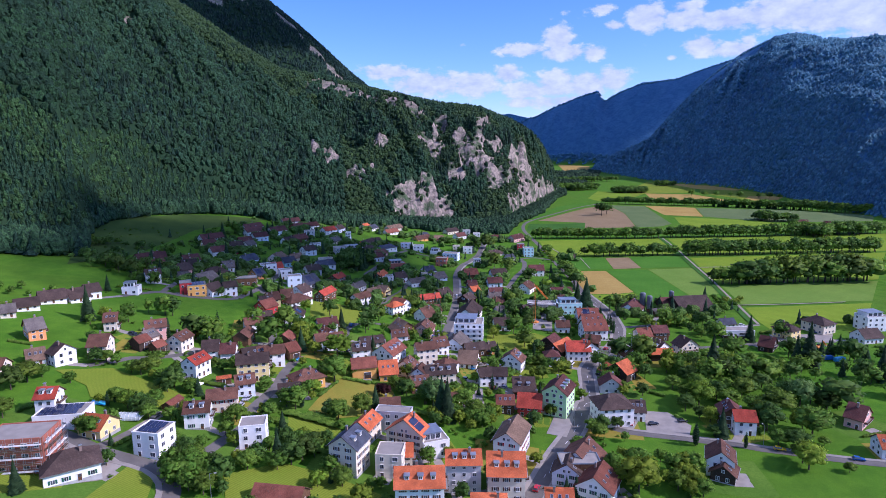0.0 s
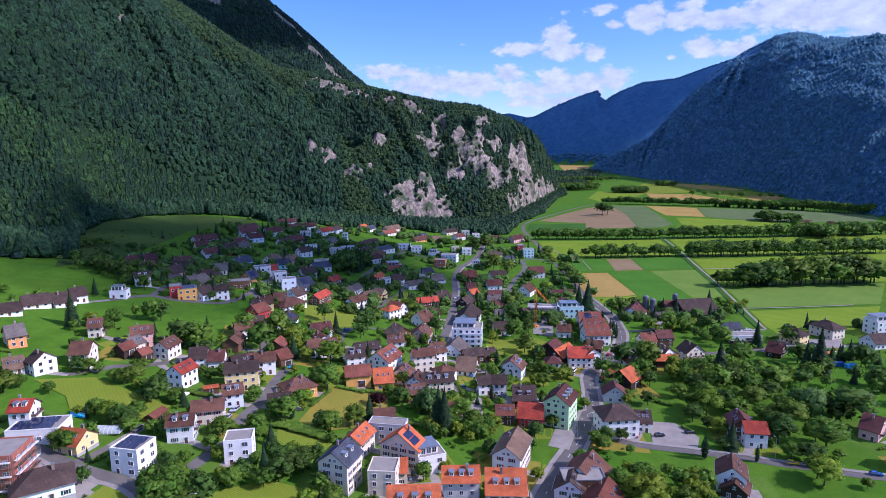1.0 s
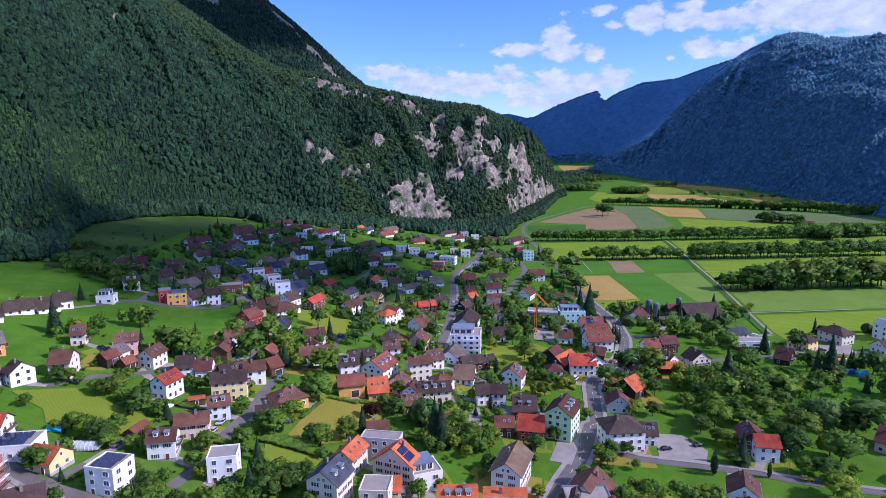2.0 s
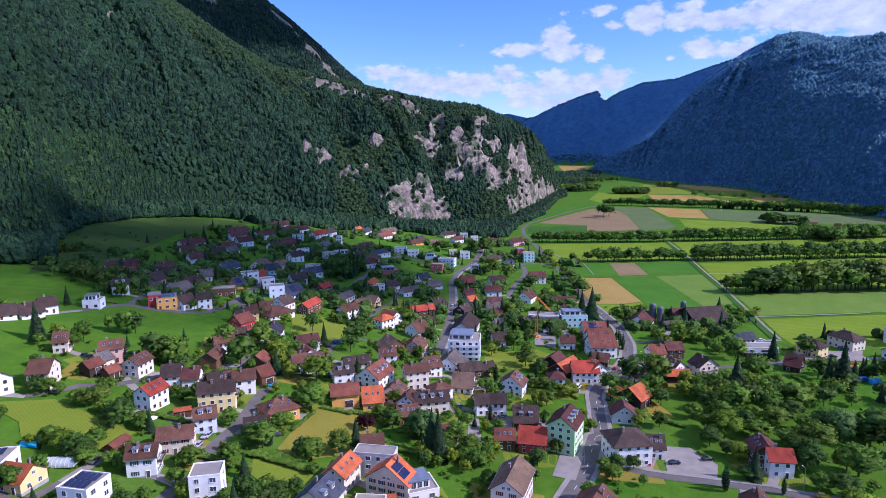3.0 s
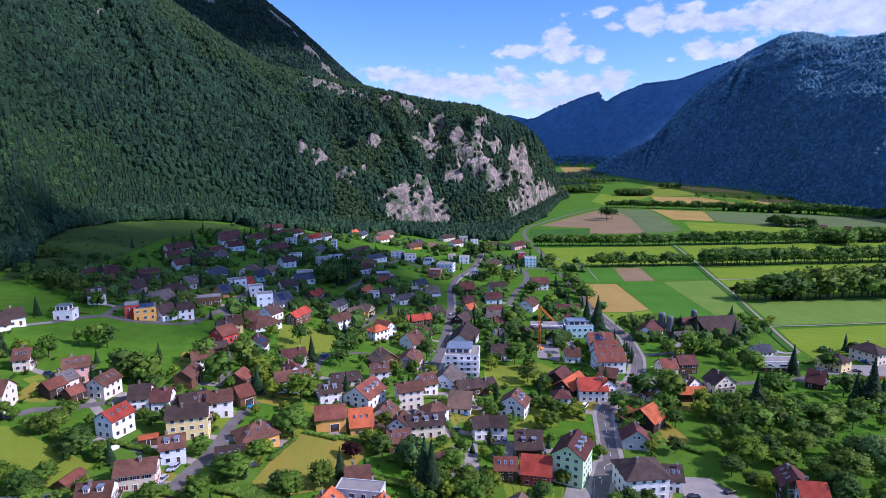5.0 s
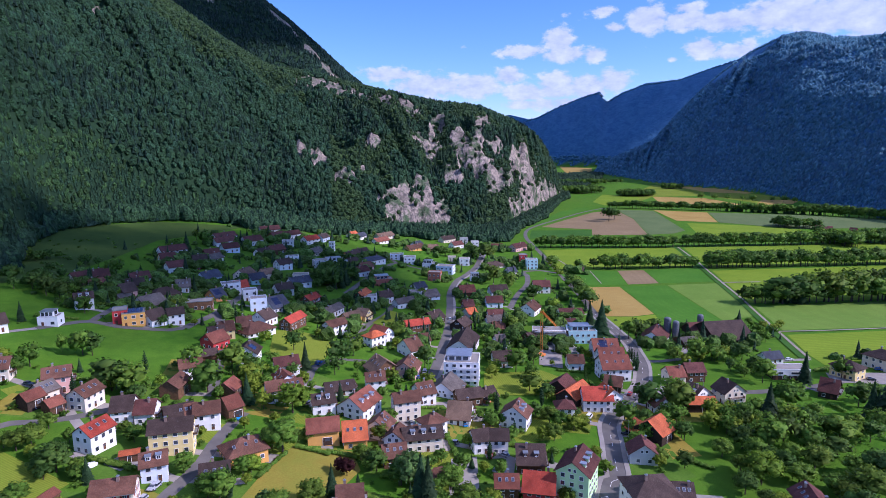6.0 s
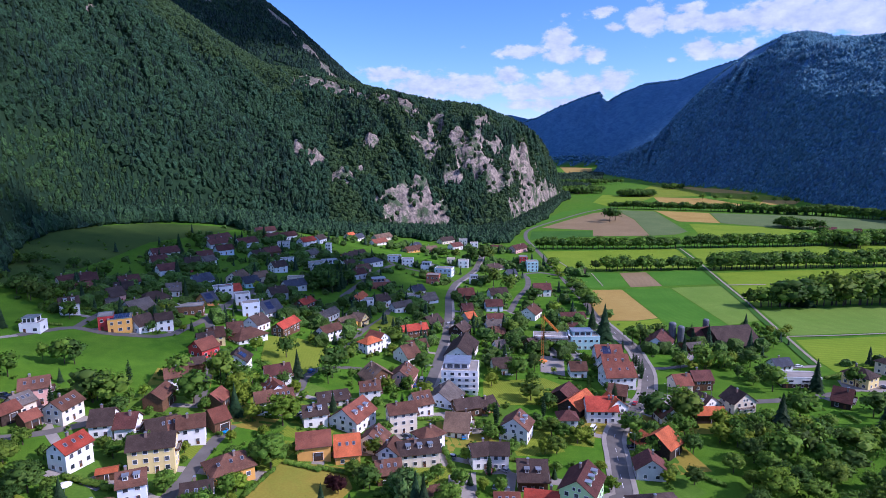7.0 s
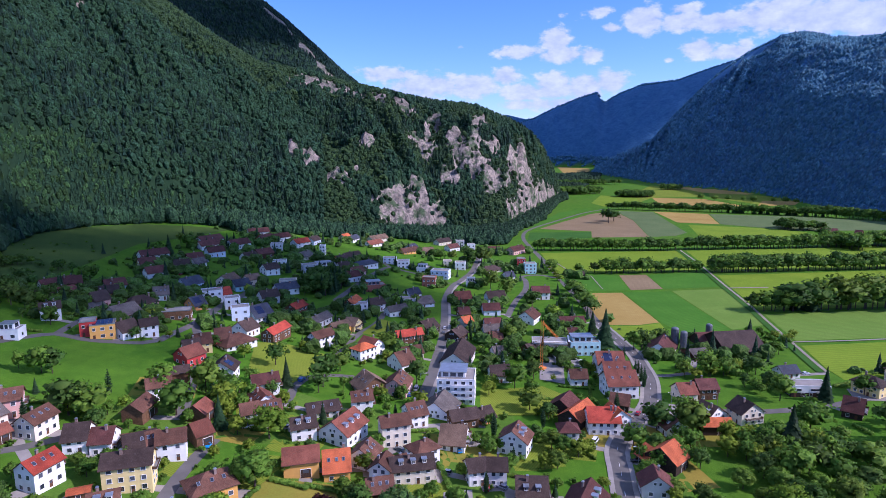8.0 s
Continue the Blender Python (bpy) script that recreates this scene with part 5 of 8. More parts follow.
def tree_meshes(kind, variant, fine):
    """Trunk and crown of a tree one unit... ten metres tall, later scaled."""
    rng = np.random.RandomState(variant * 17 + {"broad": 1, "light": 2, "dark": 3, "spruce": 4, "column": 5, "bush": 6, "copper": 7, "silver": 8}[kind])
    H = 10.0
    v, f = [], []
    if kind in ("spruce", "column"):
        tiers = 15 if kind == "spruce" else 10
        for k in range(tiers):
            s = k / (tiers - 1)
            zc = H * (0.08 + 0.88 * s)
            r = H * (0.24 * (1 - s) + 0.015) if kind == "spruce" else H * (0.13 * math.sin(math.pi * min(1, 0.22 + 0.80 * s)) + 0.02)
            n = int((16 if fine else 9) * (1 - 0.55 * s)) + 4
            for i in range(n):
                q = 2 * math.pi * (i + rng.uniform(-.3, .3)) / n + k
                rr, droop = r * rng.uniform(0.75, 1.12), (0.10 if kind == "spruce" else -0.12) * H * rng.uniform(.6, 1.2)
                c, s_ = math.cos(q), math.sin(q)
                wdt = r * 0.34 + 0.12
                b = len(v)
                v += [(c * .05, s_ * .05, zc + H * .05), (c * rr * .6 - s_ * wdt, s_ * rr * .6 + c * wdt, zc - droop * .3), (c * rr, s_ * rr, zc - droop * .8), (c * rr * .6 + s_ * wdt, s_ * rr * .6 - c * wdt, zc - droop * .3)]
                f.append((b, b + 1, b + 2, b + 3))
        b = len(v)
        top = [(math.cos(q) * H * (0.13 if kind == "spruce" else 0.09), math.sin(q) * H * (0.13 if kind == "spruce" else 0.09), H * 0.08) for q in np.linspace(0, 6.28, 7)[:-1]]
        v += top + [(0, 0, H * 0.97)]
        f += [(b + i, b + (i + 1) % 6, b + 6) for i in range(6)]
        trunk = trunk_mesh(H * 0.5, 0.2, 0, rng)
    else:
        bush = kind == "bush"
        blobs = []
        n = 5 if bush else (23 if fine else 13) + variant
        for k in range(n):
            # lumps spread evenly over the crown, each a little out of line
            q, w = 2.4 * k + rng.uniform(-.5, .5), 1 - 1.72 * (k + 0.5) / n + rng.uniform(-.12, .12)
            ring = math.sqrt(max(0.05, 1 - w * w))
            out = H * rng.uniform(0.21, 0.31) * (1.25 if bush else 1)
            blobs.append((math.cos(q) * ring * out * 1.1, math.sin(q) * ring * out * 1.1, H * (0.36 if bush else 0.55) + w * out * (0.7 if bush else 1.0), H * (rng.uniform(0.10, 0.165) if fine and not bush else rng.uniform(0.14, 0.2))))
        blobs.append((0, 0, H * (0.36 if bush else 0.56), H * 0.3))
        for b in blobs:
            lump(v, f, rng, b[:3], b[3] * 0.84) if fine or b[3] > H * 0.17 or bush else None
        cv, cf = leaf_cards(rng, blobs, (360 if fine == 2 else 950 if fine else 210) if not bush else (240 if fine else 90), 0.44 if fine == 2 else 0.30 if fine else 0.56)
        k = len(v)
        v, f = v + cv, f + [tuple(i + k for i in q) for q in cf]
        trunk = trunk_mesh(H * 0.7, 0.24, 5 if fine else 2, rng, 6 if fine else 4) if not bush else trunk_mesh(H * 0.4, 0.12, 2, rng, 3)
    mat = LEAF[{"broad": "mid", "bush": "mid", "column": "spruce"}.get(kind, kind)]
    crown = soup("crown", v, f, [mat])
    if kind not in ("spruce", "column"):
        rounded(crown, leaf_normals(v, blobs, H))
    return trunk, crown


TREE_WORDS = {"broad": "full green broadleaf tree with a rounded crown", "light": "light green leafy tree with a loose crown", "dark": "dark green dense broadleaf tree", "spruce": "tall dark green spruce with drooping branches",
              "column": "slim dark green columnar conifer", "bush": "low rounded green garden shrub", "copper": "copper-leaved tree with a dark red crown", "silver": "silvery green willow-like tree"}
PLANTED = []


def tree(kind, x, y, height, wide=1.0, fine=None, seed=0):
    """One tree on the ground at (x, y)."""
    rng = random.Random(int(x * 13 + y * 7) + seed)
    fine = math.hypot(x, y - CENTRE_Y) < 270 if fine is None else fine
    variant = rng.randint(0, 3)
    s = height / 10.0
    m = pose(x, y, float(ground(x, y)) - 0.05, 0, 0, rng.uniform(0, 360)) @ Matrix.Diagonal((s * wide, s * wide, s, 1))
    key = (kind, variant, fine)
    PLANTED.append((x, y))
    if key in TREES:
        return copy_thing(TREES[key], m)
    trunk, crown = tree_meshes(kind, variant, fine)
    name = "shrub" if kind == "bush" else "tree"
    ob = tagged(new(name), TREE_WORDS[kind], name, "village shrubs" if kind == "bush" else "village trees")
    ob.matrix_basis = m
    link_mesh("trunk", trunk, ob)
    link_mesh("crown", crown, ob)
    TREES[key] = ob
    ob.matrix_basis = m
    return ob


WOODS = {}


def joined_tree(kind, x, y, height, wide=1.0):
    """Adds a tree to the woods that are kept as one mesh."""
    rng = random.Random(int(x * 13 + y * 7))
    variant = rng.randint(0, 3)
    detail = 2 if math.hypot(x, y - CENTRE_Y) < 290 and height > 4 else 0
    trunk, crown = shared(MESHES, ("wood", kind, variant, detail), lambda: tree_meshes(kind, variant, detail))
    s, q = height / 10.0, rng.uniform(0, 6.28)
    for name, me in (("trunk", trunk), ("crown", crown)):
        key = (name, me.materials[0].name)
        v, f, mat, nrm = WOODS.setdefault(key, ([], [], me.materials[0], []))
        k = len(v)
        co = np.empty(len(me.vertices) * 3)
        me.vertices.foreach_get("co", co)
        co = co.reshape(-1, 3)
        c, n = math.cos(q) * s * wide, math.sin(q) * s * wide
        w = np.stack([co[:, 0] * c - co[:, 1] * n + x, co[:, 0] * n + co[:, 1] * c + y, co[:, 2] * s + float(ground(x, y)) - 0.05], 1)
        v.extend(w.tolist())
        if me.name in NORMALS:
            o = NORMALS[me.name]
            nrm.extend(np.stack([o[:, 0] * math.cos(q) - o[:, 1] * math.sin(q), o[:, 0] * math.sin(q) + o[:, 1] * math.cos(q), o[:, 2]], 1).tolist())
        f.extend(tuple(i + k for i in p.vertices) for p in me.polygons)


def close_woods():
    """One object for all the trees and shrubs that cannot be told apart singly."""
    base = tagged(new("woods"), "hedgerow trees, orchard trees and garden shrubs in full leaf", "woods", kind="stuff")
    for (name, mat_name), (v, f, mat, nrm) in WOODS.items():
        me = soup(name, v, f, [mat])
        link_mesh(name, rounded(me, nrm) if len(nrm) == len(v) else me, base)


def tree_row(x0, y0, x1, y1, count, height, kinds, seed, single=False):
    rng = random.Random(seed)
    plant = tree if single else joined_tree
    for i in range(count):
        s = (i + rng.uniform(-0.3, 0.3)) / max(1, count - 1)
        plant(rng.choice(kinds), x0 + (x1 - x0) * s + rng.uniform(-2, 2), y0 + (y1 - y0) * s + rng.uniform(-2, 2), height * rng.uniform(0.75, 1.2), rng.uniform(1.0, 1.35))


def on_plot(x, y):
    """Whether a spot lies on one of the mown or sown plots."""
    for c in PLOTS:
        inside = False
        for (xa, ya), (xb, yb) in zip(c, c[1:] + c[:1]):
            if (ya > y) != (yb > y) and x < xa + (y - ya) / (yb - ya) * (xb - xa):
                inside = not inside
        if inside:
            return True
    return False


def grove(x, y, rx, ry, count, height, kinds, seed, turn=0.0):
    rng = random.Random(seed)
    for _ in range(count):
        q, u = rng.uniform(0, 6.28), math.sqrt(rng.random())
        a, b = math.cos(q) * u * rx, math.sin(q) * u * ry
        c, s = math.cos(radians(turn)), math.sin(radians(turn))
        px, py = x + a * c - b * s, y + a * s + b * c
        if py < 420 and on_plot(px, py):
            continue
        joined_tree(rng.choice(kinds), px, py, height * rng.uniform(0.7, 1.25), rng.uniform(0.9, 1.2))


def free(x, y, gap):
    """Whether a spot is clear of houses and roads."""
    if any((x - a) ** 2 + (y - b) ** 2 < (r * 0.8 + gap) ** 2 for a, b, r in PLACED):
        return False
    return all(np.min(np.hypot(line[:, 0] - x, line[:, 1] - y)) > w + gap * 0.6 for line, w in ROADS)


def hedge(x0, y0, x1, y1, high=1.6, wide=1.2):
    """A clipped hedge along a line, lumpy on top."""
    rng = np.random.RandomState(int(abs(x0 * 7 + y0)) % 9999)
    n = max(2, int(math.hypot(x1 - x0, y1 - y0) / 0.9))
    v, f = [], []
    for i in range(n + 1):
        s = i / n
        px, py = x0 + (x1 - x0) * s, y0 + (y1 - y0) * s
        lump(v, f, rng, (px + rng.uniform(-.15, .15), py + rng.uniform(-.15, .15), float(ground(px, py)) + high * 0.5), high * rng.uniform(0.55, 0.68), wide / high)
    blobs = [(x0 + (x1 - x0) * s, y0 + (y1 - y0) * s, float(ground(x0 + (x1 - x0) * s, y0 + (y1 - y0) * s)) + high * .55, high * .5) for s in np.linspace(0, 1, n + 1)]
    cv, cf = leaf_cards(rng, blobs, n * 14, 0.22)
    k = len(v)
    v, f = v + cv, f + [tuple(i + k for i in q) for q in cf]
    return tagged(new("hedge", soup("hedge", v, f, [LEAF["mid"]])), "dense clipped green garden hedge", "hedge", "garden hedges")


# ---- cars ----
PAINTS = {"white": (0.75, 0.75, 0.74), "black": (0.012, 0.012, 0.014), "red": (0.45, 0.02, 0.025), "blue": (0.02, 0.09, 0.30), "silver": (0.42, 0.43, 0.45), "yellow": (0.75, 0.50, 0.02), "azure": (0.02, 0.28, 0.62), "grey": (0.13, 0.135, 0.14)}
CARS = {}
TYRE = plain("tyre_rubber", (0.018, 0.018, 0.018), 0.8)


def car_parts(color, van):
    L, W, H = (4.9, 1.95, 2.1) if van else (4.3, 1.78, 1.46)
    paint = plain(f"{color}_car_paint", PAINTS[color], 0.95, rough=0.25, vary=0.0)
    base = new("van" if van else "car")
    shape = [(-L / 2, .35), (-L / 2, .85), (-L / 2 + .1, H * .62), (L / 2 - (1.0 if van else 1.5), H * .64), (L / 2 - .08, .78), (L / 2, .40)]
    bm = bmesh.new()
    sides = [[bm.verts.new((px, s * W / 2, pz)) for px, pz in shape] for s in (-1, 1)]
    bm.faces.new(sides[0])
    bm.faces.new(list(reversed(sides[1])))
    for i in range(len(shape)):
        j = (i + 1) % len(shape)
        bm.faces.new((sides[0][j], sides[0][i], sides[1][i], sides[1][j]))
    bmesh.ops.recalc_face_normals(bm, faces=bm.faces[:])
    bmesh.ops.bevel(bm, geom=bm.edges[:], offset=0.07, segments=2, affect="EDGES")
    part("body", bm, paint, base)
    cab = [(-L / 2 + .12, H * .6), (-L / 2 + (.2 if van else .55), H - .06), (L / 2 - (1.5 if van else 2.0), H - .06), (L / 2 - (1.0 if van else 1.35), H * .6)]
    bm = bmesh.new()
    low, sides = W / 2 - .06, []
    for s in (-1, 1):
        sides.append([bm.verts.new((px, s * (low if k in (0, 3) else low - .16), pz)) for k, (px, pz) in enumerate(cab)])
    bm.faces.new(sides[0])
    bm.faces.new(list(reversed(sides[1])))
    for i in range(4):
        j = (i + 1) % 4
        bm.faces.new((sides[0][j], sides[0][i], sides[1][i], sides[1][j]))
    bmesh.ops.recalc_face_normals(bm, faces=bm.faces[:])
    part("cabin_glass", bm, GLASS, base)
    bm = bmesh.new()
    add_box(bm, (cab[1][0] + cab[2][0]) / 2, 0, H - .03, cab[2][0] - cab[1][0] + .1, W - .42, 0.07)
    part("roof_panel", bm, paint, base)
    for s in (-1, 1):
        bm = bmesh.new()
        add_box(bm, L / 2 - .06, s * W * .36, .68, .1, .34, .16)
        part("headlight", bm, GLASS, base)
        for px in (-L * .31, L * .31):
            bm = bmesh.new()
            bmesh.ops.create_cone(bm, cap_ends=True, segments=14, radius1=.33, radius2=.33, depth=.24, matrix=pose(px, s * (W / 2 - .1), .33, 90, 0, 0))
            wheel = part("wheel", bm, TYRE, base)
            bm = bmesh.new()
            bmesh.ops.create_cone(bm, cap_ends=True, segments=10, radius1=.19, radius2=.19, depth=.27, matrix=pose(px, s * (W / 2 - .1), .33, 90, 0, 0))
            part("rim", bm, METAL, wheel)
    return tagged(base, f"parked {color} {'delivery van' if van else 'passenger car'} beside the road", "van" if van else "car", "parked cars")


def car(x, y, turn, color, van=False):
    m = pose(x, y, float(ground(x, y)) + 0.11, 0, 0, turn)
    if (color, van) in CARS:
        return copy_thing(CARS[color, van], m)
    CARS[color, van] = ob = car_parts(color, van)
    ob.matrix_basis = m
    return ob

# ---- roads, fields and tracks ----
road([(15.2, 163.6), (21.5, 179.8), (30.1, 199.0), (40.1, 219.8), (51.1, 240.4), (60.6, 265.1), (63.3, 266.6), (66.3, 282.2), (69.0, 295.6), (71.3, 308.3), (76.6, 319.8), (84.5, 331.7), (92.1, 341.5), (100.1, 355.5), (105.8, 370.9), (110.8, 387.9), (113.7, 408.0), (116.0, 427.6), (115.0, 446.3), (113.8, 469.3), (111.7, 495.6)], 7.0, "rl", True)
road([(111.7, 495.6), (113.6, 546.2), (113.3, 599.3), (113.8, 652.6), (113.7, 717.1), (113.2, 766.6), (112.6, 819.2), (113.5, 879.8), (123.8, 943.6), (145.8, 995.5), (197.8, 1084.2), (263.3, 1190.4), (321.2, 1261.7)], 6.0, "", False)
road([(-4.7, 353.0), (-1.0, 382.3), (1.7, 413.9), (5.0, 450.5), (6.9, 502.7), (7.7, 551.1), (13.9, 598.2), (22.0, 623.1), (33.0, 660.7), (38.6, 692.6), (45.6, 741.4), (50.4, 785.8)], 6.0, "r", False)
road([(-70.3, 508.8), (-64.8, 545.0), (-58.5, 589.8), (-51.2, 625.6), (-43.0, 649.6), (-28.3, 640.8), (-5.8, 628.7), (11.7, 608.3)], 5.0, "", False)
road([(-43.0, 649.6), (-54.2, 672.8), (-68.0, 683.5)], 4.5, "", False)
road([(51.6, 510.7), (63.1, 555.0), (76.0, 593.8), (81.0, 629.3), (79.7, 646.4), (96.7, 653.8), (111.3, 640.8)], 5.5, "", False)
road([(-194.3, 352.1), (-187.6, 364.4), (-180.0, 373.0), (-165.4, 370.7), (-153.3, 372.9), (-141.7, 376.6), (-136.2, 384.2), (-135.6, 393.7), (-132.7, 415.3), (-132.7, 437.8), (-131.7, 466.2), (-129.4, 480.9), (-128.2, 497.4), (-131.9, 526.8)], 5.5, "", False)
road([(-180.0, 373.0), (-181.8, 386.5), (-182.5, 397.4)], 4.5, "", False)
road([(-132.2, 418.0), (-109.5, 368.8), (-105.9, 352.7), (-98.8, 326.3), (-93.1, 305.0)], 5.0, "", False)
road([(-76.2, 293.3), (-77.6, 280.5), (-78.2, 266.3), (-77.7, 255.1), (-78.8, 243.4), (-80.9, 229.6), (-78.7, 217.5), (-85.3, 193.9)], 5.0, "", False)
road([(-156.0, 249.2), (-149.1, 256.4), (-144.9, 262.7), (-136.2, 266.6), (-129.7, 271.9), (-124.1, 278.1), (-118.8, 284.5)], 4.5, "", False)
road([(-145.0, 197.2), (-130.3, 192.4), (-119.4, 187.2), (-109.1, 184.5), (-97.3, 181.5), (-88.9, 174.6), (-84.7, 164.1), (-84.6, 153.4)], 6.0, "r", False)
road([(-119.4, 187.2), (-115.7, 193.7), (-113.6, 200.6)], 4.0, "", False)
road([(-64.3, 324.6), (-60.4, 334.0), (-61.0, 349.5), (-57.5, 361.7), (-50.0, 367.7), (-37.7, 370.0)], 4.5, "", False)
road([(-50.7, 387.6), (-49.9, 400.1), (-48.3, 415.0), (-45.2, 438.6), (-36.9, 468.6), (-33.5, 496.1), (-26.0, 511.8)], 4.5, "", False)
road([(66.6, 240.7), (71.5, 237.2), (79.3, 234.7), (91.2, 231.7), (102.7, 228.2), (110.8, 226.2), (119.6, 222.0), (130.5, 218.7), (139.8, 215.1), (150.4, 212.0), (161.4, 209.4)], 4.5, "l", False)
road([(98.0, 348.7), (107.2, 352.8), (121.0, 348.3), (134.4, 345.5), (148.6, 345.2), (163.7, 347.2), (185.9, 352.5), (208.4, 359.8), (232.4, 354.8)], 5.5, "", False)
road([(111.5, 392.2), (121.3, 392.0), (136.0, 396.0)], 4.5, "", False)
path([(282.3, 787.2), (270.0, 709.4), (259.7, 654.9), (248.1, 593.8), (238.2, 539.6), (228.7, 495.0), (219.2, 450.0), (211.1, 414.7), (206.6, 393.9)], 1.8, True)
path([(219.6, 448.6), (253.8, 450.3), (305.3, 455.7)], 1.8)
path([(248.1, 593.8), (282.6, 594.8)], 2.5)
path([(123.1, 727.5), (128.7, 676.3)], 1.3)
path([(144.6, 648.5), (141.5, 593.4)], 1.0)
field("tan", (117.1, 580.3), (154.0, 581.2), (154.2, 494.3), (137.2, 488.4), (112.3, 489.2))
field("lime", (112.3, 487.6), (136.7, 486.9), (154.1, 492.7), (151.3, 471.1), (129.5, 462.9), (112.3, 460.5))
field("green", (155.6, 583.4), (195.3, 584.1), (194.8, 475.7), (159.8, 467.9), (155.1, 494.3))
field("pale", (197.1, 586.4), (242.6, 591.6), (223.6, 487.1), (195.6, 475.7))
field("soil", (171.6, 650.2), (197.7, 651.9), (192.5, 593.7), (164.2, 590.1))
field("green", (113.2, 649.7), (170.5, 650.2), (163.2, 590.1), (116.0, 587.2))
field("green", (198.8, 651.8), (254.8, 661.2), (243.1, 598.9), (193.5, 593.7))
field("lime", (118.5, 774.7), (278.0, 783.1), (255.0, 670.4), (114.8, 658.5))
field("lime", (287.4, 782.5), (430.3, 792.0), (597.4, 810.0), (496.0, 677.9), (264.9, 657.7))
field("lime", (262.2, 646.0), (488.9, 668.6), (385.6, 534.0), (237.4, 522.5), (251.2, 593.7))
field("pale", (235.7, 511.7), (381.3, 528.4), (328.3, 459.3), (256.4, 454.4), (223.3, 451.3))
field("lime", (220.8, 441.6), (322.9, 452.2), (259.3, 369.6), (245.8, 390.5), (208.5, 383.1), (210.4, 400.5))
field("dark", (130.4, 943.2), (217.3, 943.9), (203.4, 885.5), (115.9, 863.7))
field("soil", (150.6, 981.3), (208.4, 1075.0), (276.5, 1179.1), (328.8, 1216.3), (318.2, 1074.8), (282.0, 891.7), (205.5, 890.9), (219.6, 950.1))
field("grey", (332.8, 1226.8), (393.8, 1200.0), (347.6, 928.9), (320.7, 900.7), (282.8, 891.6), (319.1, 1074.8))
field("tan", (398.3, 1210.2), (478.2, 1162.0), (433.8, 1018.5), (378.9, 1045.8))
field("grey", (480.2, 1161.9), (611.8, 1112.7), (722.1, 1019.8), (663.2, 939.1), (512.1, 936.6), (435.5, 1018.4))
field("lime", (383.5, 1014.7), (472.1, 972.5), (513.2, 924.0), (461.7, 874.7), (342.3, 865.9))
field("green", (118.8, 943.9), (156.4, 1046.7), (223.5, 1204.2), (308.2, 1286.6), (200.6, 1109.8), (148.8, 1009.6))
field("lime", (327.2, 1389.3), (400.7, 1593.6), (465.9, 1514.5), (435.9, 1407.1), (334.6, 1308.7))
field("mown", (431.5, 1393.0), (498.1, 1640.5), (649.9, 1959.8), (717.5, 1742.4), (628.8, 1531.0), (498.6, 1510.9))
field("tan", (498.6, 1510.9), (601.8, 1466.4), (610.8, 1295.0), (528.0, 1290.4), (465.2, 1375.5))
field("tan", (688.1, 2045.8), (761.6, 1808.8), (789.7, 1605.4), (723.1, 1556.2), (682.5, 1659.0))
field("mown", (688.3, 1637.7), (771.5, 1569.1), (783.2, 1415.7), (651.4, 1329.7), (634.8, 1512.8))
field("tan", (703.7, 1408.9), (773.1, 1386.9), (717.6, 1310.1), (632.9, 1292.9))
field("tan", (704.2, 3759.7), (818.6, 3427.8), (694.8, 2914.4), (556.9, 2817.8))
field("rough", (-259.9, 408.8), (-243.0, 462.9), (-244.1, 529.5), (-248.6, 596.8), (-228.9, 662.7), (-212.0, 735.1), (-287.1, 686.3), (-319.3, 623.5), (-338.3, 580.6), (-303.8, 497.9))
field("mown", (-93.9, 400.8), (-81.0, 406.0), (-56.8, 397.1), (-58.5, 363.6), (-65.9, 344.2), (-85.8, 362.7))
field("mown", (22.9, 369.4), (54.2, 376.8), (61.9, 366.6), (52.0, 341.9), (20.9, 339.2))
field("mown", (-43.4, 443.0), (-34.9, 478.7), (-25.3, 473.8), (-26.2, 439.0))
field("mown", (-164.3, 240.5), (-145.7, 249.6), (-108.2, 233.7), (-110.8, 224.1), (-127.4, 220.7), (-153.2, 234.1))
field("dry", (-59.8, 235.5), (-57.0, 254.6), (-51.9, 273.1), (-31.3, 273.6), (-26.6, 261.6), (-35.8, 237.0), (-53.6, 227.6))
field("mown", (-107.6, 158.9), (-104.4, 179.0), (-98.5, 177.8), (-93.8, 174.0), (-90.9, 162.7))
field("mown", (-75.4, 181.9), (-59.4, 193.1), (-43.5, 189.7), (-22.0, 180.3), (-43.4, 170.4), (-69.1, 166.2))
field("mown", (-152.7, 239.5), (-135.2, 240.6), (-111.0, 230.4), (-103.9, 220.6), (-121.4, 219.4), (-139.3, 221.3))
field("mown", (-66.2, 228.4), (-48.0, 226.3), (-42.3, 218.3), (-50.8, 207.2), (-63.4, 217.0))
patch("forecourt", [(84.9, 257.4), (95.0, 256.1), (97.6, 250.4), (100.4, 242.7), (95.4, 232.6), (79.5, 236.7)], PAVING, "grey paved yard beside the houses", 0.16)
patch("forecourt", [(93.1, 341.4), (100.1, 352.2), (109.4, 354.2), (115.9, 348.9), (108.8, 339.6), (99.4, 338.4)], PAVING, "pale concrete forecourt at the road junction", 0.16)
patch("forecourt", [(4.6, 276.1), (14.2, 279.1), (13.8, 255.9), (3.5, 251.6)], PAVING, "grey paved yard beside the houses", 0.16)
patch("forecourt", [(43.6, 250.8), (52.2, 249.2), (45.3, 232.0), (37.6, 234.8)], PAVING, "grey paved yard beside the houses", 0.16)
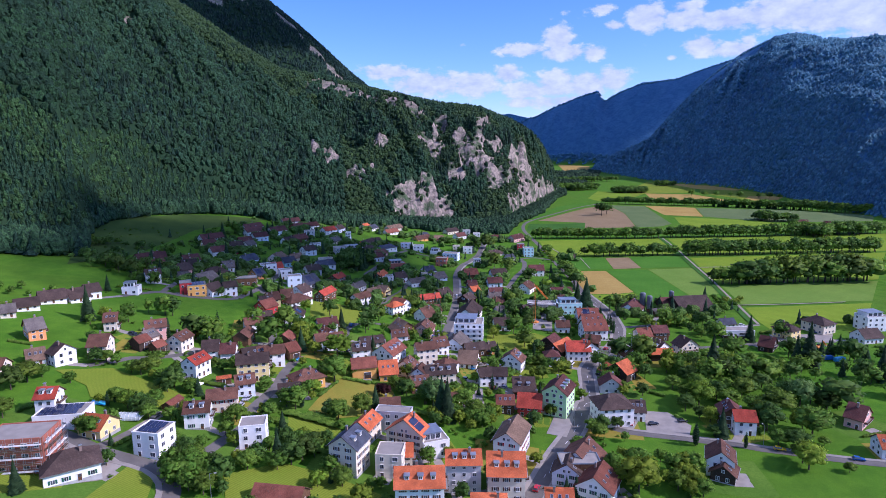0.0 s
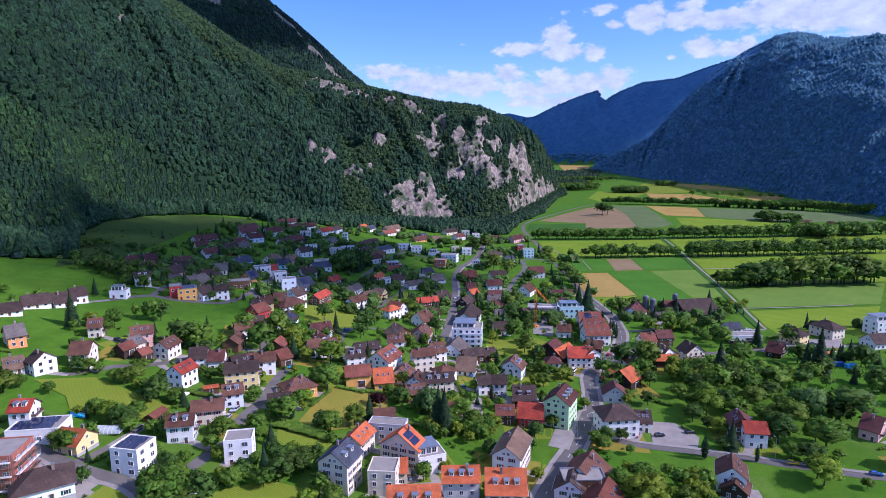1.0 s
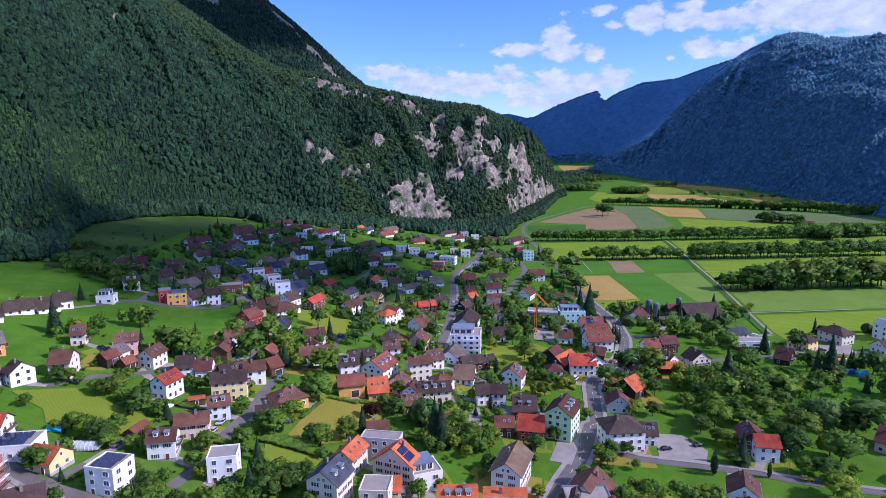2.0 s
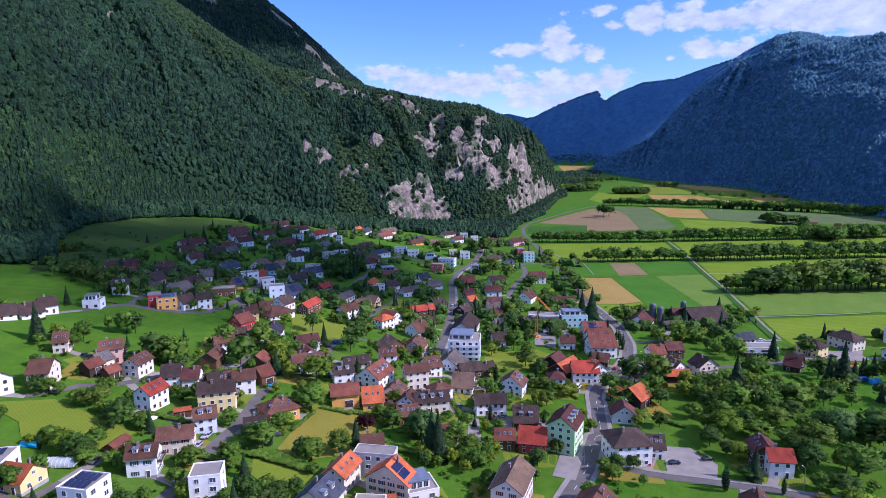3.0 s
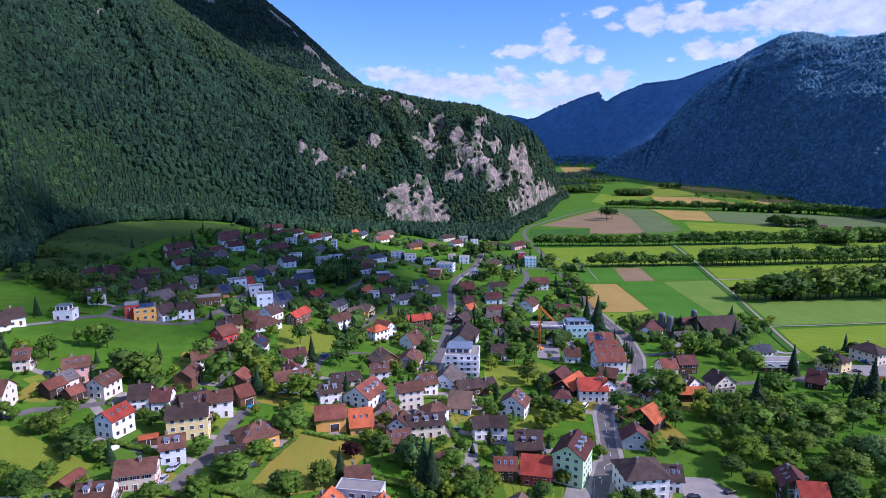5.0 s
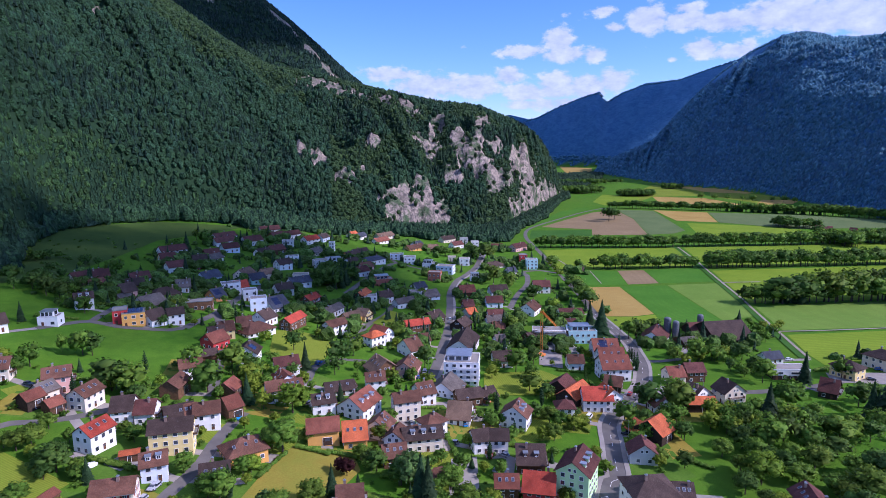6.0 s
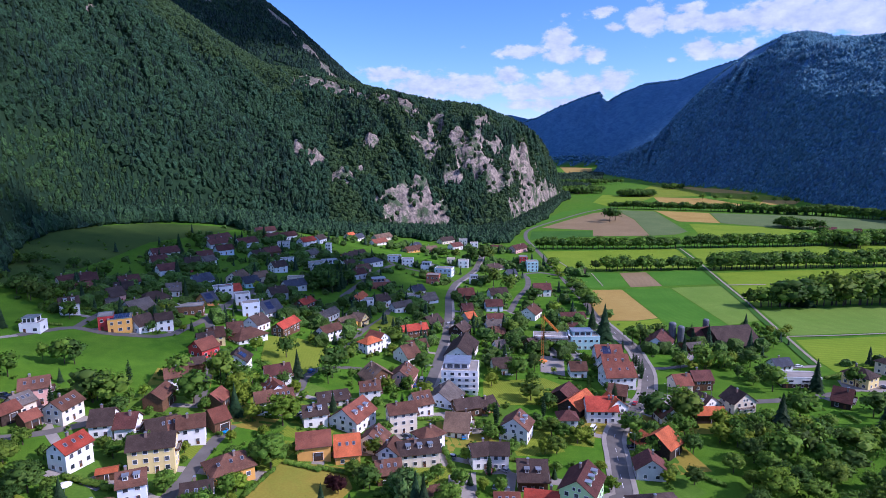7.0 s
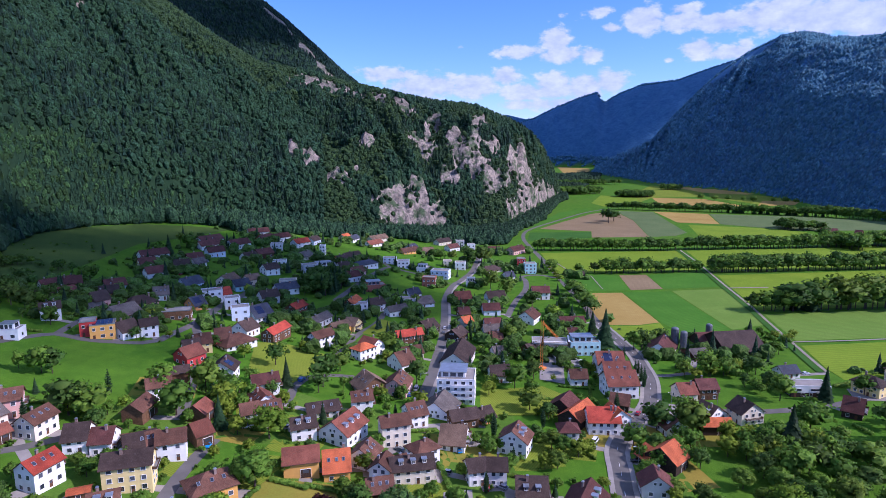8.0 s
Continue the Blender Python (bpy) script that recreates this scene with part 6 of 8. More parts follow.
patch("forecourt", [(61.5, 430.8), (74.8, 431.0), (66.1, 380.3), (54.3, 386.5)], PAVING, "grey paved yard beside the houses", 0.16)
patch("forecourt", [(201.4, 371.3), (241.1, 370.1), (228.3, 352.3), (196.2, 357.5)], PAVING, "grey paved yard beside the houses", 0.16)
patch("forecourt", [(-120.9, 178.8), (-111.3, 183.9), (-105.9, 180.3), (-107.7, 170.6), (-112.8, 167.8)], PAVING, "grey paved yard beside the houses", 0.16)

# ---- houses ----
house(-192.8, 272.0, 45, 6.8, 11, 9, "grey", "orange", "b")
house(-175.7, 246.1, 38, 6.5, 10, 6, "tan", "white", "")
house(-166.0, 248.3, 150, 5.9, 9, 9, "dark", "white", "r")
house(-156.8, 261.6, 10, 7.8, 10.5, 10, "brown", "cream", "")
house(-146.4, 291.5, 28, 9.2, 7.8, 9.5, "brown", "pink", "b")
house(-146.1, 282.4, 69, 6.5, 7.5, 7, "grey", "cream", "")
house(-146.3, 275.3, 67, 6.6, 6.2, 6.5, "rust", "darkwood", "n")
house(-137.8, 274.1, 63, 5.1, 5.5, 5.5, "rust", "brown", "n")
house(-130.5, 281.9, 80, 10.1, 7.5, 8.5, "brown", "cream", "")
house(-169.9, 295.4, 18, 5.9, 9, 8.5, "brown", "cream", "")
house(-106.3, 301.6, 89, 11.3, 7.5, 7.5, "brown", "brown", "n")
house(-107.5, 320.1, 27, 8.9, 7.5, 8.5, "brown", "white", "")
house(-106.7, 332.8, 24, 11.2, 5.8, 8.5, "dark", "brown", "n")
house(-113.9, 277.0, 14, 7.1, 10.0, 8.5, "dark", "white", "b")
house(-105.9, 277.6, 9, 6.5, 9.2, 8, "maroon", "white", "")
house(-99.1, 281.0, 18, 5.0, 5.5, 5, "brown", "brown", "n")
house(-92.5, 279.0, 29, 6.5, 7.5, 7.5, "brown", "white", "")
house(-112.3, 254.9, 72, 9.6, 7.5, 9.5, "red", "white", "k")
house(-89.1, 259.8, 15, 13.5, 8.0, 11.5, "dark", "yellow", "b")
house(-87.7, 243.4, 23, 7.4, 7.5, 8.5, "brown", "blue", "")
house(-91.0, 226.9, 14, 11.0, 7.5, 8.5, "brown", "cream", "r")
house(-94.5, 211.6, 11, 8.6, 7.5, 9.5, "brown", "white", "g")
house(-108.7, 222.5, 79, 7.9, 4, 3.5, "rust", "brown", "n")
house(-99.2, 251.1, 21, 5.9, 4, 3, "orange", "brown", "n")
house(-178.0, 227.5, 10, 5.9, 9, 8, "brown", "cream", "")
house(-144.5, 206.0, 7, 6.5, 7.5, 10, "red", "white", "")
house(-122.7, 197.0, -13, 8.9, 9, 7, "orange", "yellow", "")
house(-117.4, 172.3, 34, 14.8, 12, 8, "dark", "white", "h")
house(-54.3, 171.0, -10, 15.1, 10, 6, "rust", "brown", "n")
house(-69.7, 245.1, 16, 8.4, 10.0, 6.5, "dark", "white", "")
house(-65.9, 260.8, 36, 13.0, 11, 7.5, "brown", "ochre", "hk")
house(-84.9, 279.1, 20, 8.8, 7.8, 9.5, "brown", "white", "")
house(-94.9, 278.2, 31, 9.6, 9, 7.5, "dark", "brown", "n")
house(-80.1, 289.9, 45, 5.9, 9, 8, "rust", "brown", "n")
house(-113.2, 379.1, 30, 7.7, 10.08, 8.5, "brown", "yellow", "")
house(-107.6, 392.5, 21, 7.5, 11.2, 8.5, "brown", "rose", "")
house(-114.8, 370.0, 30, 7.5, 8.96, 8, "dark", "white", "")
house(-112.1, 361.1, 58, 9.7, 10.08, 8, "rust", "red", "")
house(-101.3, 391.4, 52, 17.5, 12.32, 6.5, "brown", "white", "h")
house(-85.8, 411.9, 73, 17.7, 7.5, 8, "red", "brown", "")
house(-91.9, 348.3, 95, 10.7, 10.64, 9, "dark", "white", "s")
house(-71.2, 338.8, 25, 10.8, 8.0, 8.5, "maroon", "white", "")
house(-68.2, 322.9, -56, 11.5, 8.96, 7.5, "rust", "blue", "")
house(-86.5, 306.7, 82, 7.9, 8, 7, "rust", "brown", "n")
house(-61.6, 311.7, 23, 7.4, 7.5, 9, "brown", "white", "")
house(-68.5, 308.3, 26, 6.5, 7.5, 8.5, "brown", "white", "")
house(-44.3, 324.7, 20, 12.6, 7.5, 5.5, "dark", "grey", "w")
house(-47.4, 303.6, 19, 9.0, 7.5, 8, "dark", "white", "")
house(-32.9, 306.7, 66, 14.5, 12.32, 9.5, "rust", "white", "d")
house(-37.0, 399.3, 48, 10.3, 7.5, 8.5, "orange", "white", "hw")
house(-33.9, 409.2, -39, 10.7, 10.08, 9, "rust", "white", "")
house(-14.8, 434.0, 24, 15.7, 7.5, 9, "red", "brown", "")
house(-12.3, 410.5, 26, 10.9, 8.96, 6.5, "brown", "cream", "")
house(-16.2, 390.3, 39, 8.7, 13.44, 9.5, "brown", "white", "")
house(-16.2, 358.0, 79, 13.0, 11.2, 8.5, "brown", "pink", "")
house(-28.5, 355.2, -60, 12.5, 13.44, 8.5, "tan", "brown", "")
house(-29.3, 332.4, 14, 8.4, 7.5, 9, "brown", "white", "b")
house(-13.8, 307.4, 18, 10.9, 7.5, 11.5, "brown", "cream", "r")
house(-6.9, 326.9, 26, 7.5, 10.08, 9, "brown", "white", "")
house(3.2, 339.5, 73, 14.7, 14.56, 7.5, "grey", "blue", "")
house(12.9, 329.0, 17, 11.4, 7.8, 7, "dark", "brown", "")
house(21.4, 334.5, 31, 7.5, 8.96, 6, "dark", "orange", "")
house(9.0, 311.0, -10, 9.6, 13.44, 8, "tan", "white", "b")
house(32.2, 308.7, 68, 9.7, 11.2, 10, "brown", "white", "")
house(-2.8, 295.3, 37, 9.4, 8, 8.5, "brown", "white", "h")
house(-22.7, 289.2, 74, 8.7, 9, 8, "brown", "blue", "")
house(-6.3, 283.5, 11, 14.6, 8.2, 8.5, "dark", "cream", "d")
house(-15.9, 282.3, 77, 7.9, 7, 7.5, "brown", "white", "")
house(-11.2, 285.2, 24, 5.9, 8, 7, "brown", "white", "")
house(13.4, 408.2, 78, 27.1, 14.56, 10, "dark", "white", "")
house(13.6, 451.3, 59, 11.3, 10.08, 8, "dark", "darkwood", "")
house(38.1, 478.2, 7, 11.0, 10.08, 8, "maroon", "white", "")
house(37.4, 468.7, 7, 12.0, 8.96, 6.5, "grey", "white", "")
house(37.6, 450.7, 7, 7.5, 8.96, 7, "brown", "ochre", "")
house(36.4, 418.0, 16, 7.5, 8.96, 8, "grey", "white", "")
house(33.6, 385.1, 7, 10.1, 10.08, 8, "dark", "white", "")
house(72.7, 382.1, 0, 8.3, 8.5, 7.5, "brown", "white", "")
house(92.3, 397.3, -1, 13.7, 13.44, 12, "rust", "white", "sk")
house(91.2, 380.7, -1, 13.0, 12.32, 12, "rust", "white", "k")
house(89.0, 367.2, 4, 14.5, 13.44, 12, "rust", "white", "k")
house(84.9, 350.5, -24, 8.0, 9, 7, "brown", "darkwood", "n")
house(58.7, 345.7, 58, 11.4, 12, 8, "maroon", "darkwood", "n")
house(62.4, 335.8, 50, 16.1, 10, 8, "orange", "darkwood", "n")
house(70.7, 328.3, -3, 12.7, 11.2, 10, "red", "white", "r")
house(76.2, 328.8, -74, 8.7, 10.08, 10, "orange", "white", "")
house(54.1, 316.6, -1, 7.5, 7.5, 8.5, "maroon", "white", "h")
house(118.1, 361.3, 6, 8.1, 10.08, 8, "rust", "cream", "")
house(128.5, 363.4, 4, 9.3, 8.8, 9, "maroon", "brown", "b")
house(120.1, 338.8, -62, 8.1, 12.32, 7, "dark", "white", "")
house(116.2, 325.0, -1, 11.9, 6.0, 6.5, "orange", "darkwood", "n")
house(98.7, 325.6, -81, 8.9, 8.96, 7, "brown", "white", "")
house(86.4, 297.9, 43, 9.7, 12, 9, "orange", "darkwood", "n")
house(82.3, 300.6, -69, 7.9, 9, 6, "orange", "darkwood", "n")
house(132.6, 431.8, 61, 20.7, 14.56, 8.5, "maroon", "white", "")
house(149.7, 423.4, 11, 10.7, 14, 5, "grey", "brown", "n")
house(178.4, 441.0, 8, 25.7, 30, 10, "dark", "darkwood", "n")
house(166.7, 449.1, 9, 14.6, 12, 7, "maroon", "darkwood", "n")
house(182.5, 390.3, 11, 10.1, 7.8, 6, "slate", "white", "")
house(184.6, 341.4, -40, 7.5, 12.32, 8, "maroon", "darkwood", "b")
house(208.7, 365.5, -61, 12.4, 9.52, 9, "dark", "yellow", "h")
house(236.4, 378.3, -67, 15.4, 11.2, 10, "dark", "cream", "h")
house(134.4, 336.4, -76, 9.2, 11.2, 9.5, "dark", "cream", "b")
house(-42.8, 279.9, 13, 11.3, 9.2, 9, "rust", "ochre", "n")
house(-31.4, 281.8, 11, 8.5, 12.8, 8.5, "orange", "ochre", "k")
house(-26.7, 239.1, 8, 7.7, 7.5, 8.5, "brown", "white", "b")
house(-15.8, 269.5, 14, 8.1, 8.0, 7.5, "brown", "brown", "k")
house(15.7, 285.2, 13, 6.5, 7.5, 8.5, "dark", "white", "")
house(23.1, 285.6, -3, 6.5, 7.5, 9, "dark", "white", "")
house(33.3, 274.4, -4, 9.8, 12.5, 9, "dark", "brown", "d")
house(22.7, 255.6, -2, 7.5, 7.5, 7.5, "rust", "brown", "k")
house(33.7, 255.2, -12, 10.0, 11.5, 9, "red", "red", "b")
house(-1.2, 261.6, 24, 5.9, 6, 4, "brown", "white", "n")
house(46.6, 257.1, 63, 13.6, 10.8, 15, "maroon", "green", "d")
house(76.2, 280.6, 82, 7.9, 10, 8, "maroon", "grey", "g")
house(67.9, 248.2, 6, 14.5, 13, 12.5, "dark", "white", "hg")
house(79.8, 251.7, -8, 5.9, 9, 8, "dark", "white", "")
house(-36.9, 195.7, 71, 10.2, 10.2, 14, "slate", "cream", "d")
house(-34.2, 218.6, 71, 11.5, 7.5, 9, "orange", "cream", "")
house(-17.7, 214.5, 67, 7.1, 15, 13, "orange", "cream", "s")
house(-20.7, 202.4, 2, 9.9, 8.0, 8, "orange", "cream", "b")
house(-12.2, 177.7, 2, 15.0, 11.0, 14, "orange", "white", "kd")
house(2.0, 191.3, 1, 11.3, 8.5, 14, "orange", "grey", "d")
house(16.2, 191.0, -3, 12.2, 13.5, 14.5, "orange", "cream", "kd")
house(9.3, 174.3, -3, 10.4, 9, 9, "orange", "cream", "k")
house(32.1, 179.7, -4, 8.4, 10, 9, "orange", "white", "k")
house(21.4, 217.8, 69, 16.5, 10.0, 12, "tan", "white", "r")
house(45.8, 207.4, 58, 13.8, 13, 10, "brown", "white", "")
house(38.9, 198.3, 71, 7.9, 10, 9, "dark", "blue", "k")
house(47.3, 190.2, 61, 12.0, 12, 10, "rust", "white", "k")
house(119.4, 237.8, -9, 8.3, 8.2, 9.5, "red", "white", "b")
house(117.0, 243.9, -101, 9.4, 9, 10, "maroon", "brown", "")
house(96.0, 206.6, 67, 10.2, 9.0, 10, "brown", "white", "k")
house(95.4, 201.8, 58, 7.9, 8, 6.5, "brown", "darkwood", "")
house(170.9, 243.3, -49, 6.7, 12, 9, "maroon", "pink", "b")
house(164.2, 217.9, -10, 5.9, 9, 8, "orange", "white", "")
house(251.9, 355.7, 10, 12.9, 11.2, 8, "dark", "white", "")
house(-217.5, 324.5, 39, 12.3, 11.2, 6.5, "dark", "white", "")
house(-209.2, 332.9, 50, 10.1, 12.32, 7, "dark", "white", "")
house(-206.1, 342.0, 48, 7.5, 10.08, 8, "dark", "white", "")
house(-220.4, 308.4, 37, 10.6, 12.32, 5.5, "dark", "white", "")
house(-220.0, 293.8, 37, 6.3, 9, 6, "grey", "cream", "")
house(-223.2, 437.0, 56, 8.9, 10.08, 8.5, "maroon", "cream", "")
house(-218.6, 446.1, 51, 9.7, 10.08, 9, "maroon", "cream", "b")
house(-215.5, 448.9, 37, 7.5, 10.08, 9, "maroon", "ochre", "")
house(-214.1, 418.9, 45, 7.9, 10.08, 7.5, "dark", "white", "")
house(-208.3, 428.6, 65, 9.7, 8.96, 8, "maroon", "cream", "")
house(-195.3, 393.8, 36, 8.9, 7.5, 9, "dark", "white", "d")
house(-197.2, 459.4, 43, 11.6, 10.08, 8, "maroon", "blue", "")
house(-191.7, 443.1, 27, 10.0, 10.08, 8, "dark", "orange", "b")
house(-188.9, 426.2, 54, 8.1, 11.2, 8.5, "dark", "pink", "b")
house(-187.5, 420.1, 50, 7.9, 9, 4, "grey", "cream", "n")
house(-169.3, 413.6, 59, 13.7, 15.68, 7, "grey", "white", "")
house(-153.0, 383.6, 61, 9.7, 11.2, 8, "dark", "white", "")
house(-143.8, 389.4, 33, 8.1, 7.5, 9, "dark", "white", "")
house(-170.2, 434.3, 45, 17.4, 12.32, 7, "dark", "pink", "h")
house(-168.2, 458.3, 24, 8.4, 11.2, 7.5, "grey", "white", "k")
house(-192.7, 503.4, 45, 12.5, 10.08, 8, "maroon", "white", "")
house(-207.1, 522.8, 39, 10.9, 10.08, 8.5, "maroon", "yellow", "")
house(-215.6, 551.2, 48, 20.6, 10.08, 8.5, "maroon", "white", "")
house(-186.9, 533.8, 28, 10.3, 10.08, 8, "dark", "cream", "")
house(-188.1, 561.0, 40, 11.6, 10.08, 8, "maroon", "brown", "")
house(-179.5, 545.2, 58, 9.7, 8.96, 8, "grey", "white", "")
house(-205.6, 639.6, 59, 23.4, 10.08, 8, "maroon", "white", "")
house(-198.1, 617.8, 52, 19.3, 10.08, 8, "maroon", "white", "")
house(-184.5, 594.7, 42, 13.9, 10.08, 8, "maroon", "blue", "")
house(-179.5, 639.5, 53, 19.2, 11.2, 8.5, "maroon", "white", "")
house(-183.4, 713.8, 39, 20.9, 10.08, 8, "maroon", "white", "")
house(-169.3, 689.9, 57, 15.5, 10.08, 7, "maroon", "terracotta", "")
house(-157.9, 702.9, 55, 19.8, 10.08, 8, "maroon", "white", "")
house(-156.4, 595.1, 52, 11.8, 10.08, 7.5, "dark", "white", "")
house(-150.3, 615.0, 51, 14.9, 10.08, 8, "maroon", "brown", "")
house(-129.5, 560.0, 47, 11.9, 10.08, 8.5, "dark", "white", "b")
house(-132.8, 523.7, 45, 10.0, 8.96, 7, "tan", "cream", "")
house(-143.8, 506.5, 74, 13.4, 10.08, 9, "tan", "cream", "")
house(-134.3, 503.1, 43, 10.9, 10.08, 7.5, "slate", "mint", "")
house(-136.3, 474.6, 33, 8.6, 10.08, 8, "red", "cream", "")
house(-162.9, 488.6, 56, 13.5, 11.2, 8, "slate", "blue", "")
house(-143.8, 449.0, 53, 7.8, 12.32, 7, "slate", "orange", "s")
house(-104.9, 443.3, 50, 12.4, 15.68, 9, "slate", "white", "s")
house(-109.9, 483.9, 39, 11.8, 10.08, 8, "dark", "white", "")
house(-105.2, 511.5, 39, 15.7, 10.08, 7.5, "slate", "white", "")
house(-133.7, 685.1, 55, 17.3, 10.08, 9, "red", "white", "")
house(-126.7, 712.7, 71, 14.4, 10.08, 8, "dark", "blue", "")
house(-85.8, 643.3, 49, 15.9, 10.08, 7, "dark", "ochre", "")
house(-80.2, 660.5, 49, 17.5, 10.08, 7.5, "dark", "white", "")
house(-80.3, 609.6, 38, 10.0, 10.08, 7.5, "dark", "white", "")
house(-64.9, 631.1, 46, 25.4, 10.08, 7, "slate", "white", "h")
house(-66.9, 598.0, 47, 11.9, 10.08, 7.5, "brown", "pink", "")
house(-68.8, 575.0, 43, 14.3, 10.08, 8, "maroon", "white", "")
house(-68.6, 789.6, 53, 26.1, 11.2, 7, "tan", "cream", "")
house(-69.0, 753.1, 53, 21.4, 10.08, 6.5, "rust", "white", "")
house(-93.2, 762.3, 69, 16.8, 10.08, 7, "slate", "white", "")
house(-102.2, 764.2, 63, 11.5, 8.96, 7, "orange", "cream", "")
house(-30.1, 736.3, 47, 22.9, 10.08, 6.5, "brown", "ochre", "")
house(-28.1, 758.2, 55, 12.3, 8.96, 7, "slate", "white", "")
house(-56.3, 495.2, 77, 16.3, 7.5, 8, "orange", "brown", "")
house(-86.0, 461.2, 68, 12.6, 7.5, 9, "red", "brown", "")
house(-41.3, 499.9, 37, 10.7, 10.08, 8.5, "dark", "white", "")
house(-26.2, 493.4, 38, 14.9, 7.5, 7, "grey", "white", "")
house(-10.7, 527.0, 31, 16.5, 12.32, 6.5, "grey", "blue", "")
house(-70.6, 447.7, 66, 20.8, 7.5, 6.5, "grey", "white", "")
house(-55.8, 437.3, 47, 12.0, 7.5, 7.5, "tan", "ochre", "")
house(-49.4, 449.0, -21, 7.5, 10.08, 7.5, "tan", "yellow", "b")
house(-61.3, 412.0, 49, 12.7, 7.5, 8.5, "brown", "white", "b")
house(-17.9, 548.7, 38, 10.3, 10.08, 7, "slate", "white", "")
house(17.7, 782.4, 40, 15.0, 10.08, 8, "maroon", "white", "")
house(6.9, 820.7, 43, 20.5, 10.08, 8, "dark", "cream", "")
house(-10.1, 748.4, 19, 12.6, 10.08, 7, "tan", "ochre", "")
house(65.6, 780.3, 3, 12.7, 11.2, 7, "maroon", "grey", "")
house(89.6, 772.4, 48, 23.2, 11.2, 9, "maroon", "pink", "b")
house(51.7, 669.2, 34, 23.8, 12.32, 6, "dark", "cream", "h")
house(65.8, 631.7, 21, 8.6, 10.08, 8, "slate", "white", "")
house(20.5, 545.4, 15, 12.2, 12.32, 9, "rust", "brown", "")
house(46.7, 555.3, 14, 14.2, 11.2, 8, "dark", "blue", "")
house(40.2, 516.8, 7, 12.1, 10.08, 8, "maroon", "blue", "")
house(20.0, 505.9, 14, 7.5, 10.08, 7, "maroon", "brown", "")
house(64.7, 497.8, 63, 14.6, 12.32, 9, "brown", "white", "")
house(83.6, 564.9, -0, 13.7, 11.2, 10, "maroon", "white", "b")
# scaffolded house under an orange tarp, stood in for by a plain barn
house(20.5, 479.2, 32, 7.0, 9, 8, "orange", "grey", "n")
house(93.3, 494.3, 5, 16.5, 12.32, 5, "maroon", "white", "")
house(86.8, 467.2, 10, 9.0, 10.08, 5, "maroon", "brown", "")
house(131.4, 646.7, -2, 12.8, 9, 5, "dark", "darkwood", "n")
house(540.6, 923.0, -22, 20.1, 12, 6, "maroon", "brown", "n")
house(568.8, 901.9, -48, 7.9, 10, 6, "maroon", "brown", "n")
house(-102.8, 412.8, 66, 10.3, 11.2, 8, "dark", "white", "")
house(-4.8, 464.9, 48, 11.5, 11.2, 7.5, "dark", "darkwood", "")
house(56.0, 428.2, 35, 8.5, 11.2, 7, "dark", "brown", "")
house(-118.8, 633.9, 66, 14.2, 10.08, 7, "grey", "cream", "")
modern_block(-136.7, 201.0, 8, 16, 10, 4.5, "white", "s")
modern_block(-133.0, 174.8, 8, 17, 12, 10, "terracotta", "c")
modern_block(-100.5, 190.2, -12, 9.5, 9, 8.5, "white", "s")
modern_block(-71.9, 203.5, 10, 9, 8, 8.5, "white", "")
modern_block(-167.8, 378.9, 25, 7, 9, 7.2, "red", "")
modern_block(-161.0, 379.4, 25, 11, 10, 6.8, "ochre", "s")
modern_block(-147.7, 651.5, 10, 11, 9, 7, "grey", "")
modern_block(-140.9, 468.6, 25, 12, 9, 7, "white", "")
modern_block(-125.0, 458.3, 25, 9, 8, 7, "white", "")
modern_block(-144.1, 423.8, 15, 15, 9, 5, "brown", "")
modern_block(-113.3, 438.0, 20, 10, 9, 8, "blue", "")
modern_block(-107.0, 526.2, 10, 12, 8, 6, "cream", "")
modern_block(-127.8, 583.7, 10, 11, 8, 6.5, "white", "")
modern_block(-93.4, 597.6, 25, 18, 10, 8, "white", "t")
modern_block(-103.2, 582.7, 25, 12, 10, 7, "grey", "")
modern_block(-46.9, 552.6, 15, 15, 11, 8, "terracotta", "t")
modern_block(-44.5, 669.0, 0, 13, 9, 5.5, "blue", "")
modern_block(-30.7, 656.1, 0, 11, 9, 7, "white", "")
modern_block(-11.3, 646.4, -10, 12, 9, 7.5, "white", "t")
modern_block(-5.2, 592.1, -10, 11, 9, 8, "terracotta", "")
modern_block(4.4, 630.5, -15, 16, 11, 7, "blue", "")
modern_block(23.8, 676.9, -5, 10, 9, 7, "white", "")
modern_block(11.2, 686.6, 0, 8, 8, 6, "cream", "")
modern_block(40.4, 794.9, 0, 9, 8, 7, "white", "")
modern_block(28.0, 817.8, 0, 10, 8, 7, "grey", "")
modern_block(85.0, 691.7, 0, 8, 9, 9.5, "red", "")
modern_block(90.1, 664.5, 0, 11, 10, 9.5, "mint", "")
modern_block(31.2, 605.3, 0, 10, 9, 7, "white", "t")
modern_block(-50.7, 490.8, 10, 11, 8, 5.5, "white", "")
modern_block(-20.5, 523.0, 0, 13, 9, 5, "grey", "")
modern_block(-108.0, 665.5, 0, 5, 7, 9, "white", "")
modern_block(87.2, 431.5, 0, 17, 11, 10.5, "mint", "t")
modern_block(273.2, 381.8, 5, 16, 12, 12, "white", "t")
modern_block(-8.8, 213.5, 20, 10, 10, 9, "white", "t")
modern_block(-22.9, 196.3, -5, 9, 9, 8.5, "cream", "")
modern_block(43.1, 200.3, 0, 14, 8, 8, "brown", "")
modern_block(-24.1, 226.7, -10, 14, 6, 9, "grey", "")
modern_block(-192.7, 361.1, 10, 9, 8, 7, "white", "t")

